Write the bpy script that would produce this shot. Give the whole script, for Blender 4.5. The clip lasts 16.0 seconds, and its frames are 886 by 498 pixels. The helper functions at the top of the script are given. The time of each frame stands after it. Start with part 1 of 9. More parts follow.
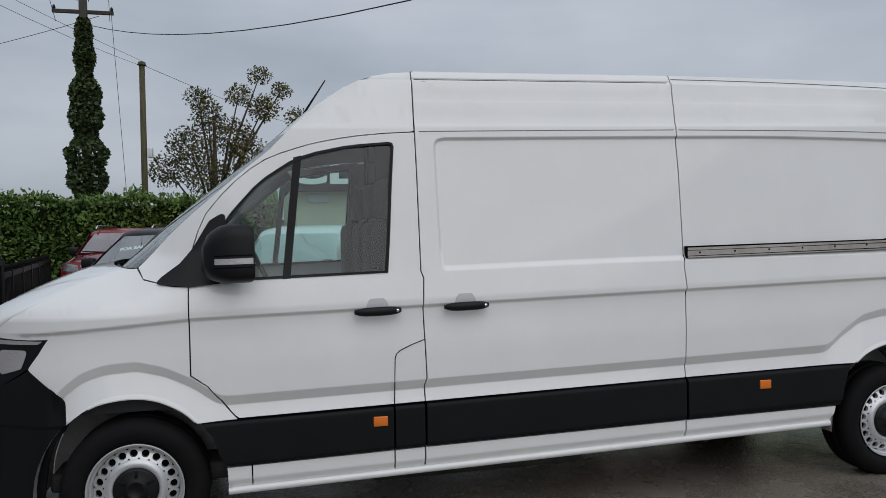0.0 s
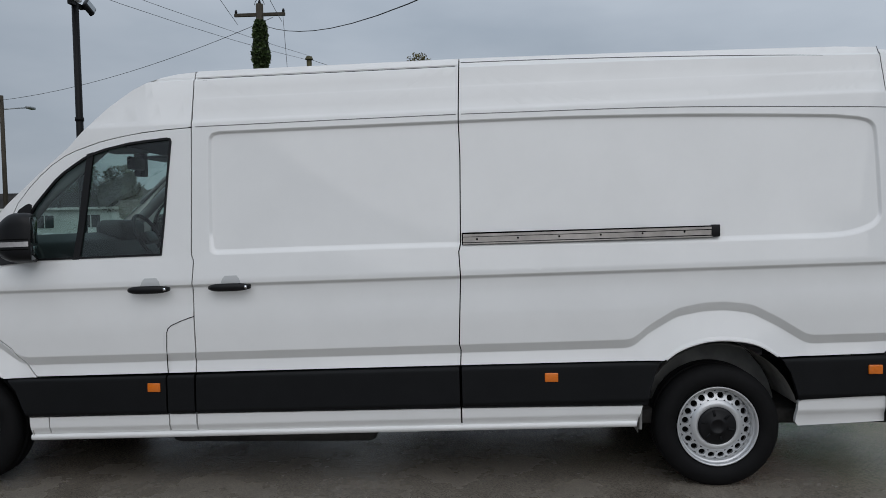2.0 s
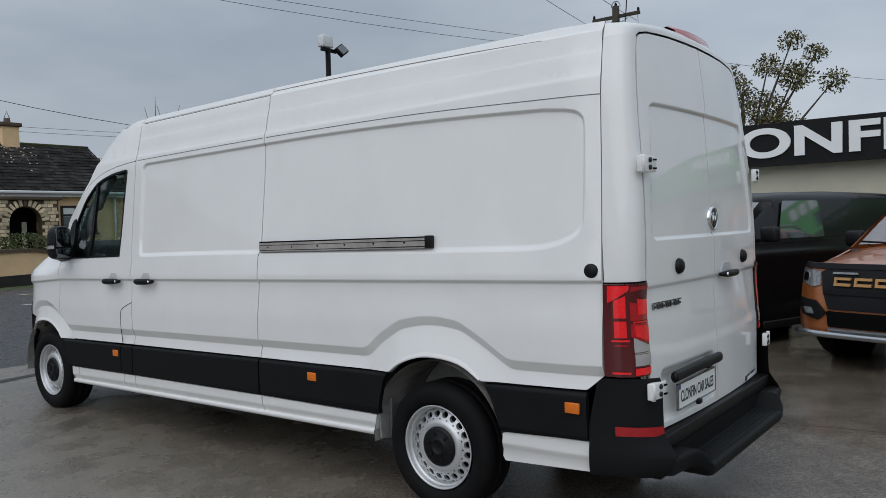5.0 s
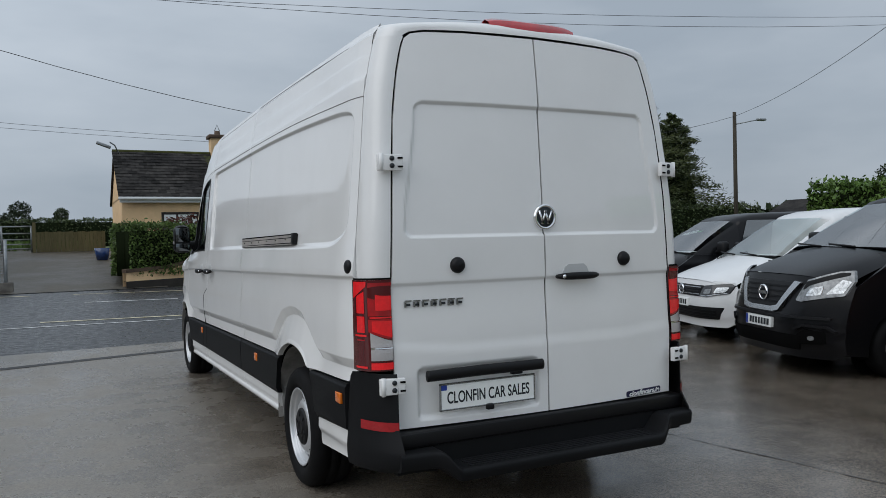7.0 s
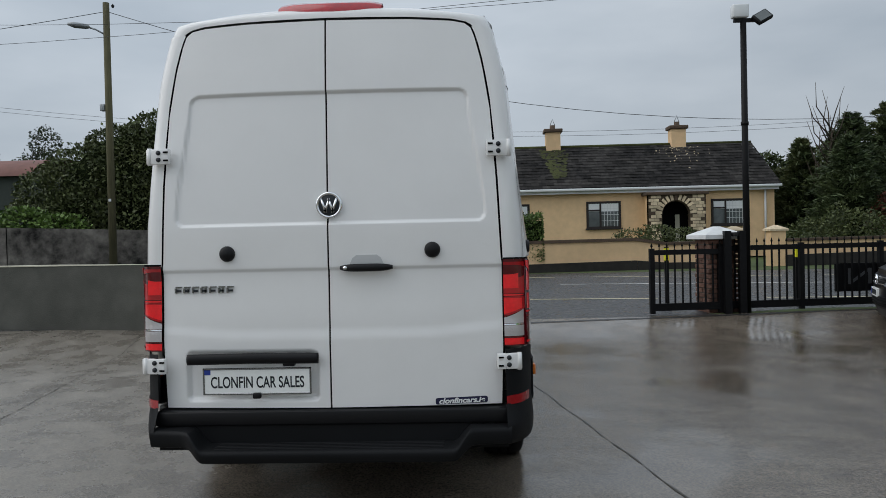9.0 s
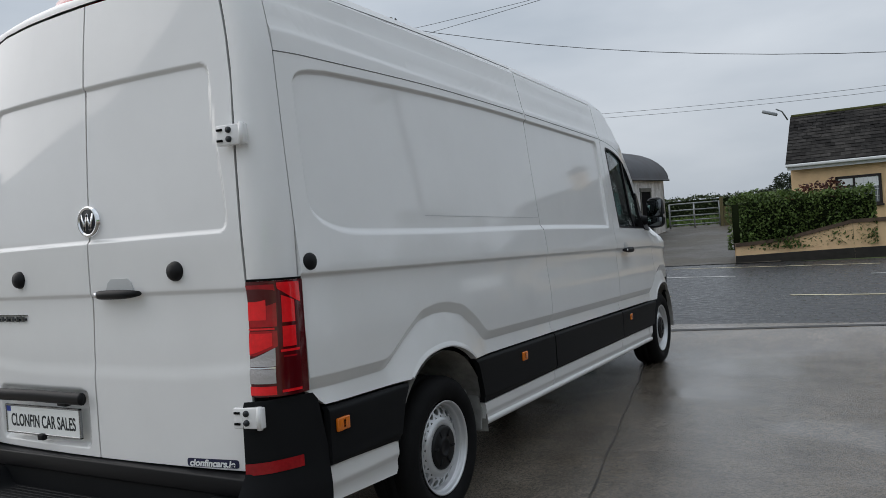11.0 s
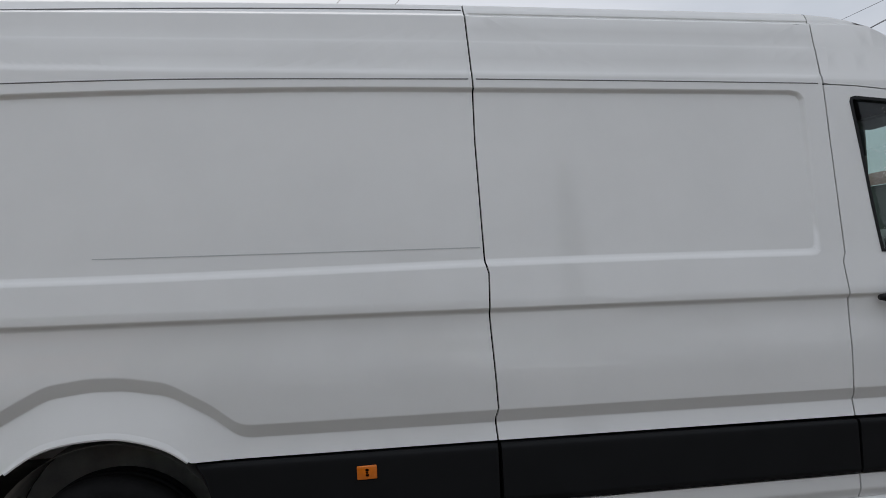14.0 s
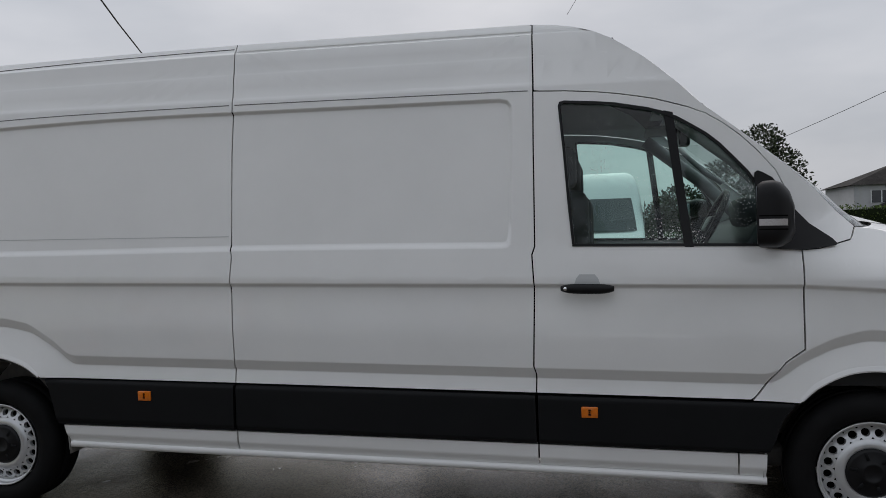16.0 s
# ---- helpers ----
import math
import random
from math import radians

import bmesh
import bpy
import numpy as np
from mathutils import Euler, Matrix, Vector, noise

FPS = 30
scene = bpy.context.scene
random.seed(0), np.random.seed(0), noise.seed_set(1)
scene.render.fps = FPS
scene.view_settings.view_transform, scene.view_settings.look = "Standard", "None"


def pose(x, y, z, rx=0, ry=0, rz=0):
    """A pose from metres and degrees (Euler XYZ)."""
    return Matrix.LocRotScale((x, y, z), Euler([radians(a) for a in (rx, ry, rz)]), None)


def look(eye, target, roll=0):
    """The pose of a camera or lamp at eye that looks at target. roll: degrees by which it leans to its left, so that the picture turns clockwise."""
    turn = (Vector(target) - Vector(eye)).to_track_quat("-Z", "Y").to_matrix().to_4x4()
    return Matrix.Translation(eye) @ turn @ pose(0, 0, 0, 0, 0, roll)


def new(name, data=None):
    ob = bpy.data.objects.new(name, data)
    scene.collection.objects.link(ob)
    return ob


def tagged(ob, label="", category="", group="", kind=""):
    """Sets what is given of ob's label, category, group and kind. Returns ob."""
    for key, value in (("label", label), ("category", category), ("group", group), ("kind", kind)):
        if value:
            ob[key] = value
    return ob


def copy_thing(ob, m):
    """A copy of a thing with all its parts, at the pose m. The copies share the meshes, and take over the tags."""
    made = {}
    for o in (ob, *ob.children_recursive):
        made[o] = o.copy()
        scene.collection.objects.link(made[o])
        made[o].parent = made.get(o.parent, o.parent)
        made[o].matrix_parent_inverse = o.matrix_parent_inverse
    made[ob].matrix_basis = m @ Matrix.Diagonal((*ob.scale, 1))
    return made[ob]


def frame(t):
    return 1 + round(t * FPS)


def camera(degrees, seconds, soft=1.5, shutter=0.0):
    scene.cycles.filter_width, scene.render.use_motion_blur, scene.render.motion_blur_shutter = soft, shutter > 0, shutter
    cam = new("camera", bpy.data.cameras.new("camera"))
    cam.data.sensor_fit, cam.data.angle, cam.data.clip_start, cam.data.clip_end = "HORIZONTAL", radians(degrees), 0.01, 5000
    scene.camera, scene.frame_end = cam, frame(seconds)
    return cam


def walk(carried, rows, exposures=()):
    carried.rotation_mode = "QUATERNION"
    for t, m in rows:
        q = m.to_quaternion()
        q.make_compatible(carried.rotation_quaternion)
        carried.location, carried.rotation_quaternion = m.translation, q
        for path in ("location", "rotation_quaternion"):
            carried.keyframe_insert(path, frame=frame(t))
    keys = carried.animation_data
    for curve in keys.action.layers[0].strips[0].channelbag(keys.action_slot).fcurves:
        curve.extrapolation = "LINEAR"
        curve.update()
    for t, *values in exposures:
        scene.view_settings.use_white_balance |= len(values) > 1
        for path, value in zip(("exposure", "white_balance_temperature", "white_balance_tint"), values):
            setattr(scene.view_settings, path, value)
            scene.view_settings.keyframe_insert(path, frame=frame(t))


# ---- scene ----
cam = camera(60.4, 16.0, soft=0.45)
PATH = [
    (0, (-4.945, 3.915, 1.584), (-3.007, 3.426, 1.542), -1.0),
    (0.5, (-5.228, 3.393, 1.588), (-3.258, 3.048, 1.552), -0.7),
    (1, (-5.329, 2.722, 1.575), (-3.34, 2.516, 1.528), -0.6),
    (1.5, (-5.408, 2.03, 1.567), (-3.41, 1.972, 1.497), -0.9),
    (2, (-5.36, 1.322, 1.579), (-3.364, 1.429, 1.493), -1.1),
    (2.5, (-5.272, 0.619, 1.557), (-3.292, 0.897, 1.487), -1.4),
    (3, (-5.094, -0.032, 1.558), (-3.148, 0.43, 1.499), -1.5),
    (3.5, (-4.91, -0.66, 1.551), (-3.022, -0.002, 1.496), -1.6),
    (4, (-4.699, -1.321, 1.544), (-2.894, -0.461, 1.491), -1.8),
    (4.2, (-4.614, -1.579, 1.561), (-2.848, -0.641, 1.504), -1.9),
    (6.3, (-3.031, -3.898, 1.484), (-1.877, -2.265, 1.441), -1.1),
    (6.5, (-2.804, -4.038, 1.464), (-1.722, -2.356, 1.427), -1.2),
    (7, (-2.211, -4.45, 1.455), (-1.318, -2.661, 1.425), -1.3),
    (7.5, (-1.541, -4.689, 1.429), (-0.866, -2.806, 1.401), -1.3),
    (8, (-0.807, -4.9, 1.412), (-0.377, -2.947, 1.391), -1.2),
    (8.5, (-0.044, -4.932, 1.4), (0.119, -2.939, 1.377), -1.2),
    (9, (0.717, -4.898, 1.378), (0.632, -2.9, 1.348), -1.3),
    (9.2, (1.008, -4.828, 1.362), (0.827, -2.836, 1.327), -1.2),
    (11.3, (3.084, -2.871, 1.367), (1.966, -1.213, 1.355), -4.5),
    (11.5, (3.212, -2.606, 1.357), (2.003, -1.013, 1.351), -4.8),
    (12, (3.398, -1.948, 1.371), (1.968, -0.55, 1.384), -4.8),
    (12.5, (3.559, -1.243, 1.387), (1.916, -0.101, 1.413), -4.3),
    (13, (3.673, -0.562, 1.387), (1.866, 0.294, 1.437), -3.9),
    (13.5, (3.801, 0.131, 1.394), (1.886, 0.703, 1.451), -3.4),
    (14, (3.931, 0.799, 1.394), (1.959, 1.125, 1.45), -2.9),
    (14.5, (4.113, 1.493, 1.425), (2.115, 1.581, 1.446), -2.4),
    (14.8, (4.19, 1.915, 1.421), (2.195, 1.865, 1.448), -2.34),
    (15, (4.246, 2.197, 1.419), (2.251, 2.058, 1.422), -2.3),
    (15.5, (4.487, 2.803, 1.442), (2.509, 2.512, 1.427), -1.9),
    (16, (4.609, 3.391, 1.46), (2.657, 2.961, 1.419), -1.8),
]
LIGHTING = [(0, -0.22, 6350, 13), (0.6, -0.22, 6350, 13), (1.5, -0.37, 6300, 12), (2.0, -0.24, 6250, 12), (4.2, -0.17, 6250, 12), (6.3, 0.0, 6250, 11), (7.5, -0.05, 6300, 11), (8.5, 0.1, 6400, 11), (9.2, 0.06, 6400, 11), (11.3, 0.16, 6550, 13), (13.0, 0.22, 6700, 15), (14.6, 0.27, 6750, 16), (16.0, -0.02, 6750, 16)]
walk(cam, [(t, look(eye, target, roll)) for t, eye, target, roll in PATH], LIGHTING)

# ==== light ====
world = bpy.data.worlds.new("overcast_sky")
scene.world = world
world.use_nodes = True
wt = world.node_tree
wt.nodes.clear()
w_out = wt.nodes.new("ShaderNodeOutputWorld")
w_bg = wt.nodes.new("ShaderNodeBackground")
w_sky = wt.nodes.new("ShaderNodeTexSky")
w_sky.sky_type = "NISHITA"
w_sky.sun_disc = False
w_sky.sun_elevation, w_sky.sun_rotation = radians(43), radians(259)
w_sky.dust_density, w_sky.air_density = 4.0, 1.0
# a grey cloud deck drawn over the clear sky
w_co = wt.nodes.new("ShaderNodeTexCoord")
w_map = wt.nodes.new("ShaderNodeMapping")
w_map.inputs["Scale"].default_value = (1.0, 1.0, 3.2)
w_n = wt.nodes.new("ShaderNodeTexNoise")
w_n.inputs["Scale"].default_value, w_n.inputs["Detail"].default_value, w_n.inputs["Roughness"].default_value = 2.1, 5.0, 0.5
w_r = wt.nodes.new("ShaderNodeValToRGB")
w_r.color_ramp.elements[0].position, w_r.color_ramp.elements[0].color = 0.32, (4.3, 4.95, 5.55, 1)
w_r.color_ramp.elements[1].position, w_r.color_ramp.elements[1].color = 0.72, (6.5, 7.1, 7.6, 1)
w_mix = wt.nodes.new("ShaderNodeMixRGB")
w_mix.inputs[0].default_value = 0.93
wt.links.new(w_co.outputs["Generated"], w_map.inputs[0])
wt.links.new(w_map.outputs[0], w_n.inputs["Vector"])
wt.links.new(w_n.outputs["Fac"], w_r.inputs[0])
wt.links.new(w_sky.outputs[0], w_mix.inputs[1])
wt.links.new(w_r.outputs[0], w_mix.inputs[2])
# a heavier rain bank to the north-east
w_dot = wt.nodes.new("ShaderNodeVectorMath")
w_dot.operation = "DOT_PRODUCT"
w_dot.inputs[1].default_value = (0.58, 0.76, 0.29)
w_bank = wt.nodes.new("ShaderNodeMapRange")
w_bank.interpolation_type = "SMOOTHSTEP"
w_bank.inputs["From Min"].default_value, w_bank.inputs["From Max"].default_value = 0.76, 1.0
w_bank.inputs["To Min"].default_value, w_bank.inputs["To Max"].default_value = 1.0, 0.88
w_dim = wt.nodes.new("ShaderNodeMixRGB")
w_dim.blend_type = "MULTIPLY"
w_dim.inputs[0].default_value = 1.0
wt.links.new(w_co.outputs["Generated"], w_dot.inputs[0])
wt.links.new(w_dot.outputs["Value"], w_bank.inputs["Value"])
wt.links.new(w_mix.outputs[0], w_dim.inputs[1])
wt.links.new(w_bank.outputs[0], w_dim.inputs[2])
# an overcast sky brightens towards the zenith
w_sep = wt.nodes.new("ShaderNodeSeparateXYZ")
w_up = wt.nodes.new("ShaderNodeMapRange")
w_up.inputs["To Min"].default_value, w_up.inputs["To Max"].default_value = 0.92, 1.55
w_zen = wt.nodes.new("ShaderNodeMixRGB")
w_zen.blend_type = "MULTIPLY"
w_zen.inputs[0].default_value = 1.0
wt.links.new(w_co.outputs["Generated"], w_sep.inputs[0])
wt.links.new(w_sep.outputs["Z"], w_up.inputs["Value"])
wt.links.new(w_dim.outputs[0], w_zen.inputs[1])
wt.links.new(w_up.outputs[0], w_zen.inputs[2])
wt.links.new(w_zen.outputs[0], w_bg.inputs[0])
wt.links.new(w_bg.outputs[0], w_out.inputs[0])
w_bg.inputs[1].default_value = 0.09
sun_data = bpy.data.lights.new("sun", "SUN")
sun_data.energy, sun_data.angle, sun_data.color = 1.0, radians(70), (1.0, 0.97, 0.93)
sun = new("sun", sun_data)
sun.matrix_world = look((-24, -4.6, 22.8), (0, 0, 0))


# ==== materials ====
def material(name, color, rough=0.5, metal=0.0, vary=0.0, scale=8.0, bump=0.0, bscale=60.0, color2=None, coat=0.0, per_piece=0.0,
             stretch=(1, 1, 1), rvary=0.0, alpha=1.0, trans=0.0, ior=1.45, emit=0.0, spec=0.5):
    m = bpy.data.materials.new(name)
    m.use_nodes = True
    t = m.node_tree
    b = t.nodes["Principled BSDF"]
    b.inputs["Base Color"].default_value = (*color, 1)
    b.inputs["Roughness"].default_value, b.inputs["Metallic"].default_value = rough, metal
    b.inputs["Coat Weight"].default_value, b.inputs["Coat Roughness"].default_value = coat, 0.05
    b.inputs["Transmission Weight"].default_value, b.inputs["IOR"].default_value = trans, ior
    b.inputs["Specular IOR Level"].default_value = spec
    if emit:
        b.inputs["Emission Color"].default_value = (*color, 1)
        b.inputs["Emission Strength"].default_value = emit
    co = t.nodes.new("ShaderNodeTexCoord")
    mp = t.nodes.new("ShaderNodeMapping")
    mp.inputs["Scale"].default_value = stretch
    geo = t.nodes.new("ShaderNodeNewGeometry")
    t.links.new(geo.outputs["Position"], mp.inputs[0])
    if vary or color2 or rvary:
        n1 = t.nodes.new("ShaderNodeTexNoise")
        n1.inputs["Scale"].default_value, n1.inputs["Detail"].default_value, n1.inputs["Roughness"].default_value = scale, 6, 0.6
        t.links.new(mp.outputs[0], n1.inputs["Vector"])
        n2 = t.nodes.new("ShaderNodeTexNoise")
        n2.inputs["Scale"].default_value, n2.inputs["Detail"].default_value = scale * 0.13, 4
        t.links.new(mp.outputs[0], n2.inputs["Vector"])
        add = t.nodes.new("ShaderNodeMath")
        add.operation = "MULTIPLY_ADD"
        add.inputs[1].default_value, add.inputs[2].default_value = 0.5, 0.0
        t.links.new(n1.outputs["Fac"], add.inputs[0])
        mul = t.nodes.new("ShaderNodeMath")
        mul.operation = "MULTIPLY_ADD"
        mul.inputs[1].default_value = 0.5
        t.links.new(n2.outputs["Fac"], mul.inputs[0])
        t.links.new(add.outputs[0], mul.inputs[2])
        ramp = t.nodes.new("ShaderNodeValToRGB")
        lo = [max(0, c * (1 - vary)) for c in color]
        hi = color2 or [min(1, c * (1 + vary)) for c in color]
        ramp.color_ramp.elements[0].position, ramp.color_ramp.elements[0].color = 0.36, (*lo, 1)
        ramp.color_ramp.elements[1].position, ramp.color_ramp.elements[1].color = 0.64, (*hi, 1)
        t.links.new(mul.outputs[0], ramp.inputs[0])
        last = ramp.outputs[0]
        if per_piece:
            oi = t.nodes.new("ShaderNodeObjectInfo")
            hsv = t.nodes.new("ShaderNodeHueSaturation")
            mr = t.nodes.new("ShaderNodeMapRange")
            mr.inputs["To Min"].default_value, mr.inputs["To Max"].default_value = 1 - per_piece, 1 + per_piece
            t.links.new(oi.outputs["Random"], mr.inputs["Value"])
            t.links.new(mr.outputs[0], hsv.inputs["Value"])
            t.links.new(last, hsv.inputs["Color"])
            last = hsv.outputs[0]
        t.links.new(last, b.inputs["Base Color"])
        if rvary:
            rr = t.nodes.new("ShaderNodeMapRange")
            rr.inputs["From Min"].default_value, rr.inputs["From Max"].default_value = 0.38, 0.62
            rr.inputs["To Min"].default_value, rr.inputs["To Max"].default_value = max(0.02, rough - rvary), min(1, rough + rvary)
            t.links.new(n2.outputs["Fac"], rr.inputs["Value"])
            t.links.new(rr.outputs[0], b.inputs["Roughness"])
    if bump:
        n3 = t.nodes.new("ShaderNodeTexNoise")
        n3.inputs["Scale"].default_value, n3.inputs["Detail"].default_value = bscale, 5
        t.links.new(mp.outputs[0], n3.inputs["Vector"])
        bp = t.nodes.new("ShaderNodeBump")
        bp.inputs["Strength"].default_value, bp.inputs["Distance"].default_value = min(1, bump), 0.02
        t.links.new(n3.outputs["Fac"], bp.inputs["Height"])
        t.links.new(bp.outputs[0], b.inputs["Normal"])
    return m


def glass_material(name, tint, clear=0.8, rough=0.02, drops=0.0, gloss=0.06, grow=3.2, most=0.85, rain=0.36):
    """Thin pane: part clear, part glossy by Fresnel, with rain drops."""
    m = bpy.data.materials.new(name)
    m.use_nodes = True
    t = m.node_tree
    t.nodes.clear()
    out = t.nodes.new("ShaderNodeOutputMaterial")
    tr = t.nodes.new("ShaderNodeBsdfTransparent")
    tr.inputs[0].default_value = (*[c * clear for c in tint], 1)
    gl = t.nodes.new("ShaderNodeBsdfGlossy")
    gl.inputs["Roughness"].default_value = rough
    lw = t.nodes.new("ShaderNodeLayerWeight")
    lw.inputs["Blend"].default_value = 0.5
    pw = t.nodes.new("ShaderNodeMath")
    pw.operation = "POWER"
    pw.inputs[1].default_value = grow
    t.links.new(lw.outputs["Facing"], pw.inputs[0])
    fr = t.nodes.new("ShaderNodeMath")
    fr.operation = "MULTIPLY_ADD"
    fr.inputs[1].default_value, fr.inputs[2].default_value = most, gloss
    t.links.new(pw.outputs[0], fr.inputs[0])
    mix = t.nodes.new("ShaderNodeMixShader")
    t.links.new(fr.outputs[0], mix.inputs[0])
    t.links.new(tr.outputs[0], mix.inputs[1])
    t.links.new(gl.outputs[0], mix.inputs[2])
    last = mix.outputs[0]
    if drops:
        geo = t.nodes.new("ShaderNodeNewGeometry")
        vo = t.nodes.new("ShaderNodeTexVoronoi")
        vo.inputs["Scale"].default_value = 95.0
        t.links.new(geo.outputs["Position"], vo.inputs["Vector"])
        no = t.nodes.new("ShaderNodeTexNoise")
        no.inputs["Scale"].default_value = 4.0
        t.links.new(geo.outputs["Position"], no.inputs["Vector"])
        mr = t.nodes.new("ShaderNodeMapRange")
        mr.inputs["From Min"].default_value, mr.inputs["From Max"].default_value = 0.4, 0.75
        mr.inputs["To Min"].default_value, mr.inputs["To Max"].default_value = 0.6 * max(0.0, rain - 0.36), rain
        t.links.new(no.outputs["Fac"], mr.inputs["Value"])
        lt = t.nodes.new("ShaderNodeMath")
        lt.operation = "LESS_THAN"
        t.links.new(vo.outputs["Distance"], lt.inputs[0])
        t.links.new(mr.outputs[0], lt.inputs[1])
        mu = t.nodes.new("ShaderNodeMath")
        mu.operation = "MULTIPLY"
        mu.inputs[1].default_value = drops
        t.links.new(lt.outputs[0], mu.inputs[0])
        df = t.nodes.new("ShaderNodeBsdfDiffuse")
        df.inputs[0].default_value = (0.75, 0.8, 0.8, 1)
        m2 = t.nodes.new("ShaderNodeMixShader")
        t.links.new(mu.outputs[0], m2.inputs[0])
        t.links.new(last, m2.inputs[1])
        t.links.new(df.outputs[0], m2.inputs[2])
        last = m2.outputs[0]
    t.links.new(last, out.inputs[0])
    return m


WHITE = material("white_van_paint", (0.80, 0.80, 0.79), 0.42, coat=1.0, vary=0.03, scale=3, spec=0.15)
CLAD = material("black_textured_plastic", (0.0085, 0.009, 0.010), 0.55, bump=0.08, bscale=500, vary=0.15, scale=4, spec=0.16)
BLACK = material("black_plastic", (0.006, 0.006, 0.007), 0.45, bump=0.03, bscale=300, spec=0.3)
DARK = material("dark_void", (0.005, 0.005, 0.005), 0.9, spec=0.05)
UNDER = material("grimy_underbody", (0.04, 0.038, 0.036), 0.8, vary=0.5, scale=9, bump=0.2, spec=0.2)
TYRE = material("tyre_rubber", (0.008, 0.008, 0.0085), 0.7, bump=0.1, bscale=180, vary=0.25, scale=10, spec=0.14)
STEEL = material("silver_painted_steel", (0.60, 0.61, 0.62), 0.34, metal=0.55, vary=0.06, scale=12)
CHROME = material("chrome", (0.78, 0.79, 0.8), 0.12, metal=1.0)
ALU = material("scuffed_aluminium", (0.44, 0.41, 0.385), 0.5, metal=0.45, vary=0.3, scale=14)
GREYH = material("grey_finish_and_shade", (0.52, 0.53, 0.53), 0.45, coat=0.2)
AMBER = material("amber_lens", (0.72, 0.17, 0.01), 0.22, coat=0.5, vary=0.1, scale=60)
AMBERD = material("amber_lens_dark", (0.32, 0.07, 0.005), 0.3)
RED = material("red_lens", (0.42, 0.004, 0.010), 0.2, coat=0.8, vary=0.25, scale=40)
REDB = material("bright_red_lens", (0.9, 0.012, 0.018), 0.22, coat=0.7, vary=0.12, scale=60)
REDD = material("dark_red_lens", (0.085, 0.002, 0.005), 0.12, coat=0.8)
REFLR = material("red_reflector", (0.34, 0.007, 0.011), 0.25, coat=0.4, vary=0.2, scale=70)
CLEARL = material("clear_ribbed_lens", (0.5, 0.48, 0.48), 0.15, metal=0.3, coat=0.6, bump=0.2, bscale=90)
PLATEW = material("white_plate", (0.86, 0.88, 0.86), 0.3, vary=0.03, scale=20)
INK = material("black_ink", (0.012, 0.016, 0.02), 0.5)
WHITEINK = material("white_ink", (0.8, 0.82, 0.82), 0.5)
BLUE = material("plate_blue", (0.02, 0.05, 0.3), 0.4)
NAVY = material("navy_sticker", (0.01, 0.012, 0.05), 0.35)
GLASS = glass_material("van_side_glass", (0.74, 0.91, 0.87), 0.96, drops=0.75, gloss=0.05)
GLASS_DRY = glass_material("van_side_glass_dry", (0.74, 0.91, 0.87), 0.97, gloss=0.06)
WSCREEN = glass_material("windscreen_glass", (0.88, 0.97, 0.95), 0.97, drops=0.25, gloss=0.1, grow=1.6, most=0.7, rain=0.5)
CARGLASS = glass_material("car_glass", (0.78, 0.92, 0.90), 0.96, drops=0.12, gloss=0.27, grow=1.5, most=0.42)
MIRROR = material("mirror_glass", (0.12, 0.13, 0.135), 0.02, metal=1.0)
SEAT = material("dark_seat_fabric", (0.025, 0.026, 0.028), 0.85, bump=0.15, bscale=250, vary=0.2)
TRIMG = material("grey_cabin_trim", (0.36, 0.365, 0.37), 0.6, vary=0.06, scale=5)
TRIMM = material("mid_grey_cabin_trim", (0.27, 0.273, 0.277), 0.6, vary=0.06, scale=5)
TRIMD = material("dark_cabin_trim", (0.03, 0.031, 0.033), 0.6, vary=0.1, scale=5)


# ==== mesh helpers ====
def thing(name, loc=(0, 0, 0), label="", category="", group="", kind="", rz=0.0):
    ob = new(name)
    ob.matrix_world = pose(*loc, 0, 0, rz)
    ob.empty_display_size = 0.1
    return tagged(ob, label, category, group, kind)


def part(name, bm, mats, parent=None, label="", smooth=True, angle=None, kind=""):
    me = bpy.data.meshes.new(name)
    bm.to_mesh(me)
    bm.free()
    for m in mats if isinstance(mats, (list, tuple)) else [mats]:
        me.materials.append(m)
    if smooth:
        me.shade_smooth()
        if angle is not None:
            me.set_sharp_from_angle(angle=radians(angle))
    ob = new(name, me)
    ob.parent = parent
    return tagged(ob, label, kind=kind)


def box(bm, x0, x1, y0, y1, z0, z1, bevel=0.0, seg=2, m=None):
    made = bmesh.ops.create_cube(bm, size=1.0)["verts"]
    for v in made:
        v.co = Vector(((x0 + x1) / 2 + v.co.x * (x1 - x0), (y0 + y1) / 2 + v.co.y * (y1 - y0), (z0 + z1) / 2 + v.co.z * (z1 - z0)))
    if bevel:
        edges = list({e for v in made for e in v.link_edges})
        got = bmesh.ops.bevel(bm, geom=edges, offset=bevel, segments=seg, affect="EDGES", profile=0.5)
        made = list({v for f in got["faces"] for v in f.verts} | {v for v in made if v.is_valid})
    if m is not None:
        bmesh.ops.transform(bm, matrix=m, verts=made)
    return made


def bbox(*args, **kw):
    bm = bmesh.new()
    box(bm, *args, **kw)
    return bm


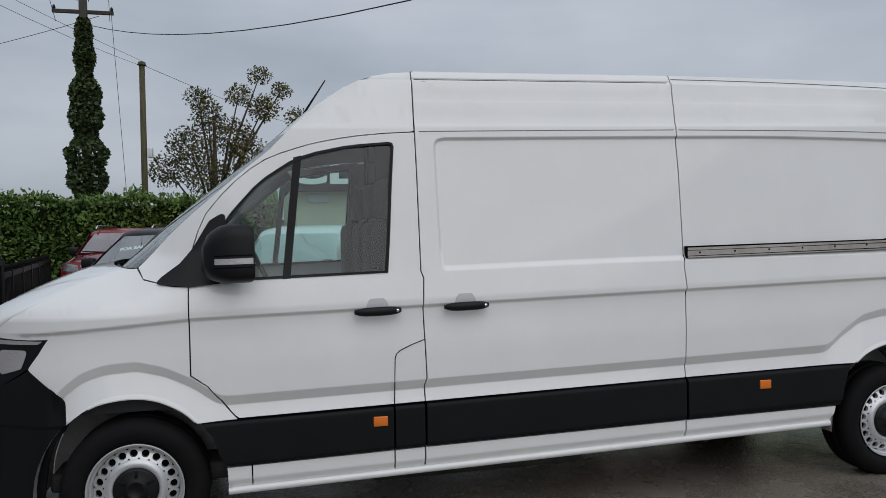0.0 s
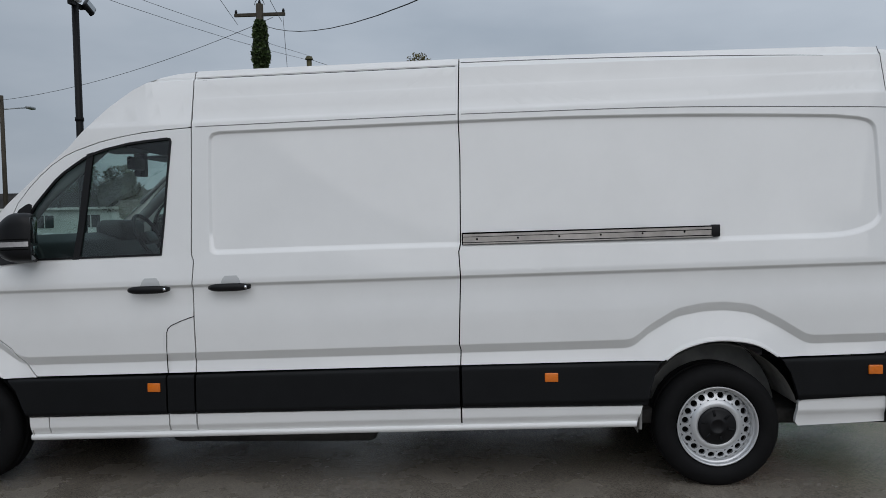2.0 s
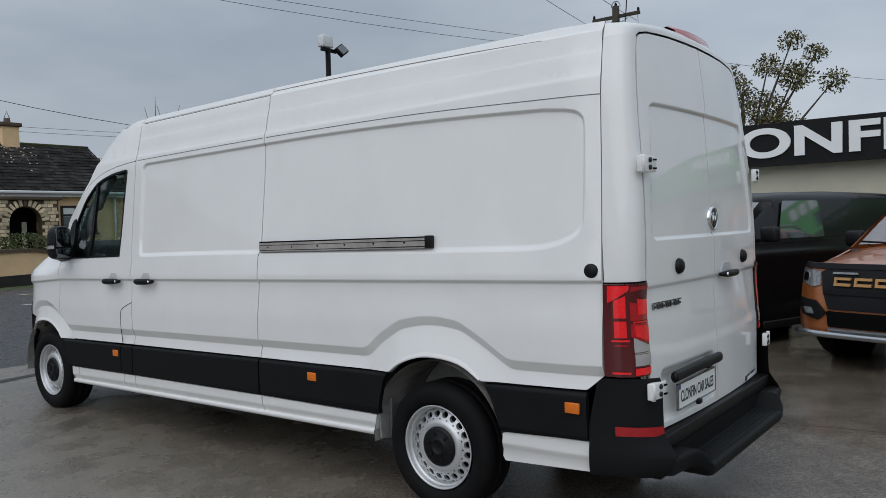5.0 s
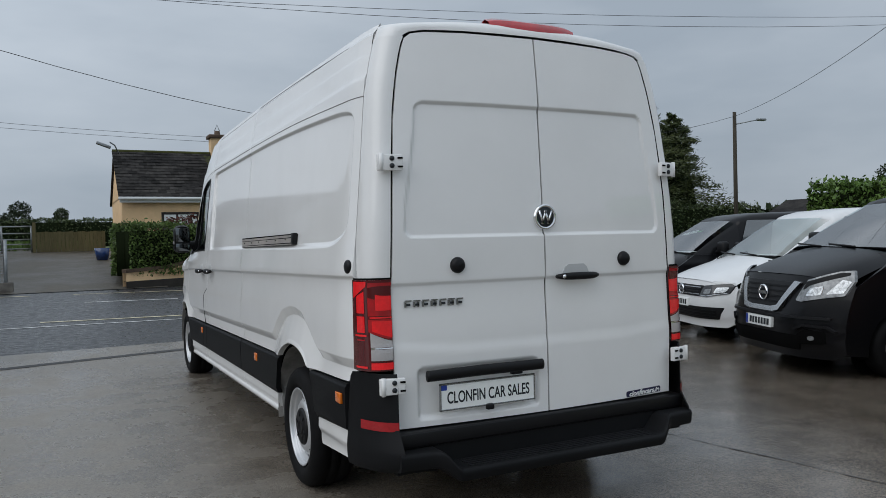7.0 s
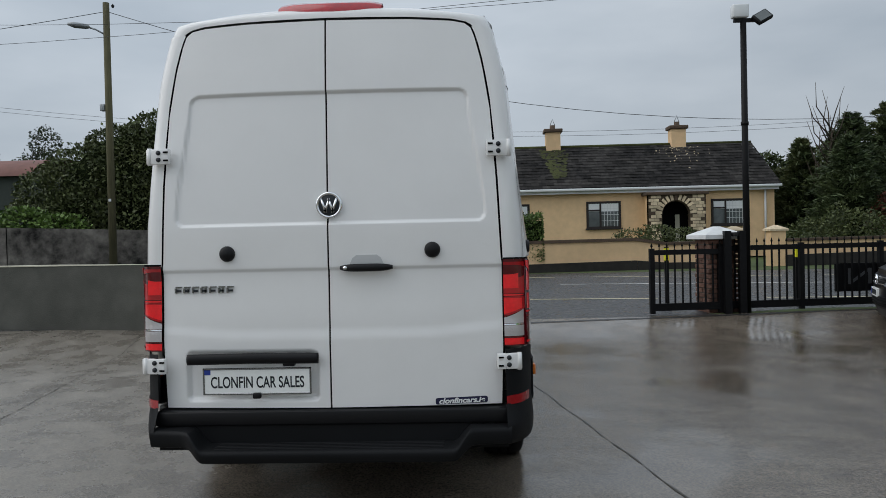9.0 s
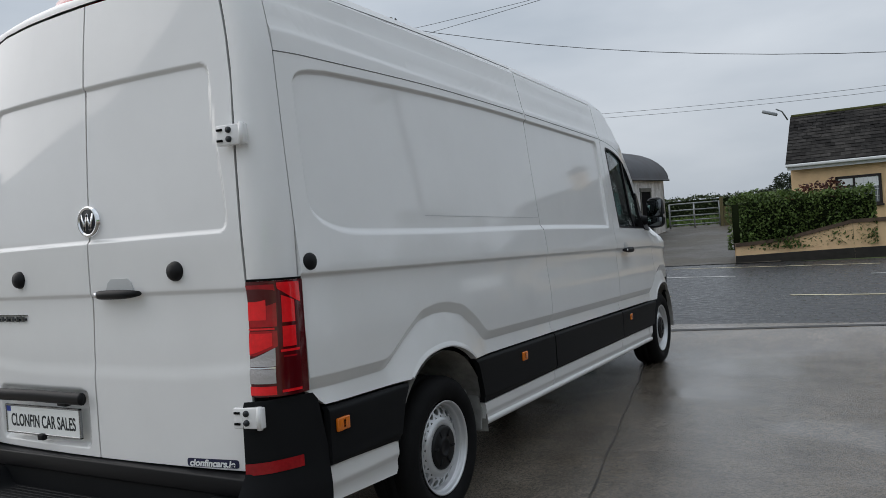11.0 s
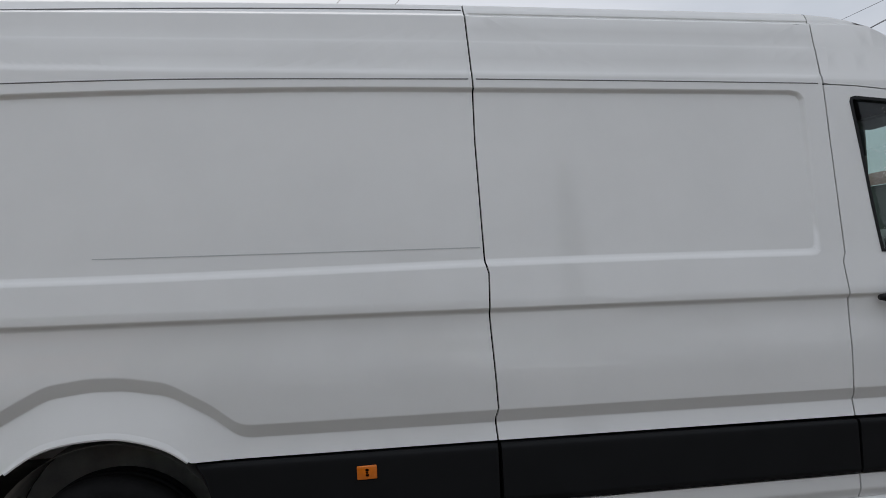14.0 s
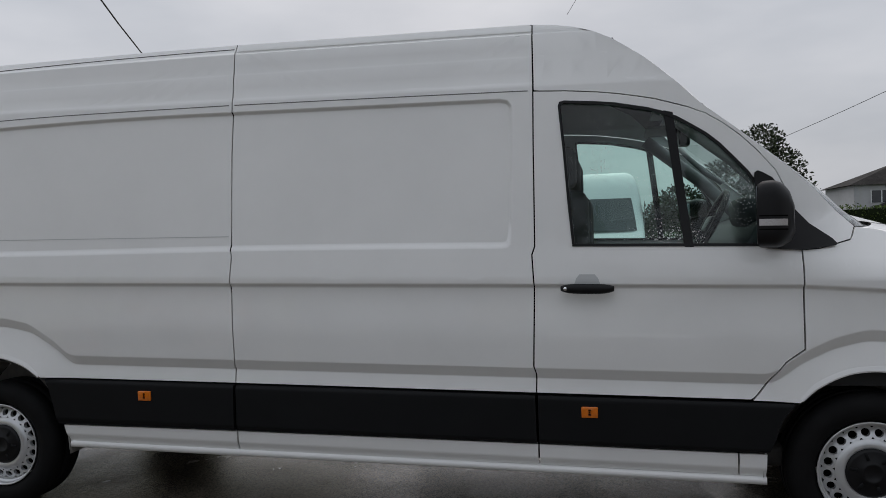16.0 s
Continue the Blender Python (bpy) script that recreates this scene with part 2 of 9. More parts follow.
def lathe(profile, steps=48, axis="x"):
    """Revolves (r, a) pairs round an axis."""
    bm = bmesh.new()
    rings = []
    for r, a in profile:
        ring = []
        for i in range(steps):
            c, s = math.cos(2 * math.pi * i / steps), math.sin(2 * math.pi * i / steps)
            p = {"x": (a, r * c, r * s), "y": (r * c, a, r * s), "z": (r * c, r * s, a)}[axis]
            ring.append(bm.verts.new(p))
        rings.append(ring)
    for p, q in zip(rings, rings[1:]):
        for i in range(steps):
            bm.faces.new((p[i], p[(i + 1) % steps], q[(i + 1) % steps], q[i]))
    bmesh.ops.recalc_face_normals(bm, faces=bm.faces)
    return bm


def tube(points, radius, sides=8, cap=True):
    bm = bmesh.new()
    pts = [Vector(p) for p in points]
    rads = radius if isinstance(radius, (list, tuple)) else [radius] * len(pts)
    rings = []
    up = Vector((0, 0, 1))
    for i, p in enumerate(pts):
        d = (pts[min(i + 1, len(pts) - 1)] - pts[max(i - 1, 0)]).normalized()
        a = d.cross(up if abs(d.dot(up)) < 0.95 else Vector((0, 1, 0))).normalized()
        b = d.cross(a)
        rings.append([bm.verts.new(p + rads[i] * (math.cos(2 * math.pi * k / sides) * a + math.sin(2 * math.pi * k / sides) * b)) for k in range(sides)])
    for p, q in zip(rings, rings[1:]):
        for k in range(sides):
            bm.faces.new((p[k], p[(k + 1) % sides], q[(k + 1) % sides], q[k]))
    if cap:
        bm.faces.new(rings[0])
        bm.faces.new(rings[-1])
    bmesh.ops.recalc_face_normals(bm, faces=bm.faces)
    return bm


def loft(rows, closed=False, caps=False):
    """A sheet through rows of points."""
    bm = bmesh.new()
    vs = [[bm.verts.new(p) for p in row] for row in rows]
    for a, b in zip(vs, vs[1:]):
        n = len(a)
        for i in range(n if closed else n - 1):
            bm.faces.new((a[i], a[(i + 1) % n], b[(i + 1) % n], b[i]))
    if caps:
        bm.faces.new(vs[0])
        bm.faces.new(vs[-1])
    bmesh.ops.recalc_face_normals(bm, faces=bm.faces)
    return bm


def prism(poly, y0, y1, plane="xz", bevel=0.0):
    """Extrudes a polygon, drawn in the given plane, along the third axis."""
    bm = bmesh.new()
    def at(p, d):
        return {"xz": (p[0], d, p[1]), "yz": (d, p[0], p[1]), "xy": (p[0], p[1], d)}[plane]
    a = [bm.verts.new(at(p, y0)) for p in poly]
    b = [bm.verts.new(at(p, y1)) for p in poly]
    n = len(poly)
    bm.faces.new(a)
    bm.faces.new(b)
    for i in range(n):
        bm.faces.new((a[i], a[(i + 1) % n], b[(i + 1) % n], b[i]))
    bmesh.ops.recalc_face_normals(bm, faces=bm.faces)
    if bevel:
        bmesh.ops.bevel(bm, geom=list(bm.edges), offset=bevel, segments=2, affect="EDGES", profile=0.5)
    return bm


def fillet(pts, r, n=4):
    """Rounds the corners of a polygon; r: one radius, or one for each corner."""
    out = []
    for i, p in enumerate(pts):
        rad = r[i] if isinstance(r, (list, tuple)) else r
        p, a, b = Vector(p), Vector(pts[i - 1]), Vector(pts[(i + 1) % len(pts)])
        if rad <= 0:
            out.append(tuple(p))
            continue
        da, db = (a - p).normalized(), (b - p).normalized()
        half = da.angle(db) / 2
        far = min(rad / math.tan(half), 0.48 * (a - p).length, 0.48 * (b - p).length)
        p0, p1 = p + da * far, p + db * far
        for k in range(n + 1):
            s = k / n
            out.append(tuple((1 - s) ** 2 * p0 + 2 * s * (1 - s) * p + s * s * p1))
    return out


def inset(poly, d):
    """Moves each side of a polygon inwards."""
    area = sum(p[0] * q[1] - q[0] * p[1] for p, q in zip(poly, poly[1:] + poly[:1]))
    s = 1 if area > 0 else -1
    out = []
    for i, p in enumerate(poly):
        a, b, p = Vector(poly[i - 1]), Vector(poly[(i + 1) % len(poly)]), Vector(p)
        u, v = (p - a).normalized(), (b - p).normalized()
        n1, n2 = Vector((-u.y, u.x)) * s, Vector((-v.y, v.x)) * s
        m = (n1 + n2)
        m = m / max(0.3, m.dot(n1)) if m.length > 1e-6 else n1
        out.append(tuple(p + m * d))
    return out


def flat_mesh(outline, holes=(), us=(), vs=()):
    """A triangulated polygon with holes, cut along the lines u and v: points and triangles."""
    bm = bmesh.new()
    edges = []
    for loop in (outline, *holes):
        vv = [bm.verts.new((p[0], p[1], 0)) for p in loop]
        edges += [bm.edges.new((a, b)) for a, b in zip(vv, vv[1:] + vv[:1])]
    bmesh.ops.triangle_fill(bm, use_beauty=True, use_dissolve=False, edges=edges, normal=(0, 0, 1))
    for lines, no in ((us, (1, 0, 0)), (vs, (0, 1, 0))):
        for c in lines:
            bmesh.ops.bisect_plane(bm, geom=bm.verts[:] + bm.edges[:] + bm.faces[:], dist=1e-5, plane_co=(c * no[0], c * no[1], 0), plane_no=no)
    bmesh.ops.dissolve_degenerate(bm, dist=1e-5, edges=bm.edges[:])
    bm.verts.index_update()
    pts = [(v.co.x, v.co.y) for v in bm.verts]
    faces = [[v.index for v in f.verts] for f in bm.faces]
    rim = [[e.verts[0].index, e.verts[1].index] for e in bm.edges if len(e.link_faces) == 1]
    bm.free()
    return pts, faces, rim


def skin(name, flat, surf, mats, parent, label="", depth=0.018, inward=(0, 0, 0), outward=(0, 0, 1)):
    """Lays a flat mesh on the surface surf(u, v), with its true normals and a folded rim."""
    pts, faces, rim = flat
    pos = [Vector(surf(u, v)) for u, v in pts]
    e, normals = 0.003, []
    for (u, v), p in zip(pts, pos):
        n = (Vector(surf(u + e, v)) - Vector(surf(u - e, v))).cross(Vector(surf(u, v + e)) - Vector(surf(u, v - e))).normalized()
        normals.append(n if n.dot(Vector(outward)) > 0 else -n)
    polys, keep = [], []
    for f in faces:
        a, b, c = pos[f[0]], pos[f[1]], pos[f[2]]
        n = (b - a).cross(c - a)
        g = f if n.dot(normals[f[0]]) > 0 else f[::-1]
        polys.append(list(g))
        keep += [normals[i] for i in g]
    base = len(pos)
    if depth:
        edge = sorted({i for r in rim for i in r})
        top = {i: base + k for k, i in enumerate(edge)}
        low = {i: base + len(edge) + k for k, i in enumerate(edge)}
        pos += [pos[i].copy() for i in edge] + [pos[i] + Vector(inward) * depth for i in edge]
        for a, b in rim:
            n = (pos[b] - pos[a]).cross(Vector(inward)).normalized()
            polys.append([top[a], top[b], low[b], low[a]])
            keep += [n] * 4
    me = bpy.data.meshes.new(name)
    me.from_pydata([tuple(p) for p in pos], [], polys)
    for m in mats if isinstance(mats, (list, tuple)) else [mats]:
        me.materials.append(m)
    me.shade_smooth()
    me.normals_split_custom_set([tuple(n) for n in keep])
    ob = new(name, me)
    ob.parent = parent
    return tagged(ob, label)


def lettering(name, text, size, mat, parent, m, depth=0.002, spacing=1.0, label="", width=None, align="CENTER", shear=0.0, bold=0.0):
    """Words as a mesh, with Blender's own font; m: the pose of the words' plane."""
    cu = bpy.data.curves.new(name, "FONT")
    cu.body, cu.size, cu.extrude, cu.space_character, cu.align_x, cu.align_y, cu.shear, cu.offset = text, size, depth, spacing, align, "CENTER", shear, bold
    tmp = bpy.data.objects.new(name, cu)
    scene.collection.objects.link(tmp)
    dg = bpy.context.evaluated_depsgraph_get()
    me = bpy.data.meshes.new_from_object(tmp.evaluated_get(dg))
    scene.collection.objects.unlink(tmp)
    bpy.data.objects.remove(tmp)
    if width:
        xs = [v.co.x for v in me.vertices]
        k = width / max(1e-6, max(xs) - min(xs))
        for v in me.vertices:
            v.co.x *= k
    me.materials.clear()
    me.materials.append(mat)
    ob = new(name, me)
    ob.parent = parent
    ob.matrix_local = m
    return tagged(ob, label)


def smooth01(t):
    t = min(1.0, max(0.0, t))
    return t * t * (3 - 2 * t)


def frange(a, b, step):
    n = max(1, int(round((b - a) / step)))
    return [a + (b - a) * i / n for i in range(n + 1)]

# ==== the van: body frame y forward from the rear axle, raked a little towards the nose ====
RAKE = 0.0185


def tail_drop(y):
    """The roof line falls away a little behind the sliding door."""
    return min(1.05, max(0.0, (1.46 - y) / 2.42)) ** 1.3


def P(x, y, z):
    return (x, y, z - RAKE * (y - 2.2) - 0.04 * tail_drop(y) * min(1.0, max(0.0, (z - 2.2) / 0.25)))


SIDE_Z = (0.28, 0.345, 0.455, 0.70, 0.84, 1.20, 1.24, 1.40, 2.10, 2.165, 2.178, 2.20, 2.315, 2.332, 2.44, 2.452, 2.497, 2.53, 2.56, 2.6)
SIDE_X = (0.978, 0.985, 0.99, 1.0, 1.003, 1.003, 1.002, 0.979, 0.907, 0.899, 0.897, 0.886, 0.864, 0.858, 0.839, 0.826, 0.800, 0.755, 0.68, 0.5)
CREASE_Y = (-3, -0.53, -0.49, -0.331, -0.185, -0.036, 0.084, 0.235, 0.39, 0.484, 0.53, 4.06, 4.105, 4.21, 4.34, 4.469, 4.622, 4.723, 4.812, 4.95, 5.2)
CREASE_C = (0.825, 0.822, 0.825, 0.928, 1.006, 1.026, 1.023, 0.996, 0.906, 0.828, 0.825, 0.822, 0.84, 0.922, 0.989, 1.026, 1.019, 0.986, 0.917, 0.76, 0.5)


def rounded(poly, n=5):
    """A smooth line through the points."""
    out = []
    for i in range(len(poly) - 1):
        p0, p1, p2, p3 = (np.array(poly[max(0, min(len(poly) - 1, i + k))]) for k in (-1, 0, 1, 2))
        for j in range(n):
            t = j / n
            out.append(tuple(0.5 * (2 * p1 + (p2 - p0) * t + (2 * p0 - 5 * p1 + 4 * p2 - p3) * t * t + (3 * p1 - p0 - 3 * p2 + p3) * t ** 3)))
    return out + [tuple(poly[-1])]


CREASE_BLUR = np.array([k * 0.008 for k in range(-5, 6)] + [k * 0.008 for k in range(-2, 3)])


def crease(y):
    return float(np.mean(np.interp(y + CREASE_BLUR, CREASE_Y, CREASE_C)))


def swell(v):
    return float(np.interp(v, (0.70, 0.735, 0.85, 1.18), (0.0, 1.0, 1.0, 0.0)))


def follow(flat):
    """Bends the rows of a flat mesh so that they run along the crease over the wheels."""
    pts, faces, rim = flat
    return [(y, v + (crease(y) - 0.825) * swell(v)) for y, v in pts], faces, rim


def unbend(poly):
    out = []
    for y, z in poly:
        lo, hi = 0.3, 2.6
        for k in range(40):
            v = (lo + hi) / 2
            if v + (crease(y) - 0.825) * swell(v) < z:
                lo = v
            else:
                hi = v
        out.append((y, (lo + hi) / 2))
    return out


# the pressed panel in each flank: its upper and lower edge from the front corner round the tail and back
REC_TOP = rounded([(2.88, 2.118), (1.9, 2.119), (1.0, 2.118), (0.45, 2.108), (0.0, 2.093), (-0.4, 2.074), (-0.68, 2.058)], 8)
REC_LOW = rounded([(-0.80, 1.392), (-0.72, 1.374), (-0.6, 1.366), (-0.3, 1.366), (0.3, 1.370), (1.45, 1.388), (2.2, 1.393), (2.88, 1.393)], 6)
REC_REAR = [(-0.80, 2.042), (-0.858, 2.026), (-0.892, 1.998), (-0.904, 1.96), (-0.909, 1.85), (-0.912, 1.7), (-0.913, 1.56), (-0.912, 1.5), (-0.905, 1.468), (-0.886, 1.437), (-0.852, 1.411)]
REC_FRONT = [(2.905, 1.397), (2.922, 1.410), (2.929, 1.435), (2.932, 1.6), (2.938, 1.85), (2.940, 2.05), (2.935, 2.088), (2.917, 2.110)]
REC_LINE = REC_TOP + rounded(REC_REAR, 3) + REC_LOW + rounded(REC_FRONT, 3)
REC_A = np.array(REC_LINE)
REC_B = np.roll(REC_A, -1, axis=0)
REC_AB = REC_B - REC_A
REC_LEN = (REC_AB ** 2).sum(1)
REC_W = np.array([0.013 + 0.013 * smooth01((1.50 - (a[1] + b[1]) / 2) / 0.09) for a, b in zip(REC_A, REC_B)])


def recess(y, z):
    """How deep the pressing is at a point, from 0 to 1: a flat facet runs round its edge."""
    if z < 1.36 or z > 2.125 or y < -0.92 or y > 2.945:
        return 0.0
    q = np.array((y, z)) - REC_A
    s = np.clip((q * REC_AB).sum(1) / REC_LEN, 0, 1)
    far = np.hypot(*(q - REC_AB * s[:, None]).T)
    k = int(far.argmin())
    up = (REC_A[:, 1] > z) != (REC_B[:, 1] > z)
    cut = REC_A[:, 0] + (z - REC_A[:, 1]) / np.where(REC_AB[:, 1] == 0, 1e-9, REC_AB[:, 1]) * REC_AB[:, 0]
    if int((up & (cut > y)).sum()) % 2 == 0:
        return 0.0
    return min(1.0, float(far[k]) / float(REC_W[k]))


def ring(d):
    """The pressing's edge line, moved inwards by d facet widths."""
    out = []
    n = len(REC_LINE)
    for i, p in enumerate(REC_LINE):
        u, v = Vector(p) - Vector(REC_LINE[i - 1]), Vector(REC_LINE[(i + 1) % n]) - Vector(p)
        t = (u.normalized() + v.normalized()).normalized()
        w = float(REC_W[i - 1] + REC_W[i]) / 2
        w = d * w if 0 <= d <= 1 else (d * 0.005 if d < 0 else w + (d - 1) * 0.005)
        out.append((p[0] - t.y * w, p[1] + t.x * w))
    return out


def pressed(outline, seam, ahead, us, vs):
    """A flat panel with its share of the pressing: the surround, facet bands and floor meet along the pressing's edge."""
    cut_y = lambda z: float(np.interp(z, [p[1] for p in seam[::-1]], [p[0] for p in seam[::-1]])) + (0.0035 if ahead else -0.0035)
    lines = []
    for d in (-1, 0, 0.5, 1, 2):
        loop = ring(d)
        keep = [(p[0] > cut_y(p[1])) == ahead for p in loop]
        n = len(loop)
        first = [i for i in range(n) if keep[i] and not keep[i - 1]][0]
        run = []
        i = first
        while keep[i % n] and len(run) < n:
            run.append(loop[i % n])
            i += 1
        def meet(p, q):
            lo, hi = 0.0, 1.0
            for k in range(30):
                m = (lo + hi) / 2
                a = (p[0] + (q[0] - p[0]) * m, p[1] + (q[1] - p[1]) * m)
                lo, hi = (m, hi) if (a[0] > cut_y(a[1])) == ahead else (lo, m)
            return a
        lines.append([meet(run[0], loop[first - 1])] + run + [meet(run[-1], loop[i % n])])
    n = min(len(l) for l in lines)
    def even(l):
        s = [0.0]
        for p, q in zip(l, l[1:]):
            s.append(s[-1] + math.hypot(q[0] - p[0], q[1] - p[1]))
        return l, [x / s[-1] for x in s]
    ref, param = even(lines[1])
    same = []
    for l in lines:
        pts, s = even(l)
        same.append(l if len(l) == len(ref) else [(float(np.interp(x, s, [p[0] for p in pts])), float(np.interp(x, s, [p[1] for p in pts]))) for x in param])
    lines = same
    # walk the outline; the seam's edge is broken where the pressing meets it
    outer, inner = lines[0], lines[-1]
    zt, zb = max(outer[0][1], outer[-1][1]), min(outer[0][1], outer[-1][1])
    at_seam = [abs(p[0] - cut_y(p[1])) < 0.012 and 0.7 < p[1] < 2.49 for p in outline]
    body = []
    n = len(outline)
    start = [i for i in range(n) if not (at_seam[i] and zb < outline[i][1] < zt) and (at_seam[i - 1] and zb < outline[i - 1][1] < zt)][0]
    for k in range(n):
        p = outline[(start + k) % n]
        if at_seam[(start + k) % n] and zb < p[1] < zt:
            continue
        body.append(p)
    down = body[-1][1] > body[0][1]
    loop = outer if (outer[0][1] > outer[-1][1]) == down else outer[::-1]
    zi = sorted((inner[0][1], inner[-1][1]))
    mid = [(cut_y(z), z) for z in sorted(p[1] for p in seam) if zi[0] + 0.01 < z < zi[1] - 0.01]
    floor_loop = list(inner) + (mid if inner[-1][1] < inner[0][1] else mid[::-1])
    pts, faces, rim = [], [], []
    for flat in (flat_mesh(body + list(loop), (), us, vs), flat_mesh(floor_loop, (), us, vs)):
        o = len(pts)
        pts += flat[0]
        faces += [[i + o for i in f] for f in flat[1]]
        rim += [[i + o for i in r] for r in flat[2]]
    o, m = len(pts), len(lines[0])
    for l in lines:
        pts += l
    for a in range(len(lines) - 1):
        for i in range(m - 1):
            faces.append([o + a * m + i, o + a * m + i + 1, o + (a + 1) * m + i + 1, o + (a + 1) * m + i])
    return pts, faces, rim


def half(y, z):
    """Half the body's width at a height, with its creases, pressings and flares."""
    x = float(np.interp(z, SIDE_Z, SIDE_X))
    bz = 1.214 - 0.05 * max(0.0, y - 4.2)
    x -= 0.017 * smooth01((bz + 0.010 - z) / 0.022) * (1 - smooth01((bz - 0.03 - z) / 0.24))
    d = crease(y) - z
    if d > 0 and z > 0.60:
        x += -0.028 * min(1.0, d / 0.052) + 0.25 * min(0.2, max(0.0, d - 0.052))
    x -= 0.017 * recess(y, z)
    if y > 1.455:
        x -= 0.011 * math.exp(-((z - 2.448) / 0.006) ** 2)
    x -= 0.055 * max(0.0, (-0.80 - y) / 0.30) ** 2
    if z > 1.3 and y > 3.0:
        x -= 0.075 * min(1.0, (z - 1.3) / 0.25) * ((y - 3.0) / 1.3) ** 2
    if y > 4.55:
        x -= 0.26 * ((y - 4.55) / 0.62) ** 2.4
    if z > 1.25 and y > 4.2:
        x -= 0.35 * (z - 1.25) * smooth01((y - 4.2) / 0.4)
    return x


def side(sg, proud=0.0):
    return lambda y, z: P(sg * (half(y, z) + proud), y, z)


SEALER = material("grey_joint_sealer", (0.2, 0.198, 0.196), 0.6, spec=0.3)
LINER = material("grimy_arch_liner", (0.33, 0.32, 0.30), 0.85, vary=0.45, scale=7, bump=0.2, spec=0.2)
FLAPG = material("grey_sealed_metal", (0.30, 0.30, 0.29), 0.55, vary=0.3, scale=9)
DARKCHROME = material("dark_chrome", (0.3, 0.31, 0.32), 0.2, metal=1.0)
VAN = thing("panel_van", (0, 0, 0), "long high-roof white panel van with black cladding on wet concrete", "van")
ZL = [0.704, 0.708, 0.712, 0.716, 0.72, 0.724, 0.728, 0.732, 0.74, 0.755, 0.766, 0.771, 0.773, 0.776, 0.79, 0.805, 0.82, 0.824, 0.826, 0.83, 0.84, 0.86, 0.88, 0.9, 0.93, 0.96, 1.0, 1.03] + [1.07, 1.1, 1.13, 1.16, 1.18, 1.19, 1.198, 1.205, 1.212, 1.219, 1.226, 1.235, 1.26, 1.3, 1.34, 1.358] + [1.40, 1.45, 1.5, 1.6, 1.7, 1.8, 1.9, 1.97, 2.04, 2.08, 2.10, 2.12, 2.14, 2.15, 2.16, 2.165, 2.171, 2.178,
      2.189, 2.2, 2.25, 2.315, 2.324, 2.332, 2.38, 2.436, 2.442, 2.448, 2.454, 2.46, 2.475]
ARCH_R = [(0.31, 0.70), (0.241, 0.749), (0.17, 0.780), (0.089, 0.802), (0.03, 0.809), (-0.03, 0.809), (-0.1, 0.803), (-0.178, 0.788), (-0.25, 0.757), (-0.335, 0.70)]
ARCH_F = [(4.79, 0.745), (4.72, 0.798), (4.648, 0.832), (4.56, 0.847), (4.471, 0.848), (4.39, 0.832), (4.317, 0.800), (4.25, 0.757), (4.19, 0.70)]
ARCH_R, ARCH_F = rounded(ARCH_R), rounded(ARCH_F)
SEAM_B = [(1.450, 2.495), (1.457, 2.2), (1.458, 2.115), (1.452, 1.9), (1.456, 1.40), (1.466, 1.36), (1.458, 1.22), (1.466, 1.0), (1.472, 0.83), (1.463, 0.79), (1.467, 0.70)]
SEAM_A = [(3.040, 2.495), (3.043, 2.15), (3.040, 1.9), (3.038, 1.40), (3.024, 1.36), (3.032, 1.21), (3.026, 1.0), (3.020, 0.83), (3.030, 0.79), (3.028, 0.70)]
QUARTER = SEAM_B + ARCH_R + [(-0.92, 0.703), (-1.003, 0.775), (-1.008, 1.205), (-1.005, 1.24), (-0.993, 1.7), (-0.979, 2.084), (-0.968, 2.40), (-0.964, 2.495)]
MIDDLE = SEAM_A + SEAM_B[::-1]
DOOR_TOP = [(3.072, 2.149), (3.2, 2.144), (3.346, 2.132), (3.45, 2.118), (3.532, 2.104), (3.61, 2.088), (3.684, 2.066), (3.76, 2.043), (3.835, 2.012), (3.91, 1.965), (3.986, 1.904), (4.06, 1.83),
            (4.135, 1.739), (4.175, 1.65), (4.20, 1.573), (4.222, 1.45), (4.222, 1.377)]
DOOR = SEAM_A[1:] + [(3.99, 0.70), (4.01, 0.715), (4.075, 0.80), (4.137, 0.875), (4.18, 0.908), (4.217, 0.935), (4.22, 1.186)] + DOOR_TOP[::-1]
WINDOW = [(3.215, 1.398), (3.197, 1.6), (3.18, 1.85), (3.161, 2.07), (3.168, 2.09), (3.19, 2.096), (3.347, 2.085), (3.43, 2.076), (3.501, 2.062), (3.575, 2.048), (3.639, 2.029), (3.71, 2.0), (3.775, 1.96), (3.84, 1.918),
          (3.896, 1.87), (3.96, 1.80), (4.017, 1.736), (4.06, 1.67), (4.10, 1.58), (4.13, 1.48), (4.14, 1.392), (3.72, 1.395)]
PILLAR = [(3.041, 2.495), (3.15, 2.487), (3.25, 2.468), (3.33, 2.44), (3.42, 2.398), (3.5, 2.345), (3.57, 2.295), (3.64, 2.235), (3.73, 2.15), (3.81, 2.067), (3.95, 1.955), (4.07, 1.855), (4.20, 1.745),
          (4.31, 1.645), (4.40, 1.55), (4.47, 1.478), (4.44, 1.42), (4.30, 1.38), (4.226, 1.377)] + DOOR_TOP[::-1][1:] + [(3.046, 2.154)]
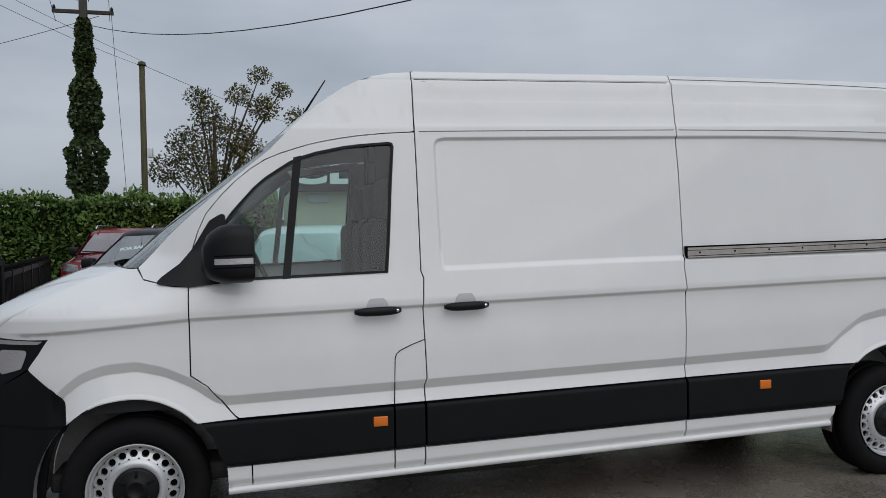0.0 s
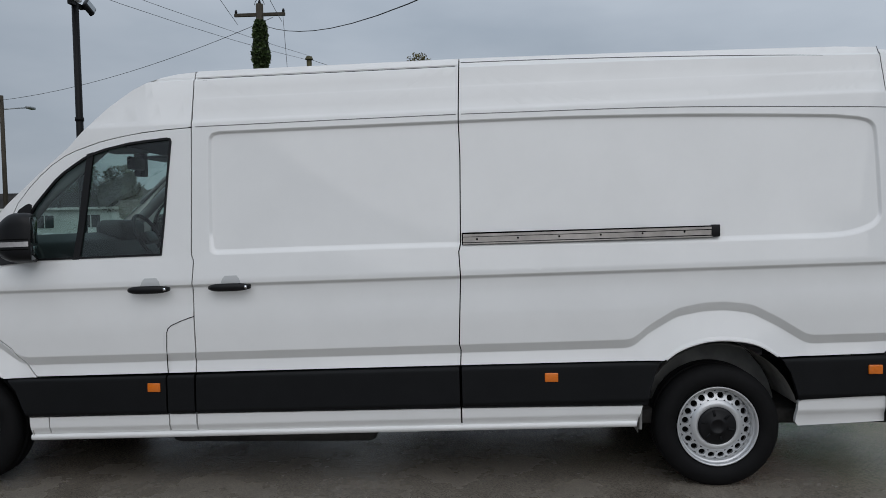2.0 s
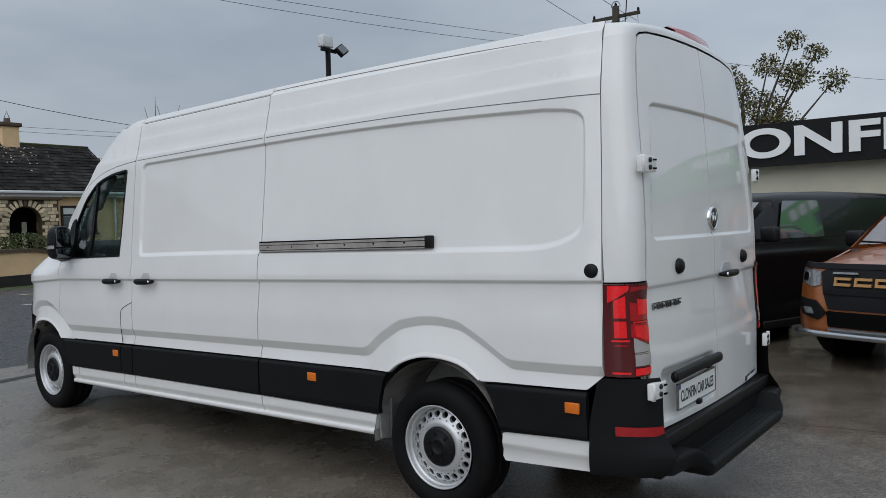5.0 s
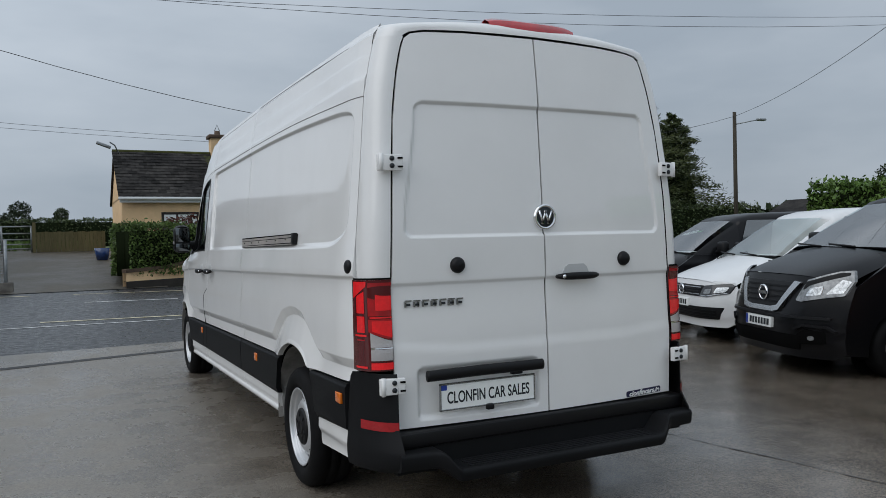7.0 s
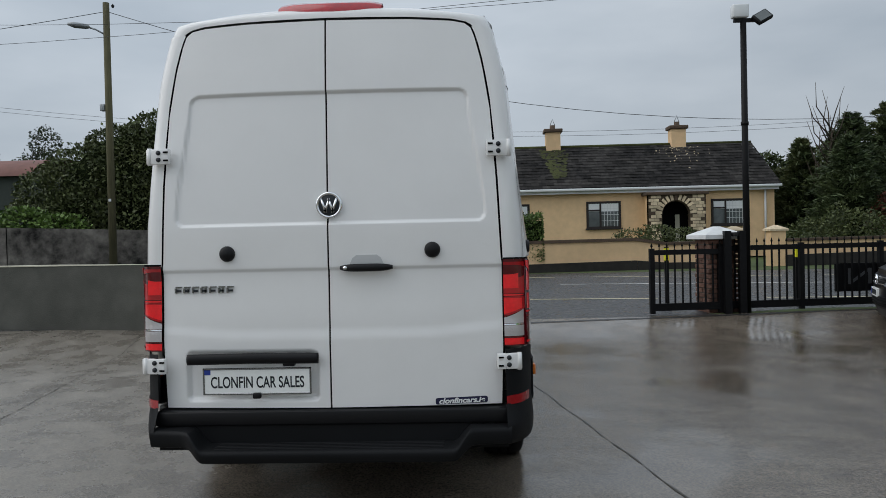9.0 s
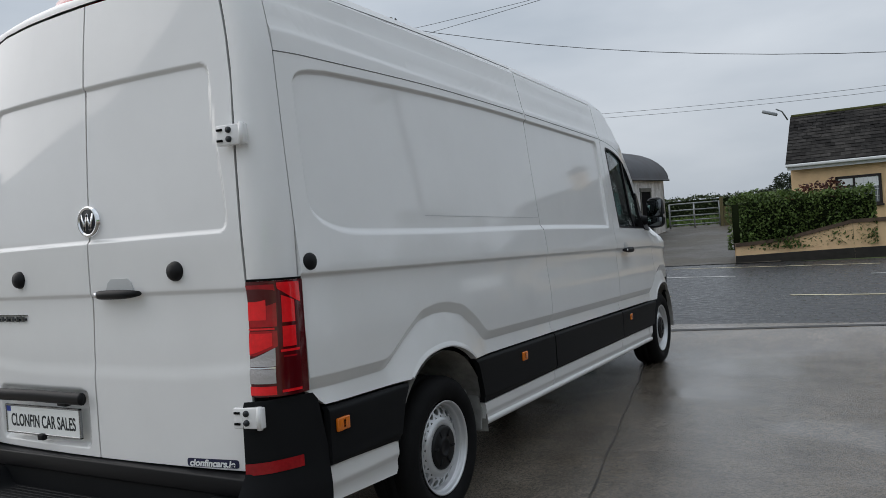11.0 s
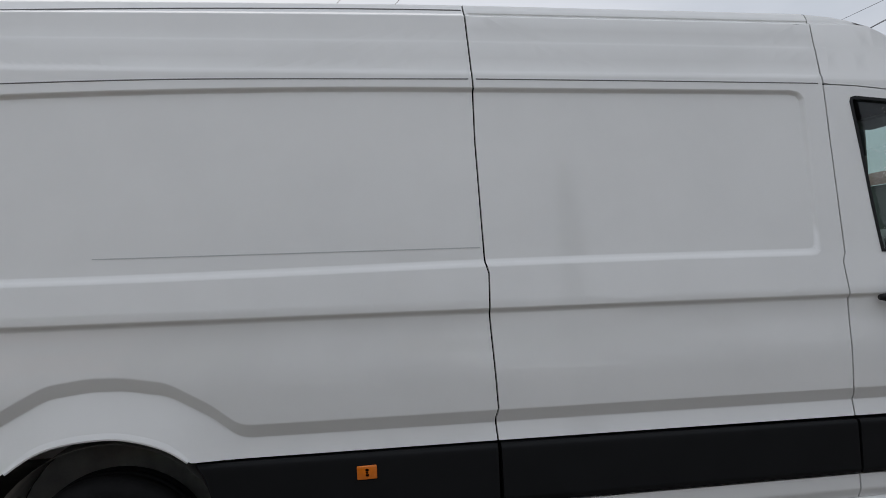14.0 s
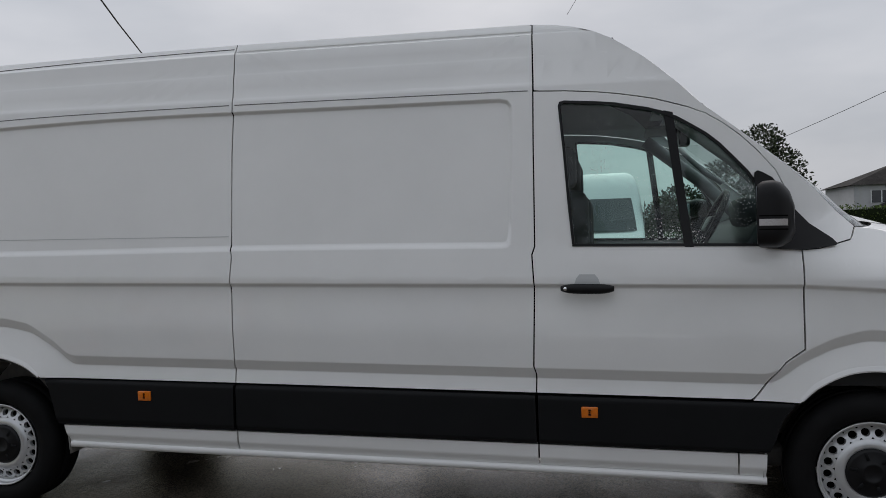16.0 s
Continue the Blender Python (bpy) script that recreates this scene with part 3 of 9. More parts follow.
FENDER = [(4.226, 1.372), (4.30, 1.376), (4.44, 1.414), (4.478, 1.472), (4.56, 1.462), (4.65, 1.437), (4.76, 1.396), (4.87, 1.348), (4.97, 1.30), (5.06, 1.255), (5.13, 1.205), (5.165, 1.163), (4.87, 1.153), (4.92, 1.08), (4.972, 1.01),
          (4.86, 0.915), (4.80, 0.85)] + ARCH_F + [(4.003, 0.70), (4.014, 0.712), (4.079, 0.797), (4.140, 0.872), (4.183, 0.904), (4.222, 0.932)]
Y_ARCH_R = frange(-0.56, 0.56, 0.0125)
Y_REC = frange(-0.9, -0.6, 0.05) + frange(0.6, 1.4, 0.1)
FLAT_Q = follow(pressed(unbend(inset(QUARTER, 0.0035)), SEAM_B, False, [-0.98, -0.95, -0.92] + Y_REC + Y_ARCH_R, ZL))
FLAT_M = pressed(inset(MIDDLE, 0.0035), SEAM_B, True, frange(1.55, 2.95, 0.1), ZL)
FLAT_D = follow(flat_mesh(unbend(inset(DOOR, 0.0035)), [WINDOW], frange(3.1, 4.0, 0.1) + frange(4.02, 4.21, 0.0125), [z for z in ZL if z < 2.14]))
FLAT_P = flat_mesh(inset(PILLAR, 0.002), (), frange(3.1, 4.4, 0.05), [z for z in ZL if z > 1.4][::2])
FLAT_F = follow(flat_mesh(unbend(inset(FENDER, -0.0012)), (), frange(4.02, 5.1, 0.0125), [z for z in ZL if z < 1.45]))
FLAT_W = flat_mesh(inset(WINDOW, -0.006), (), frange(3.2, 4.1, 0.1), frange(1.45, 2.05, 0.1))
FRAME_IN = inset(WINDOW, 0.013)
FLAT_FRAME = flat_mesh(inset(WINDOW, 0.0), [FRAME_IN], frange(3.2, 4.1, 0.1), frange(1.45, 2.05, 0.1))
STRIPS = {
    "door": [(3.203, 0.692), (3.203, 0.463), (3.94, 0.463), (4.062, 0.47), (4.09, 0.53), (4.12, 0.62), (4.175, 0.692)],
    "post": [(3.034, 0.692), (3.034, 0.463), (3.196, 0.463), (3.196, 0.692)],
    "middle": [(1.473, 0.696), (1.473, 0.456), (3.027, 0.463), (3.024, 0.692)],
    "quarter": [(0.322, 0.694), (0.352, 0.645), (0.382, 0.54), (0.40, 0.447), (1.460, 0.456), (1.462, 0.696)],
    "tail": [(-0.345, 0.692), (-0.39, 0.62), (-0.42, 0.53), (-0.44, 0.452), (-0.928, 0.468), (-0.925, 0.698)],
}
SILLS = {
    "door": [(3.20, 0.458), (3.20, 0.352), (3.93, 0.352), (3.93, 0.458)],
    "front": [(3.934, 0.458), (3.934, 0.352), (4.05, 0.352), (4.055, 0.458)],
    "post": [(3.035, 0.458), (3.035, 0.352), (3.196, 0.352), (3.196, 0.458)],
    "middle": [(1.470, 0.452), (1.470, 0.345), (3.030, 0.352), (3.030, 0.458)],
    "quarter": [(0.425, 0.442), (0.455, 0.335), (1.464, 0.345), (1.464, 0.452)],
    "tail": [(-0.443, 0.447), (-0.43, 0.32), (-0.445, 0.298), (-0.932, 0.312), (-0.930, 0.463), (-0.51, 0.463)],
}


def strip_half(y, z):
    x = 1.012 - 0.055 * max(0.0, (-0.80 - y) / 0.30) ** 2
    return x - 0.012 * smooth01((z - 0.675) / 0.02) - 0.012 * smooth01((0.482 - z) / 0.02)


def sill_half(y, z):
    x = 0.990 - 0.018 * smooth01((0.40 - z) / 0.05)
    return x - 0.055 * max(0.0, (-0.80 - y) / 0.30) ** 2


def van_side(sg):
    inn, out = (-sg, 0, 0), (sg, 0, 0)
    S = side(sg)
    left = sg < 0
    skin("rear_quarter_panel", FLAT_Q, S, WHITE, VAN, "", 0.02, inn, out)
    mid = skin("sliding_door" if left else "load_bay_side_panel", FLAT_M, S, WHITE, VAN, "white sliding side door" if left else "", 0.02, inn, out)
    door = skin("front_door", FLAT_D, S, WHITE, VAN, "white cab door with black window frame", 0.02, inn, out)
    skin("roof_pillar", FLAT_P, S, WHITE, VAN, "", 0.02, inn, out)
    skin("front_wing", FLAT_F, S, WHITE, VAN, "", 0.02, inn, out)
    skin("door_glass", FLAT_W, side(sg, -0.014), GLASS_DRY if left else GLASS, door, "clear side window with sky reflections" if left else "rain-spotted clear side window", 0, inn, out).visible_shadow = False
    skin("window_frame", FLAT_FRAME, side(sg, 0.004), BLACK, door, "", 0.025, inn, out)
    bar = [(3.648, 2.03), (3.722, 1.39), (3.762, 1.39), (3.690, 2.02)]
    skin("window_divider", flat_mesh(bar, (), (), frange(1.45, 2.0, 0.1)), side(sg, 0.0), BLACK, door, "", 0.02, inn, out)
    tri = [(4.375, 1.398), (4.35, 1.425), (4.26, 1.49), (4.20, 1.56), (4.115, 1.70), (4.04, 1.745), (4.06, 1.388), (4.22, 1.378)]
    skin("mirror_foot", flat_mesh(inset(fillet(tri, 0.02, 3), -0.004), (), frange(4.1, 4.35, 0.05), frange(1.42, 1.72, 0.06)), side(sg, 0.012), BLACK, door, "", 0.03, inn, out)
    # cladding and sills
    for key, poly in STRIPS.items():
        if not left and key == "post":
            continue
        if not left and key == "door":
            poly = [(3.034 if y < 3.21 else y, z) for y, z in poly]
        skin("cladding_strip", flat_mesh(inset(poly, 0.002), (), (), [0.47, 0.48, 0.49, 0.52, 0.6, 0.66, 0.675, 0.685]), lambda y, z: P(sg * strip_half(y, z), y, z), CLAD, VAN, "black textured lower cladding", 0.03, inn, out)
    for key, poly in SILLS.items():
        if not left and key == "post":
            continue
        if not left and key == "door":
            poly = [(3.034 if y < 3.21 else y, z) for y, z in poly]
        skin("sill_panel", flat_mesh(inset(poly, 0.002), (), (), [0.36, 0.37, 0.385, 0.4, 0.42]), lambda y, z: P(sg * sill_half(y, z), y, z), WHITE, VAN, "", 0.03, inn, out)
    lip = loft([[P(sg * 0.955, y, 0.355), P(sg * 0.982, y, 0.347), P(sg * 0.986, y, 0.335), P(sg * 0.982, y, 0.318), P(sg * 0.945, y, 0.312)] for y in frange(0.46, 4.05, 0.4)])
    part("sill_lip", lip, WHITE, VAN)
    # turned lips round the wheel openings
    for arch, hub in ((ARCH_R[1:-1], (0.0, 0.30)), (ARCH_F[7:-1], (4.50, 0.33))):
        rows = []
        for k, (y, z) in enumerate(arch):
            tp = 0.55 + 0.45 * smooth01((min(k, len(arch) - 1 - k) + 0.3) / 6)
            d = Vector((y - hub[0], z - hub[1])).normalized()
            o = (y + d.x * 0.020 * tp, z + d.y * 0.020 * tp)
            m2 = (y + d.x * 0.013 * tp, z + d.y * 0.013 * tp)
            rows.append([P(sg * (half(*o) + 0.0006), *o), P(sg * (half(*m2) + 0.0008 + 0.0016 * tp), *m2), P(sg * (half(y, z) + 0.004), y, z), P(sg * (half(y, z) + 0.002), y - d.x * 0.006, z - d.y * 0.006), P(sg * (half(*o) - 0.03), y - d.x * 0.006, z - d.y * 0.006)])
        part("arch_lip", loft(rows), WHITE, VAN, angle=30)
    # dark strips added behind the door gaps to paint their shade
    for seam in (SEAM_A, SEAM_B):
        part("seam_seal", loft([[P(sg * (half(y, z) - 0.014), y + dy, z) for dy in (-0.014, 0.014)] for y, z in rounded(seam, 3)]), DARK, VAN)
    # sealed joints under and along the roof
    joint = rounded([(-0.977, 2.090), (-0.66, 2.105), (-0.2, 2.127), (0.2, 2.142), (0.63, 2.150), (1.44, 2.157)], 5)
    part("body_joint", tube([side(sg, 0.0)(y, z) for y, z in joint], 0.0026, 6), SEALER, VAN)
    part("body_joint", tube([side(sg, 0.0)(y, z) for y, z in rounded([(1.472, 2.157), (2.2, 2.156), (2.9, 2.153), (3.018, 2.152)], 4)], 0.0026, 6), SEALER, VAN)
    part("roof_joint", tube([side(sg, 0.0)(y, z) for y, z in rounded([(1.44, 2.470), (0.9, 2.470), (0.26, 2.464), (-0.335, 2.452), (-0.64, 2.440)], 5)], [0.003] * 16 + [0.003, 0.0026, 0.002, 0.0015, 0.001], 6), SEALER, VAN)
    part("tail_joint", tube([side(sg, 0.0008)(y, z) for y, z in ((-0.9665, 2.38), (-0.9655, 2.44), (-0.9645, 2.47), (-0.9635, 2.494))], 0.0022, 6), SEALER, VAN)
    # markers
    for y, z in ((3.275, 0.623), (0.947, 0.622), (-0.856, 0.620)):
        m = part("side_marker", bbox(1.003, 1.019, y - 0.038, y + 0.038, z - 0.026 - RAKE * (y - 2.2), z + 0.026 - RAKE * (y - 2.2), bevel=0.004), AMBER, VAN, "amber side marker lamp")
        m.matrix_local = Matrix.Diagonal((sg, 1, 1, 1))
        for dz, hy in ((0.011, 0.006), (-0.009, 0.006), (0.001, 0.004)):
            part("lens_mark", bbox(sg * 1.017 if sg > 0 else -1.0205, sg * 1.0205 if sg > 0 else -1.017, y - hy, y + hy, z + dz - 0.004 - RAKE * (y - 2.2), z + dz + 0.004 - RAKE * (y - 2.2)), AMBERD, m).matrix_parent_inverse = m.matrix_local.inverted()
    if left:
        line = [(3.026, 1.036), (3.10, 1.012), (3.165, 0.985), (3.184, 0.967), (3.191, 0.945), (3.194, 0.85), (3.196, 0.70)]
        part("door_top_gap", tube([side(sg, 0.0)(1.462 + 0.1302 * i, 2.447) for i in range(13)], 0.0032, 6), DARK, mid)
        part("fuel_flap_edge", tube([side(sg, 0.0002)(y, z) for y, z in line], 0.0028, 6), DARK, door)
    # handles
    spots = [(3.28, door)] + ([(2.80, mid)] if left else [])
    for y0, owner in spots:
        # a grey patch on the door skin paints the hollow's shade
        cup = [(y0 - 0.062, 1.215), (y0 - 0.05, 1.25), (y0 - 0.035, 1.268), (y0 + 0.035, 1.268), (y0 + 0.05, 1.25), (y0 + 0.062, 1.215)]
        skin("handle_recess", flat_mesh(cup, (), frange(y0 - 0.05, y0 + 0.05, 0.02), (1.225, 1.24, 1.255)), lambda y, z: P(sg * (half(y, z) + 0.004 - 0.0 * z), y, z), GREYH, owner, "handle hollow with its shade painted grey", 0.004, inn, out)
        rows = []
        for k in range(13):
            s = -1 + k / 6
            y = y0 + 0.122 * s
            r = 0.024 * (1 - abs(s) ** 4 * 0.5)
            xo = 1.022 + 0.02 * (1 - s * s * s * s)
            rows.append([P(sg * (xo + 0.016 * math.cos(a)), y, 1.203 + r * math.sin(a)) for a in [2 * math.pi * i / 10 for i in range(10)]])
        h = part("door_handle", loft(rows, closed=True, caps=True), BLACK, owner, "black plastic pull handle")
        part("key_cylinder", lathe([(0.0, 0.0), (0.009, 0.0), (0.009, -0.006)], 12), CHROME, h).matrix_local = Matrix.Translation(P(sg * 1.05, y0 + (-0.1 if left else -0.1) * 1.0, 1.203)) @ Matrix.Diagonal((sg, 1, 1, 1))
    # door check on the quarter panel
    zc, yc = 1.265, -0.954
    bump = lathe([(0.0, 0.016), (0.024, 0.015), (0.031, 0.011), (0.0345, 0.004), (0.0345, -0.02)], 28)
    part("door_stop", bump, BLACK, VAN, "round black rubber door stop").matrix_local = Matrix.Translation(P(sg * (half(yc, zc) - 0.004), yc, zc)) @ Matrix.Diagonal((sg, 1, 1, 1))
    if left:
        x = -0.982
        rail = prism([(P(0, 1.447, 1.468)[1], P(0, 1.447, 1.468)[2]), (P(0, -0.008, 1.458)[1], P(0, -0.008, 1.458)[2]), (P(0, -0.008, 1.394)[1], P(0, -0.008, 1.394)[2]), (P(0, 1.447, 1.398)[1], P(0, 1.447, 1.398)[2])], x, x + 0.025, "yz")
        rl = part("door_rail", rail, DARK, VAN, "sliding door rail channel with dirty aluminium insert", smooth=False)
        for z0, z1, mat, dx in ((1.438, 1.451, ALU, 0.004), (1.406, 1.433, ALU, 0.001), (1.394, 1.400, ALU, 0.007)):
            a, b = P(0, 1.44, z0 + 0.006), P(0, 0.03, z0)
            c, d = P(0, 0.03, z1), P(0, 1.44, z1 + 0.008)
            part("rail_face", prism([a[1:], b[1:], c[1:], d[1:]], x - dx, x + 0.01, "yz"), mat, rl, smooth=False)
        for k in range(6):
            yy = 1.36 - 0.235 * k
            part("rail_screw", lathe([(0.0, -0.004), (0.005, -0.003), (0.006, 0.0)], 10), DARK, rl).matrix_local = Matrix.Translation(P(x - 0.001, yy, 1.428))
        part("rail_end_cap", bbox(x - 0.008, x + 0.02, -0.012, 0.035, 1.394 + 0.041, 1.462 + 0.041, bevel=0.004), BLACK, rl)
    else:
        skin("rail_cover_line", flat_mesh([(1.44, 1.462), (-0.02, 1.456), (-0.02, 1.4595), (1.44, 1.4655)]), side(sg, 0.0015), GREYH, VAN, "", 0, inn, out)
    # mirror: upper and lower shells, indicator, two glasses
    mir = bpy.data.objects.new("door_mirror", None)
    scene.collection.objects.link(mir)
    mir.parent = door
    rows = []
    my, md = (3.922, 0.22) if left else (4.026, 0.14)
    for k in range(9):
        s = k / 8
        y = my + md * s
        w = (0.165, 0.18, 0.185, 0.185, 0.18, 0.168, 0.145, 0.11, 0.06)[k]
        zt, zb = 1.678 - 0.26 * max(0, s - 0.45) ** 2 - 0.012 * max(0, 0.15 - s) / 0.15, 1.38 + 0.12 * max(0, s - 0.5) ** 1.5
        if k == 8:
            zt, zb = 1.575, 1.445
        c = 1.085
        ring = fillet([(c - w / 2, zb), (c + w / 2, zb + 0.02), (c + w / 2 * 0.86, zt), (c - w / 2 * 0.9, zt)], 0.065 if k < 8 else 0.028, 4)
        rows.append([P(sg * q[0], y - 0.32 * (q[0] - c), q[1]) for q in ring])
    part("mirror_shell", loft(rows, closed=True, caps=True), BLACK, mir, "black plastic mirror housing", angle=50)
    ys = [my + 0.01 + 0.79 * md * i / 10 for i in range(11)]
    def shell_x(y, z, up):
        k = (y - my) / md
        w = float(np.interp(k * 8, range(9), (0.165, 0.18, 0.185, 0.185, 0.18, 0.168, 0.145, 0.11, 0.06)))
        return sg * (1.085 + w / 2 * (1 - 0.14 * (z - 1.385) / 0.29) + up)
    part("indicator", loft([[P(shell_x(y, z, up), y - 0.32 * (abs(shell_x(y, z, up)) - 1.085), z) for y in ys] for z, up in ((1.482, -0.006), (1.484, 0.005), (1.512, 0.005), (1.514, -0.006))]), CLEARL, mir, "clear indicator strip", angle=40)
    for dz in (1.468, 1.526):
        part("shell_groove", loft([[P(shell_x(y, z, 0.0015), y - 0.32 * (abs(shell_x(y, z, 0.0)) - 1.085), z) for y in ys] for z in (dz - 0.003, dz + 0.003)]), DARK, mir)
    for z0, z1 in ((1.50, 1.65), (1.405, 1.485)):
        yg = my - 0.0025
        glass = bbox(min(sg * 1.015, sg * 1.155), max(sg * 1.015, sg * 1.155), yg, yg + 0.003, z0 - 0.031, z1 - 0.031, bevel=0.0008, seg=1)
        for v in glass.verts:
            v.co.y -= 0.32 * (abs(v.co.x) - 1.085)
        part("mirror_glass", glass, MIRROR, mir, "silvered mirror glass")
    part("mirror_arm", loft([[P(sg * x, 4.10 + 0.03 * math.cos(a) * 1.5, 1.47 + (0.05 if x < 1.0 else 0.04) * math.sin(a)) for a in [2 * math.pi * i / 10 for i in range(10)]] for x in (0.88, 0.95, 1.01, 1.08)], closed=True), BLACK, mir)


van_side(-1)
van_side(1)

# roof skin in three pressings, with soft longitudinal ribs
def roof_z(x, y):
    e = min(1.0, abs(x) / 0.80)
    z = 2.497 + 0.066 * (1 - e ** 2.2)
    z -= 0.05 * max(0.0, (-0.72 - y) / 0.36) ** 2
    return z - 0.004 * (0.5 + 0.5 * math.cos(x * 24)) * (e < 0.85)


for y0, y1 in ((-0.966, 1.448), (1.453, 3.030)):
    us = [-0.8035] + [-0.8 + 1.6 * i / 48 for i in range(49)] + [0.8035]
    rows = [[P(x * (1 - 0.06 * max(0.0, (-0.8 - y) / 0.3) ** 2), y, roof_z(x, y) - (0.014 if abs(x) > 0.802 else 0.0)) for x in us] for y in frange(y0, y1, 0.06)]
    part("roof_panel", loft(rows), WHITE, VAN)

# nose and dome: sheets from the cowl over the windscreen up to the roof
def arc_row(y, z, xe, bow, lift=0.0, n=33, full=0.62):
    us = [math.sin(math.pi * (-0.5 + i / (n - 1))) for i in range(n)]
    return [P(xe * u, y + bow * (1 - abs(u) ** 2.4) ** full, z + lift * (1 - u * u)) for u in us]


def edge_x(y, z):
    return half(y, z) - 0.002


SCREEN = [(4.472, 1.478), (4.40, 1.548), (4.31, 1.643), (4.20, 1.743), (4.07, 1.853), (3.95, 1.953), (3.81, 2.065), (3.73, 2.148)]
DOME = [(3.73, 2.148), (3.64, 2.233), (3.57, 2.293), (3.5, 2.343), (3.42, 2.396), (3.33, 2.438), (3.25, 2.466), (3.15, 2.485), (3.034, 2.495)]
rows = [arc_row(y, z, edge_x(y, z), 0.16 * (1 - 0.45 * i / 7), 0.0, full=0.62 + 0.09 * min(i, 3)) for i, (y, z) in enumerate(SCREEN)]
ws = part("windscreen", loft(rows), WSCREEN, VAN, "rain-spotted windscreen")
ws.visible_shadow = False
rows = [arc_row(y, z, edge_x(y, z), 0.088 * (1 - i / 8) ** 1.2, 0.064 * (i / 8) ** 1.5, full=0.89 - 0.03 * i) for i, (y, z) in enumerate(DOME)]
part("roof_dome", loft(rows), WHITE, VAN)
HOOD = [(4.474, 1.470), (4.56, 1.458), (4.65, 1.433), (4.76, 1.392), (4.87, 1.344), (4.97, 1.296), (5.06, 1.251), (5.13, 1.20), (5.165, 1.16)]
rows = [arc_row(y, z, edge_x(y, z), 0.20 + 0.035 * i / 8, 0.035) for i, (y, z) in enumerate(HOOD)]
part("bonnet", loft(rows), WHITE, VAN)
rows = [arc_row(4.46 + 0.03 * i, 1.478 - 0.012 * i, 0.80, 0.19, 0.01) for i in range(3)]
part("scuttle", loft(rows), BLACK, VAN)
# grille, lamps, bumper
rows = [arc_row(5.165 - 0.002 * i, 1.158 - 0.06 * i, edge_x(5.15, 1.15) - 0.02, 0.235 + 0.012 * i) for i in range(6)]
part("grille", loft(rows), BLACK, VAN)
for sg in (-1, 1):
    lamp = [(5.16, 1.158), (4.868, 1.149), (4.92, 1.07), (4.978, 1.012), (5.05, 0.965), (5.15, 0.91)]
    lp = skin("headlamp", flat_mesh(lamp, (), frange(4.9, 5.1, 0.04), frange(0.95, 1.12, 0.04)), side(sg, -0.004), BLACK, VAN, "headlamp behind clear cover", 0.03, (-sg, 0, 0), (sg, 0, 0))
    strip = [(5.15, 1.150), (4.90, 1.143), (4.925, 1.128), (5.15, 1.128)]
    skin("light_strip", flat_mesh(strip, (), frange(4.9, 5.1, 0.05)), side(sg, 0.001), CLEARL, lp, "", 0.004, (-sg, 0, 0), (sg, 0, 0))
    refl = [(5.13, 1.10), (4.975, 1.10), (5.01, 1.01), (5.13, 0.975)]
    skin("reflector", flat_mesh(fillet(refl, 0.02), (), frange(5.0, 5.1, 0.04), (1.0, 1.05)), side(sg, 0.001), CLEARL, lp, "", 0.004, (-sg, 0, 0), (sg, 0, 0))
    bump = [(4.972, 1.004), (4.86, 0.91), (4.80, 0.845), (4.79, 0.74), (4.85, 0.655), (4.885, 0.55), (4.905, 0.40), (4.92, 0.31), (5.17, 0.31), (5.17, 0.90), (5.05, 0.958)]
    skin("bumper_corner", flat_mesh(bump, (), frange(4.85, 5.15, 0.05), [0.72, 0.73, 0.735, 0.74] + frange(0.4, 0.95, 0.08)), lambda y, z: P(sg * (half(y, max(z, 0.86)) + 0.008 - 0.008 * smooth01((0.735 - z) / 0.015)), y, z), CLAD, VAN, "black front bumper corner", 0.03, (-sg, 0, 0), (sg, 0, 0))
rows = [arc_row(5.165, z, edge_x(5.165, 0.9) + 0.01, 0.30 - 0.10 * abs(z - 0.62)) for z in frange(0.31, 0.93, 0.1)]
part("front_bumper", loft(rows), CLAD, VAN, "black front bumper")
# whip aerial on the roof's front edge
part("aerial", tube([P(0.0, 3.57, 2.385), P(0.0, 3.43, 2.60)], [0.008, 0.004]), BLACK, VAN, "short black roof aerial")
# wiper arms at the scuttle
for x0, x1 in ((-0.55, -0.12), (0.35, 0.75)):
    part("wiper", tube([P(x0, 4.62, 1.462), P((x0 + x1) / 2, 4.56, 1.478), P(x1, 4.49, 1.502)], 0.009, 6), BLACK, VAN)

# ==== rear end ====
def rear_y(x, z):
    y = -1.198 + 0.072 * max(0.0, (z - 1.28) / 1.17) ** 1.7 + (0.035 + 0.03 * smooth01((z - 1.5) / 0.9)) * (abs(x) / 0.85) ** 2.5
    y += 0.010 * smooth01((1.186 - z) / 0.024) * (1 - smooth01((1.15 - z) / 0.25))
    zc = 0.862 + 0.03 * max(0.0, (abs(x) - 0.5) / 0.33)
    y -= 0.007 * smooth01((zc + 0.03 - z) / 0.07)
    hx = 0.775 - 0.075 * smooth01((z - 1.42) / 0.62)
    q = max(abs(x) - hx + 0.05, abs(z - 1.722) - 0.33 + 0.05)
    qx, qz = abs(x) - hx + 0.05, abs(z - 1.722) - 0.33 + 0.05
    d = -(min(max(qx, qz), 0.0) + math.hypot(max(qx, 0), max(qz, 0)) - 0.05)
    y += 0.013 * min(1.0, max(0.0, d / 0.013))
    qx, qz = abs(x + 0.395) - 0.335 + 0.03, abs(z - 0.652) - 0.125 + 0.03
    d = -(min(max(qx, qz), 0.0) + math.hypot(max(qx, 0), max(qz, 0)) - 0.03)
    y += 0.026 * smooth01((d + 0.006) / 0.03)
    return y


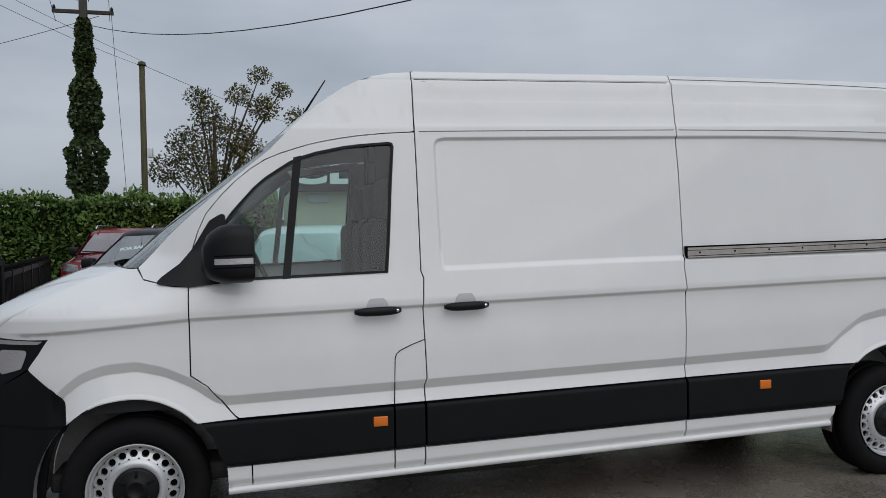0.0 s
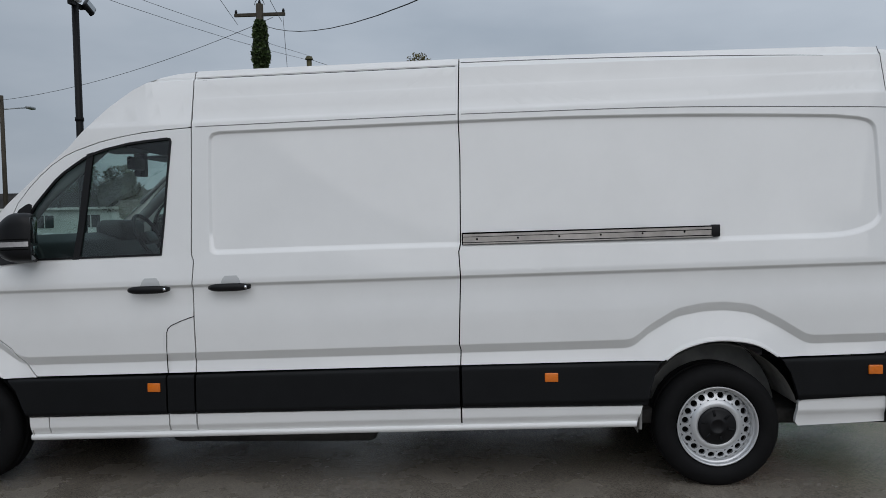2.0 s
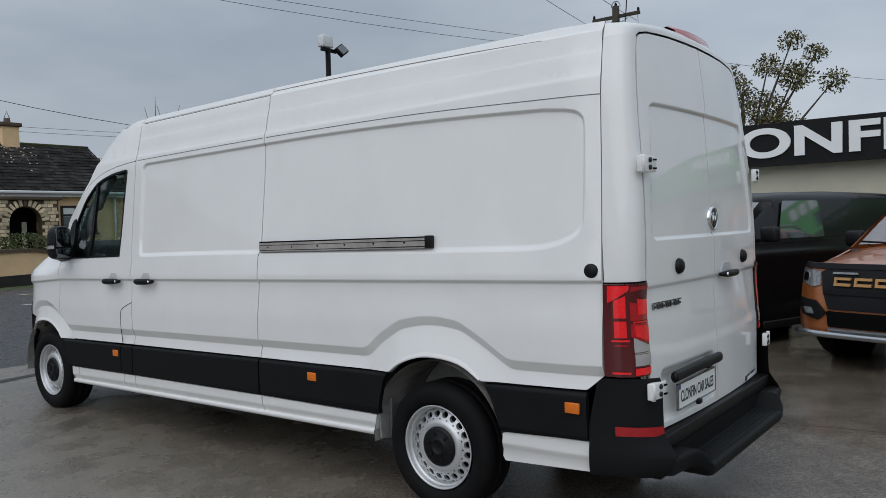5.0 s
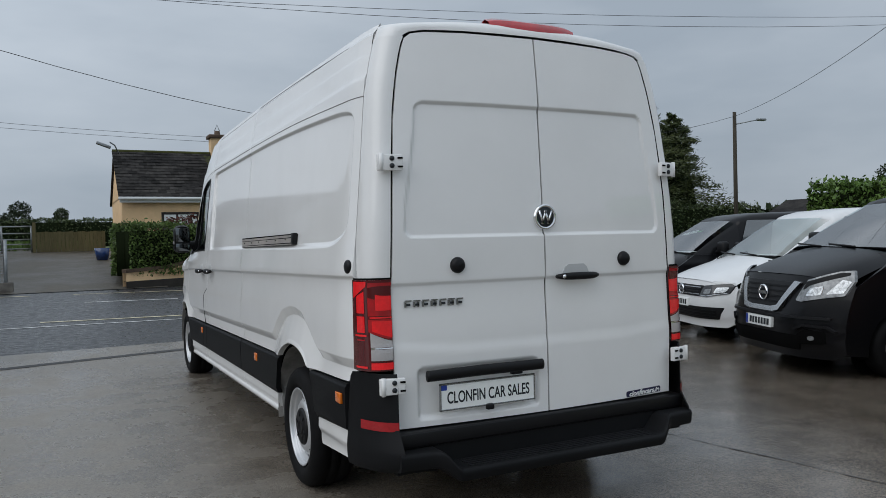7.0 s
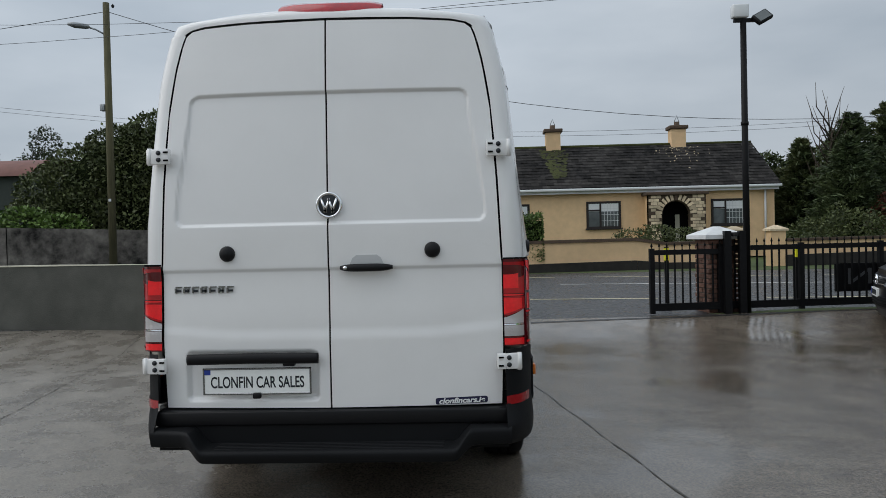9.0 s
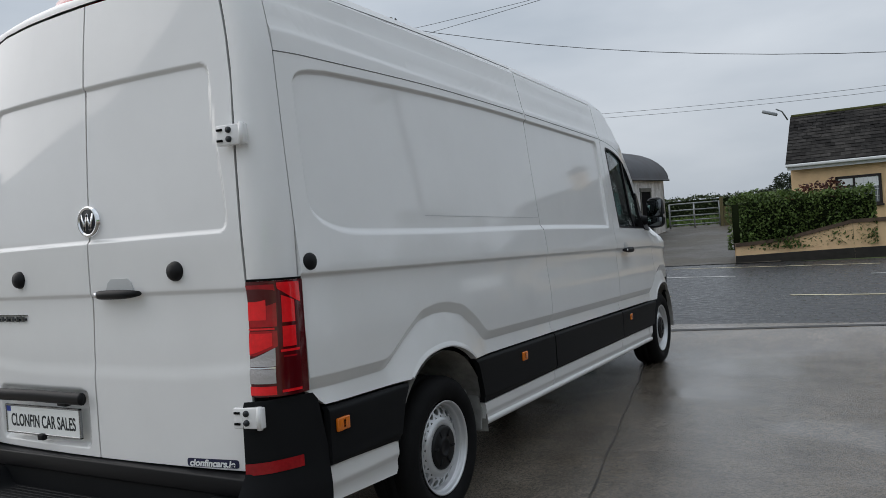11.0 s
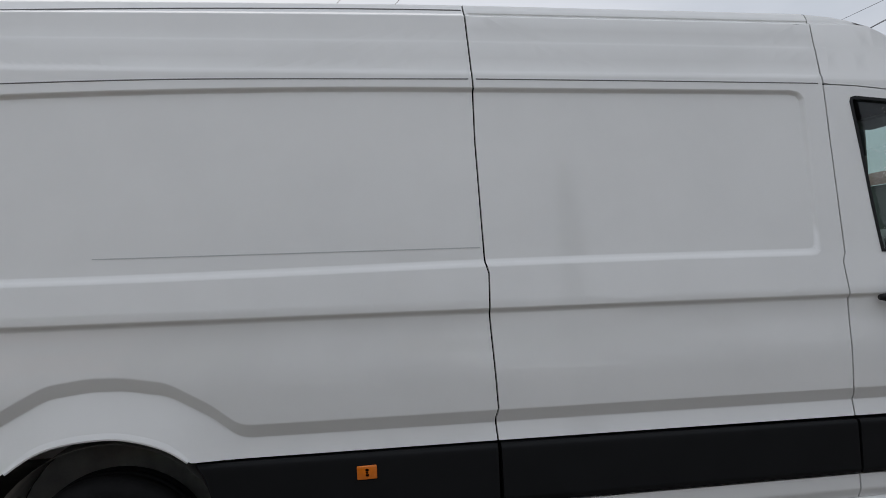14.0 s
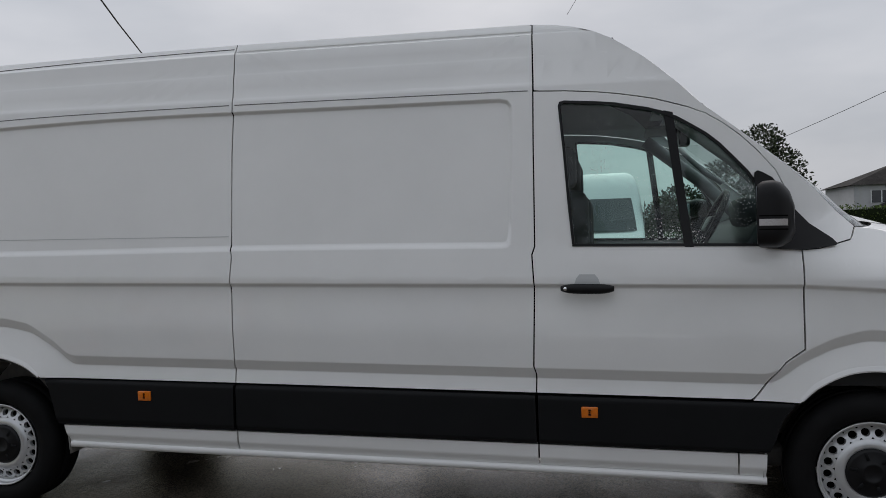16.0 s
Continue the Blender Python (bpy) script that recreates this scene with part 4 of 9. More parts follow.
def rear(x, z):
    return P(x, rear_y(x, z), z)


XC = -0.004
RZ = [0.52, 0.53, 0.54, 0.55, 0.56, 0.6, 0.7, 0.76, 0.77, 0.78, 0.79, 0.8, 0.82, 0.835, 0.85, 0.865, 0.88, 0.895, 0.91, 0.95, 1.0, 1.08, 1.15, 1.162, 1.17, 1.178, 1.186, 1.2, 1.25, 1.3, 1.34, 1.37, 1.38, 1.388, 1.396, 1.404, 1.412,
      1.42, 1.435, 1.46, 1.5, 1.6, 1.7, 1.8, 1.9, 1.97, 2.0, 2.015, 2.026, 2.034, 2.042, 2.05, 2.06, 2.1, 2.2, 2.3, 2.36, 2.4]
RX = [0.83, 0.8, 0.785, 0.775, 0.765, 0.755, 0.745, 0.735, 0.725, 0.715, 0.705, 0.695, 0.685, 0.67, 0.65, 0.6, 0.5, 0.4, 0.3, 0.2, 0.1, 0.05]
for sg in (-1, 1):
    edge = [(sg * 0.838, 0.492), (sg * 0.849, 0.78), (sg * 0.850, 1.19), (sg * 0.846, 1.215), (sg * 0.83, 1.6), (sg * 0.808, 1.95), (sg * 0.778, 2.15), (sg * 0.742, 2.33), (sg * 0.722, 2.395), (sg * 0.69, 2.425), (sg * 0.62, 2.440), (sg * 0.4, 2.452), (XC - sg * 0.002, 2.458), (XC - sg * 0.002, 0.488)]
    xs = [sg * x for x in RX] + ([-0.73, -0.725, -0.72, -0.71, -0.7, -0.07, -0.065, -0.06, -0.055, -0.05] if sg < 0 else [])
    rd = skin("rear_door", flat_mesh(inset(edge, 0.0064), (), sorted(set(xs)), RZ), rear, WHITE, VAN, "white rear door with pressed upper panel", 0.02, (0, 1, 0), (0, -1, 0))
    part("door_seal", loft([[(p[0], p[1] + 0.011, p[2]) for p in (rear(x - sg * 0.02, z), rear(x + sg * (0.016 if z > 1.21 else 0.004), z))] for x, z in rounded(edge[:-2], 3)]), DARK, rd, "black rubber door seal")
    # pressed stop rubbers
    stop = lathe([(0.0, -0.028), (0.022, -0.026), (0.033, -0.019), (0.039, -0.006), (0.039, 0.02)], 28, "y")
    part("door_stop", stop, BLACK, rd, "round black rubber door stop").matrix_local = Matrix.Translation(rear(sg * 0.507, 1.258))
    if sg > 0:
        x0, z0 = 0.185, 1.178
        # grey patch paints the shade of the hollow above the handle
        skin("handle_recess", flat_mesh([(x0 - 0.09, 1.18), (x0 - 0.07, 1.225), (x0 - 0.05, 1.24), (x0 + 0.05, 1.24), (x0 + 0.07, 1.225), (x0 + 0.09, 1.18)], (), frange(x0 - 0.08, x0 + 0.08, 0.02), (1.19, 1.21, 1.23)),
             lambda x, z: P(x, rear_y(x, z) - 0.004, z), GREYH, rd, "handle hollow with its shade painted grey", 0.006, (0, 1, 0), (0, -1, 0))
        rows = []
        for k in range(13):
            s = -1 + k / 6
            r = 0.02 * (1 - 0.5 * abs(s) ** 4)
            yo = rear_y(x0, z0) - 0.018 - 0.022 * (1 - s ** 4)
            rows.append([P(x0 + 0.128 * s, yo + 0.016 * math.cos(a), z0 + r * math.sin(a)) for a in [2 * math.pi * i / 10 for i in range(10)]])
        h = part("door_handle", loft(rows, closed=True, caps=True), BLACK, rd, "black plastic pull handle")
        part("key_cylinder", lathe([(0.0, -0.004), (0.01, -0.003), (0.01, 0.006)], 12, "y"), CHROME, h).matrix_local = Matrix.Translation(P(x0 - 0.1, rear_y(x0, z0) - 0.047, z0))
        st = skin("dealer_sticker", flat_mesh(fillet([(0.507, 0.5), (0.507, 0.532), (0.762, 0.538), (0.762, 0.506)], 0.012), (), (0.6, 0.7), ()), lambda x, z: P(x, rear_y(x, z) - 0.002, z), NAVY, rd, "dark web address sticker", 0.0015, (0, 1, 0), (0, -1, 0))
        lettering("sticker_text", "clonfincars.ie", 0.036, WHITEINK, st, Matrix.Translation(P(0.634, rear_y(0.634, 0.519) - 0.0060, 0.5185)) @ pose(0, 0, 0, 0, 0, math.degrees(math.atan((rear_y(0.74, 0.519) - rear_y(0.53, 0.519)) / 0.21))) @ pose(0, 0, 0, 90, 0, 0) @ pose(0, 0, 0, 0, 0, 1.3), 0.0006, width=0.225, shear=0.25, bold=0.0012)
    else:
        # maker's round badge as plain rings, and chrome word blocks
        bz = 1.487
        by = rear_y(0.0, bz)
        bd = part("round_badge", lathe([(0.0, -0.010), (0.052, -0.012), (0.056, -0.018), (0.064, -0.016), (0.067, 0.0)], 40, "y"), [CHROME], rd, "round chrome and black badge")
        bd.matrix_local = Matrix.Translation(P(0.005, by, bz))
        part("badge_disc", lathe([(0.0, -0.0135), (0.051, -0.0135), (0.053, -0.011)], 40, "y"), INK, bd).matrix_local = Matrix.Identity(4)
        for x, a in ((-0.0265, -19), (0.0265, 19), (-0.0095, 20), (0.0095, -20)):
            part("badge_bar", bbox(-0.0055, 0.0055, -0.017, -0.012, -0.037, 0.037), CHROME, bd).matrix_local = Matrix.Translation((x, 0, -0.002)) @ pose(0, 0, 0, 0, a, 0)
        for k in range(7):
            x = -0.766 + 0.0445 * k
            bar = bmesh.new()
            yb = rear_y(x, 1.09) - 0.004
            box(bar, x - 0.013, x + 0.019, yb - 0.006, yb + 0.004, 1.157, 1.1625)
            box(bar, x - 0.017, x - 0.009, yb - 0.006, yb + 0.004, 1.130, 1.155)
            if k % 2:
                box(bar, x + 0.004, x + 0.012, yb - 0.006, yb + 0.004, 1.130, 1.155)
            part("model_badge_block", bar, DARKCHROME, rd, smooth=False)
            part("model_badge_block", bbox(x - 0.008, x + 0.013, yb - 0.006, yb + 0.004, 1.136, 1.146), INK, rd, smooth=False)
        grip = loft([[P(x, -1.222 - 0.018 * math.cos(a) - 0.012, 0.743 + 0.027 * math.sin(a) + (0.003 if abs(x + 0.38) < 0.3 else 0)) for a in [2 * math.pi * i / 10 for i in range(10)]] for x in (-0.703, -0.69, -0.4, -0.07, -0.058)], closed=True, caps=True)
        part("grip_rail", grip, BLACK, rd, "black number plate grip rail")
        pl = part("number_plate", bbox(-0.628, -0.104, -1.222, -1.214, 0.573 + 0.062, 0.692 + 0.062, bevel=0.003), PLATEW, rd, "white dealer plate with black lettering", smooth=False)
        rim = bmesh.new()
        for a in ((-0.634, -0.098, 0.568, 0.576), (-0.634, -0.098, 0.690, 0.699), (-0.634, -0.626, 0.568, 0.699), (-0.106, -0.098, 0.568, 0.699)):
            box(rim, a[0], a[1], -1.2255, -1.212, a[2] + 0.062, a[3] + 0.062, bevel=0.002, seg=1)
        part("plate_surround", rim, DARKCHROME, pl, smooth=False)
        lettering("plate_text", "CLONFIN CAR SALES", 0.078, INK, pl, pose(-0.364, -1.2225, 0.688, 90, 0, 0), 0.0006, width=0.462, bold=0.0012)
        part("plate_band", bbox(-0.6265, -0.596, -1.2228, -1.22, 0.728, 0.752), BLUE, pl, smooth=False)
        part("plate_clip", bbox(-0.385, -0.345, -1.24, -1.215, 0.612, 0.640, bevel=0.006), BLACK, pl)
        for k in range(9):
            part("plate_small_print", bbox(-0.45 + 0.02 * k, -0.437 + 0.02 * k, -1.2228, -1.22, 0.7555, 0.7595), INK, pl, smooth=False)
        part("lock_button", bbox(-0.235, -0.175, -1.235, -1.20, 0.768, 0.79, bevel=0.006), BLACK, rd)
    if sg > 0:
        part("door_seal", loft([[(x, rear(x, z)[1] + 0.012, rear(x, z)[2]) for x in (XC - 0.02, XC + 0.02)] for z in [2.458 - 0.0985 * i for i in range(21)]]), DARK, rd, "black rubber door seal")
    # corner post: round from the side panel to the door
    rows = []
    for z in [0.775, 0.95, 1.2, 1.4, 1.6, 1.8, 2.0, 2.1, 2.2, 2.3, 2.36, 2.40]:
        ys = float(np.interp(z, (0.775, 1.205, 1.24, 1.7, 2.084, 2.40, 2.5), (-1.004, -1.009, -1.006, -0.994, -0.980, -0.969, -0.965)))
        xs = half(ys, z)
        xe = float(np.interp(z, (0.78, 1.2, 1.6, 1.95, 2.15, 2.33, 2.395, 2.425, 2.44, 2.5), (0.849, 0.850, 0.834, 0.812, 0.782, 0.746, 0.726, 0.70, 0.66, 0.55)))
        ye = rear_y(xe, min(z, 2.44)) + 0.0
        row = []
        for k in range(11):
            a = math.pi / 2 * k / 10
            w = math.sin(a) ** 0.75, math.cos(a) ** 0.75 if k < 10 else 0.0
            row.append(P(sg * (xe + (xs - xe) * w[1]), ys + (ye - ys) * w[0], z))
        rows.append(row)
    part("corner_post", loft(rows[2:]), WHITE, VAN)
    # tail lamp wraps the corner
    def lamp_rows(z0, z1, k0, k1, push, n=4, z0b=None, z1b=None):
        out = []
        z0b, z1b = z0 if z0b is None else z0b, z1 if z1b is None else z1b
        for i in range(n + 1):
            ys, xs, xe = -1.012, half(-1.012, 1.0), 0.850
            row = []
            for k in range(k0, k1 + 1):
                f = (k - k0) / (k1 - k0)
                za, zb = z0 + (z0b - z0) * f, z1 + (z1b - z1) * f
                z = za + (zb - za) * i / n
                ye = rear_y(xe, z)
                a = math.pi / 2 * k / 20
                cx, sx = (math.cos(a) ** 0.75 if k < 20 else 0.0), math.sin(a) ** 0.75
                row.append(P(sg * (xe + (xs - xe) * cx + push * math.cos(a)), ys + (ye - ys) * sx - push * math.sin(a), z))
            out.append(row)
        return out
    tl = part("tail_lamp", loft(lamp_rows(0.779, 1.203, 0, 20, 0.010)), REDD, VAN, "tall red tail lamp with clear section")
    for z0, z1, k0, k1, m, z0b, z1b, push in (
            (1.118, 1.196, 1, 9, REDB, 1.172, 1.196, 0.013), (1.048, 1.128, 3, 8, REDB, 1.048, 1.150, 0.0125), (0.958, 1.034, 3, 8, REDB, 0.958, 1.034, 0.0125), (0.940, 0.949, 2, 9, REDB, 0.940, 0.949, 0.014),
            (0.920, 0.926, 3, 8, RED, 0.920, 0.926, 0.012), (0.792, 0.802, 2, 9, REDB, 0.792, 0.802, 0.0135),
            (1.035, 1.190, 10, 20, RED, 1.035, 1.190, 0.0115), (0.962, 1.020, 10, 20, RED, 0.925, 1.020, 0.0115), (1.060, 1.135, 14, 20, REDB, 1.060, 1.140, 0.0135), (0.965, 1.012, 12, 20, REDB, 0.935, 1.012, 0.0135), (1.024, 1.031, 11, 20, REDB, 1.024, 1.031, 0.0135),
            (0.890, 0.958, 11, 20, CLEARL, 0.890, 0.918, 0.013), (0.828, 0.880, 11, 20, CLEARL, 0.828, 0.880, 0.013), (0.882, 0.888, 11, 20, CHROME, 0.882, 0.888, 0.014), (0.786, 0.818, 11, 20, REDB, 0.786, 0.818, 0.013)):
        part("lens_section", loft(lamp_rows(z0, z1, k0, k1, push, 4, z0b, z1b)), m, tl, "clear reversing lens" if m is CLEARL else "")
    part("lamp_edge", loft([[Vector(p) * 1.0 for p in r] for r in lamp_rows(1.203, 1.212, 0, 20, 0.006, 1)]), DARK, tl)
    # white hinges
    for z in (1.747, 0.712):
        y = rear_y(0.85, z)
        hg = part("door_hinge", bbox(-0.062, 0.058, -0.014, 0.014, -0.038, 0.038, bevel=0.004), WHITE, VAN, "white exposed rear door hinge")
        hg.matrix_local = Matrix.Translation(P(sg * (0.872 if z < 1 else 0.842), y - (0.048 if z < 1 else 0.034), z)) @ pose(0, 0, 0, 0, 0, sg * 9)
        part("hinge_knuckle", lathe([(0.0, -0.042), (0.011, -0.042), (0.012, 0.0), (0.011, 0.042), (0.0, 0.042)], 14, "z"), WHITE, hg).matrix_local = Matrix.Translation((sg * 0.045, -0.008, 0))
        for dz in (-0.016, 0.018):
            part("hinge_bolt", lathe([(0.0, -0.004), (0.011, -0.003), (0.012, 0.004)], 12, "y"), INK, hg).matrix_local = Matrix.Translation((-sg * 0.006, -0.0175, dz))
        for dz in (-0.02, 0.02):
            part("hinge_slot", bbox(-0.012, 0.012, -0.019, -0.012, dz - 0.004, dz + 0.004), DARK, hg, smooth=False).matrix_local = Matrix.Translation((-sg * 0.045, 0, 0))

# rounded top rear edge with high brake lamp
edge_in = [(0.729, 2.40), (0.718, 2.413), (0.69, 2.431), (0.62, 2.447), (0.5, 2.454), (0.4, 2.458), (0.2, 2.462), (0.0, 2.464)]
edge_out = [(half(-0.969, 2.40), -0.969, 2.40), (half(-0.967, 2.45), -0.967, 2.45), (0.800, -0.966, 2.475), (0.74, -0.968, None), (0.58, -0.968, None), (0.44, -0.968, None), (0.22, -0.968, None), (0.0, -0.968, None)]
cols = []
for sg in (-1, 1):
    side_cols = []
    for (xi, zi), (xo, yo, zo) in zip(edge_in, edge_out):
        zo = roof_z(xo, yo) if zo is None else zo
        yi = rear_y(xi, min(zi, 2.455))
        cx, cy, cz = max(xi, xo) * 0.9 + min(xi, xo) * 0.1, yi - 0.004, zo + (0.010 if xo < 0.79 else 0.0)
        col = []
        for k in range(9):
            s = k / 8
            q = [(1 - s) ** 2 * i + 2 * s * (1 - s) * c + s * s * o for i, c, o in zip((xi, yi, zi), (cx, cy, cz), (xo, yo, zo))]
            col.append(P(sg * q[0], q[1], q[2]))
        side_cols.append(col)
    cols = side_cols if sg < 0 else cols + side_cols[::-1][1:]
part("rear_header", loft(cols), WHITE, VAN)
part("brake_lamp", loft([[P(x + 0.015, -1.118 + 0.02 * (x / 0.26) ** 2, 2.496), P(x + 0.015, -1.112 + 0.02 * (x / 0.26) ** 2, 2.524 + 0.013 * (1 - abs(x / 0.262) ** 6)), P(x + 0.015, -1.05, 2.549 + 0.015 * (1 - abs(x / 0.262) ** 6)), P(x + 0.015, -0.97, 2.53)] for x in frange(-0.26, 0.26, 0.02)]), RED, VAN, "red high-level brake lamp")

# rear bumper with footstep
bp = bpy.data.objects.new("rear_bumper", None)
scene.collection.objects.link(bp)
bp.parent = VAN
tagged(bp, "black plastic rear bumper with footstep")
for sg in (-1, 1):
    rows = []
    for z, o in ((0.768, -0.012), (0.74, 0.0), (0.55, 0.003), (0.513, 0.005), (0.50, 0.010), (0.46, 0.036), (0.425, 0.060), (0.412, 0.067), (0.40, 0.070), (0.37, 0.068), (0.345, 0.058), (0.325, 0.035), (0.312, 0.0)):
        line = [(0.99 + o * 0.15, -0.932 - max(0.0, z - 0.695) * 0.95), (0.977 + o * 0.15, -1.02), (0.953 + o * 0.2, -1.10), (0.917 + o * 0.25, -1.175), (0.868 + o * 0.2, -1.225 - o * 0.8), (0.852, -1.235 - o)]
        rows.append([P(sg * x, y, z - 0.0) for x, y in line])
    cn = part("bumper_end", loft(rows), CLAD, bp, "", angle=38)
    part("reflector", loft([[P(sg * x, y, z) for x, y in ((0.972, -1.055), (0.958, -1.10), (0.941, -1.143), (0.922, -1.179), (0.895, -1.209), (0.872, -1.2285), (0.853, -1.2405))] for z in (0.503, 0.546)]), REFLR, cn, "red rear reflector")
# one moulding: high shoulders that fall to the low footstep between them
rows = []
for x in [-0.872, -0.86, -0.80, -0.72, -0.69, -0.678, -0.665, -0.65, -0.635, -0.62, -0.607, -0.595, -0.58, -0.5, -0.3, 0, 0.3, 0.5, 0.58, 0.595, 0.607, 0.62, 0.635, 0.65, 0.665, 0.678, 0.69, 0.72, 0.80, 0.86, 0.872]:
    s = smooth01((0.686 - abs(x)) / 0.095)
    e = smooth01((abs(x) - 0.74) / 0.14)
    top, low, yf = 0.476 - 0.082 * s, 0.388 - 0.062 * s, -1.318 - 0.066 * smooth01((0.74 - abs(x)) / 0.14) + 0.012 * e
    sec = [(-1.20, top - 0.002), (-1.235, top - 0.001), (yf + 0.022, top), (yf + 0.010, top - 0.003), (yf + 0.003, top - 0.010), (yf, top - 0.020), (yf + 0.004, low + 0.030), (yf + 0.014, low + 0.008), (yf + 0.04, low), (-1.20, low)]
    rows.append([(x, y, z) for y, z in sec])
st = part("step_plate", loft(rows, closed=True, caps=True), CLAD, bp, "black ribbed footstep", angle=32)
for k in range(5):
    part("step_rib", bbox(-0.55, 0.55, -1.352 + 0.026 * k, -1.343 + 0.026 * k, 0.390, 0.3985, bevel=0.002, seg=1), CLAD, st, smooth=False)
part("trailing_wire", tube([(-0.70, -1.15, 0.40), (-0.68, -1.17, 0.345), (-0.64, -1.17, 0.34), (-0.6, -1.15, 0.39)], 0.006, 6), BLACK, bp)
part("door_sill", bbox(-0.872, 0.872, -1.236, -1.10, 0.480, 0.551, bevel=0.008), BLACK, VAN)
part("bumper_back", bbox(-0.86, 0.86, -1.222, -1.16, 0.36, 0.506), CLAD, VAN, smooth=False)

# underside, arches, bulkhead
part("underbody", bbox(-0.86, 0.86, -1.1, 4.9, 0.33, 0.42, bevel=0.02), UNDER, VAN)
for yc in (0.0, 4.49):
    for sg in (-1, 1):
        rows = []
        for xx in (0.60, 0.80, 0.93, 0.985):
            rows.append([(sg * xx, yc + 0.455 * math.cos(a), 0.345 + 0.478 * math.sin(a)) for a in [math.radians(-4 + (7.85 if yc else 7.0) * i) for i in range(25)]])
        part("arch_liner", loft(rows), LINER, VAN, "grimy wheel arch liner")
        wall = [(yc + 0.45 * math.cos(a), 0.35 + 0.47 * math.sin(a)) for a in [math.pi * i / 16 for i in range(17)]]
        part("arch_back", prism(wall, min(sg * 0.58, sg * 0.60), max(sg * 0.58, sg * 0.60), "yz"), FLAPG, VAN, smooth=False)
# unseen tank, pipe, silencer and spare, added to darken the ground below
part("tank_shade_block", bbox(-0.75, -0.15, 2.0, 3.3, 0.19, 0.36, bevel=0.05), UNDER, VAN)
part("pipe_shade_block", tube([(0.35, 4.2, 0.27), (0.35, 2.0, 0.26), (0.45, 0.6, 0.26), (0.45, -0.9, 0.3)], 0.045, 8), UNDER, VAN)
part("silencer_shade_block", bbox(0.2, 0.6, 1.2, 2.1, 0.2, 0.36, bevel=0.06), UNDER, VAN)
part("spare_shade_block", lathe([(0.0, 0.0), (0.2, 0.0), (0.34, 0.02), (0.34, 0.2), (0.0, 0.2)], 28, "z"), TYRE, VAN).matrix_local = Matrix.Translation((0.0, -0.62, 0.19))
for sg in (-1, 1):
    flap = [(sg * 0.80, 0.30), (sg * 0.955, 0.325), (sg * 0.965, 0.44), (sg * 0.93, 0.60), (sg * 0.90, 0.72), (sg * 0.82, 0.74)]
    part("mud_flap", prism(flap, 0.425, 0.442, "xz", bevel=0.004), FLAPG, VAN, "grey inner arch flap")
    part("flap_fold", tube([(sg * 0.875, 0.42, 0.33), (sg * 0.875, 0.418, 0.56), (sg * 0.85, 0.418, 0.70)], 0.009, 6), FLAPG, VAN)
for yy in (0.0, 4.49):
    part("axle", tube([(-0.75, yy, 0.33), (0.75, yy, 0.33)], 0.05, 10), UNDER, VAN)
part("bulkhead", bbox(-0.84, 0.84, 2.96, 2.985, 0.45, 2.42), TRIMD, VAN, smooth=False)
part("cab_floor", bbox(-0.9, 0.9, 2.98, 4.75, 0.72, 0.78), TRIMD, VAN, smooth=False)
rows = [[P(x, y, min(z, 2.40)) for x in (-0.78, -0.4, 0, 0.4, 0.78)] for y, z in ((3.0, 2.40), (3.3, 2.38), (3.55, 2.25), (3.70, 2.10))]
# the shade under the roof is put into the lining's dark colour
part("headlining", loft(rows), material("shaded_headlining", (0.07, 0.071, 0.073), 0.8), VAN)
# dashboard, wheel and seats
dash = prism([(4.00, 0.95), (4.01, 1.36), (4.06, 1.46), (4.20, 1.51), (4.34, 1.50), (4.46, 1.425), (4.60, 1.39), (4.60, 0.80), (4.15, 0.80)], -0.82, 0.82, "yz", bevel=0.02)
part("dashboard", dash, TRIMD, VAN)
part("instrument_binnacle", bbox(0.20, 0.62, 4.02, 4.24, 1.44, 1.60, bevel=0.05), TRIMD, VAN)
sw = part("steering_wheel", tube([(0.40 + 0.19 * math.cos(a), 0.19 * math.sin(a), 0) for a in [2 * math.pi * i / 28 for i in range(29)]], 0.016, 8), BLACK, VAN)
sw.matrix_local = Matrix.Translation((0.0, 3.90, 1.46)) @ pose(0, 0, 0, 62, 0, 0)
part("wheel_hub", bbox(0.30, 0.50, -0.05, 0.05, -0.03, 0.02, bevel=0.02), BLACK, sw)
for x in (-0.62, -0.20, 0.46):
    st = part("cab_seat", bbox(x - 0.21, x + 0.21, 3.26, 3.76, 0.98, 1.13, bevel=0.05), SEAT, VAN, "dark cloth cab seat")
    part("seat_back", bbox(x - 0.21, x + 0.21, 3.14, 3.28, 1.05, 1.66, bevel=0.05), SEAT, st)
    part("headrest", bbox(x - 0.12, x + 0.12, 3.12, 3.22, 1.68, 1.90, bevel=0.04), SEAT, st)
for sg in (-1, 1):
    part("pillar_trim", tube([P(sg * 0.78, 3.64, 2.07), P(sg * 0.79, 3.98, 1.80), P(sg * 0.76, 4.32, 1.46)], 0.042, 8), TRIMM, VAN)
    part("grab_handle", tube([(sg * 0.77, 3.86, 1.98), (sg * 0.70, 3.92, 1.90), (sg * 0.69, 4.02, 1.80), (sg * 0.76, 4.12, 1.74)], 0.017, 8), TRIMM, VAN)
    part("sun_visor", bbox(sg * 0.4 - 0.22, sg * 0.4 + 0.22, 3.62, 3.86, 2.05, 2.07, bevel=0.008), TRIMM, VAN)
    part("seat_belt", loft([[(sg * 0.84, 3.12, z), (sg * 0.84, 3.17, z)] for z in (1.2, 1.6, 2.0)]), TRIMD, VAN)
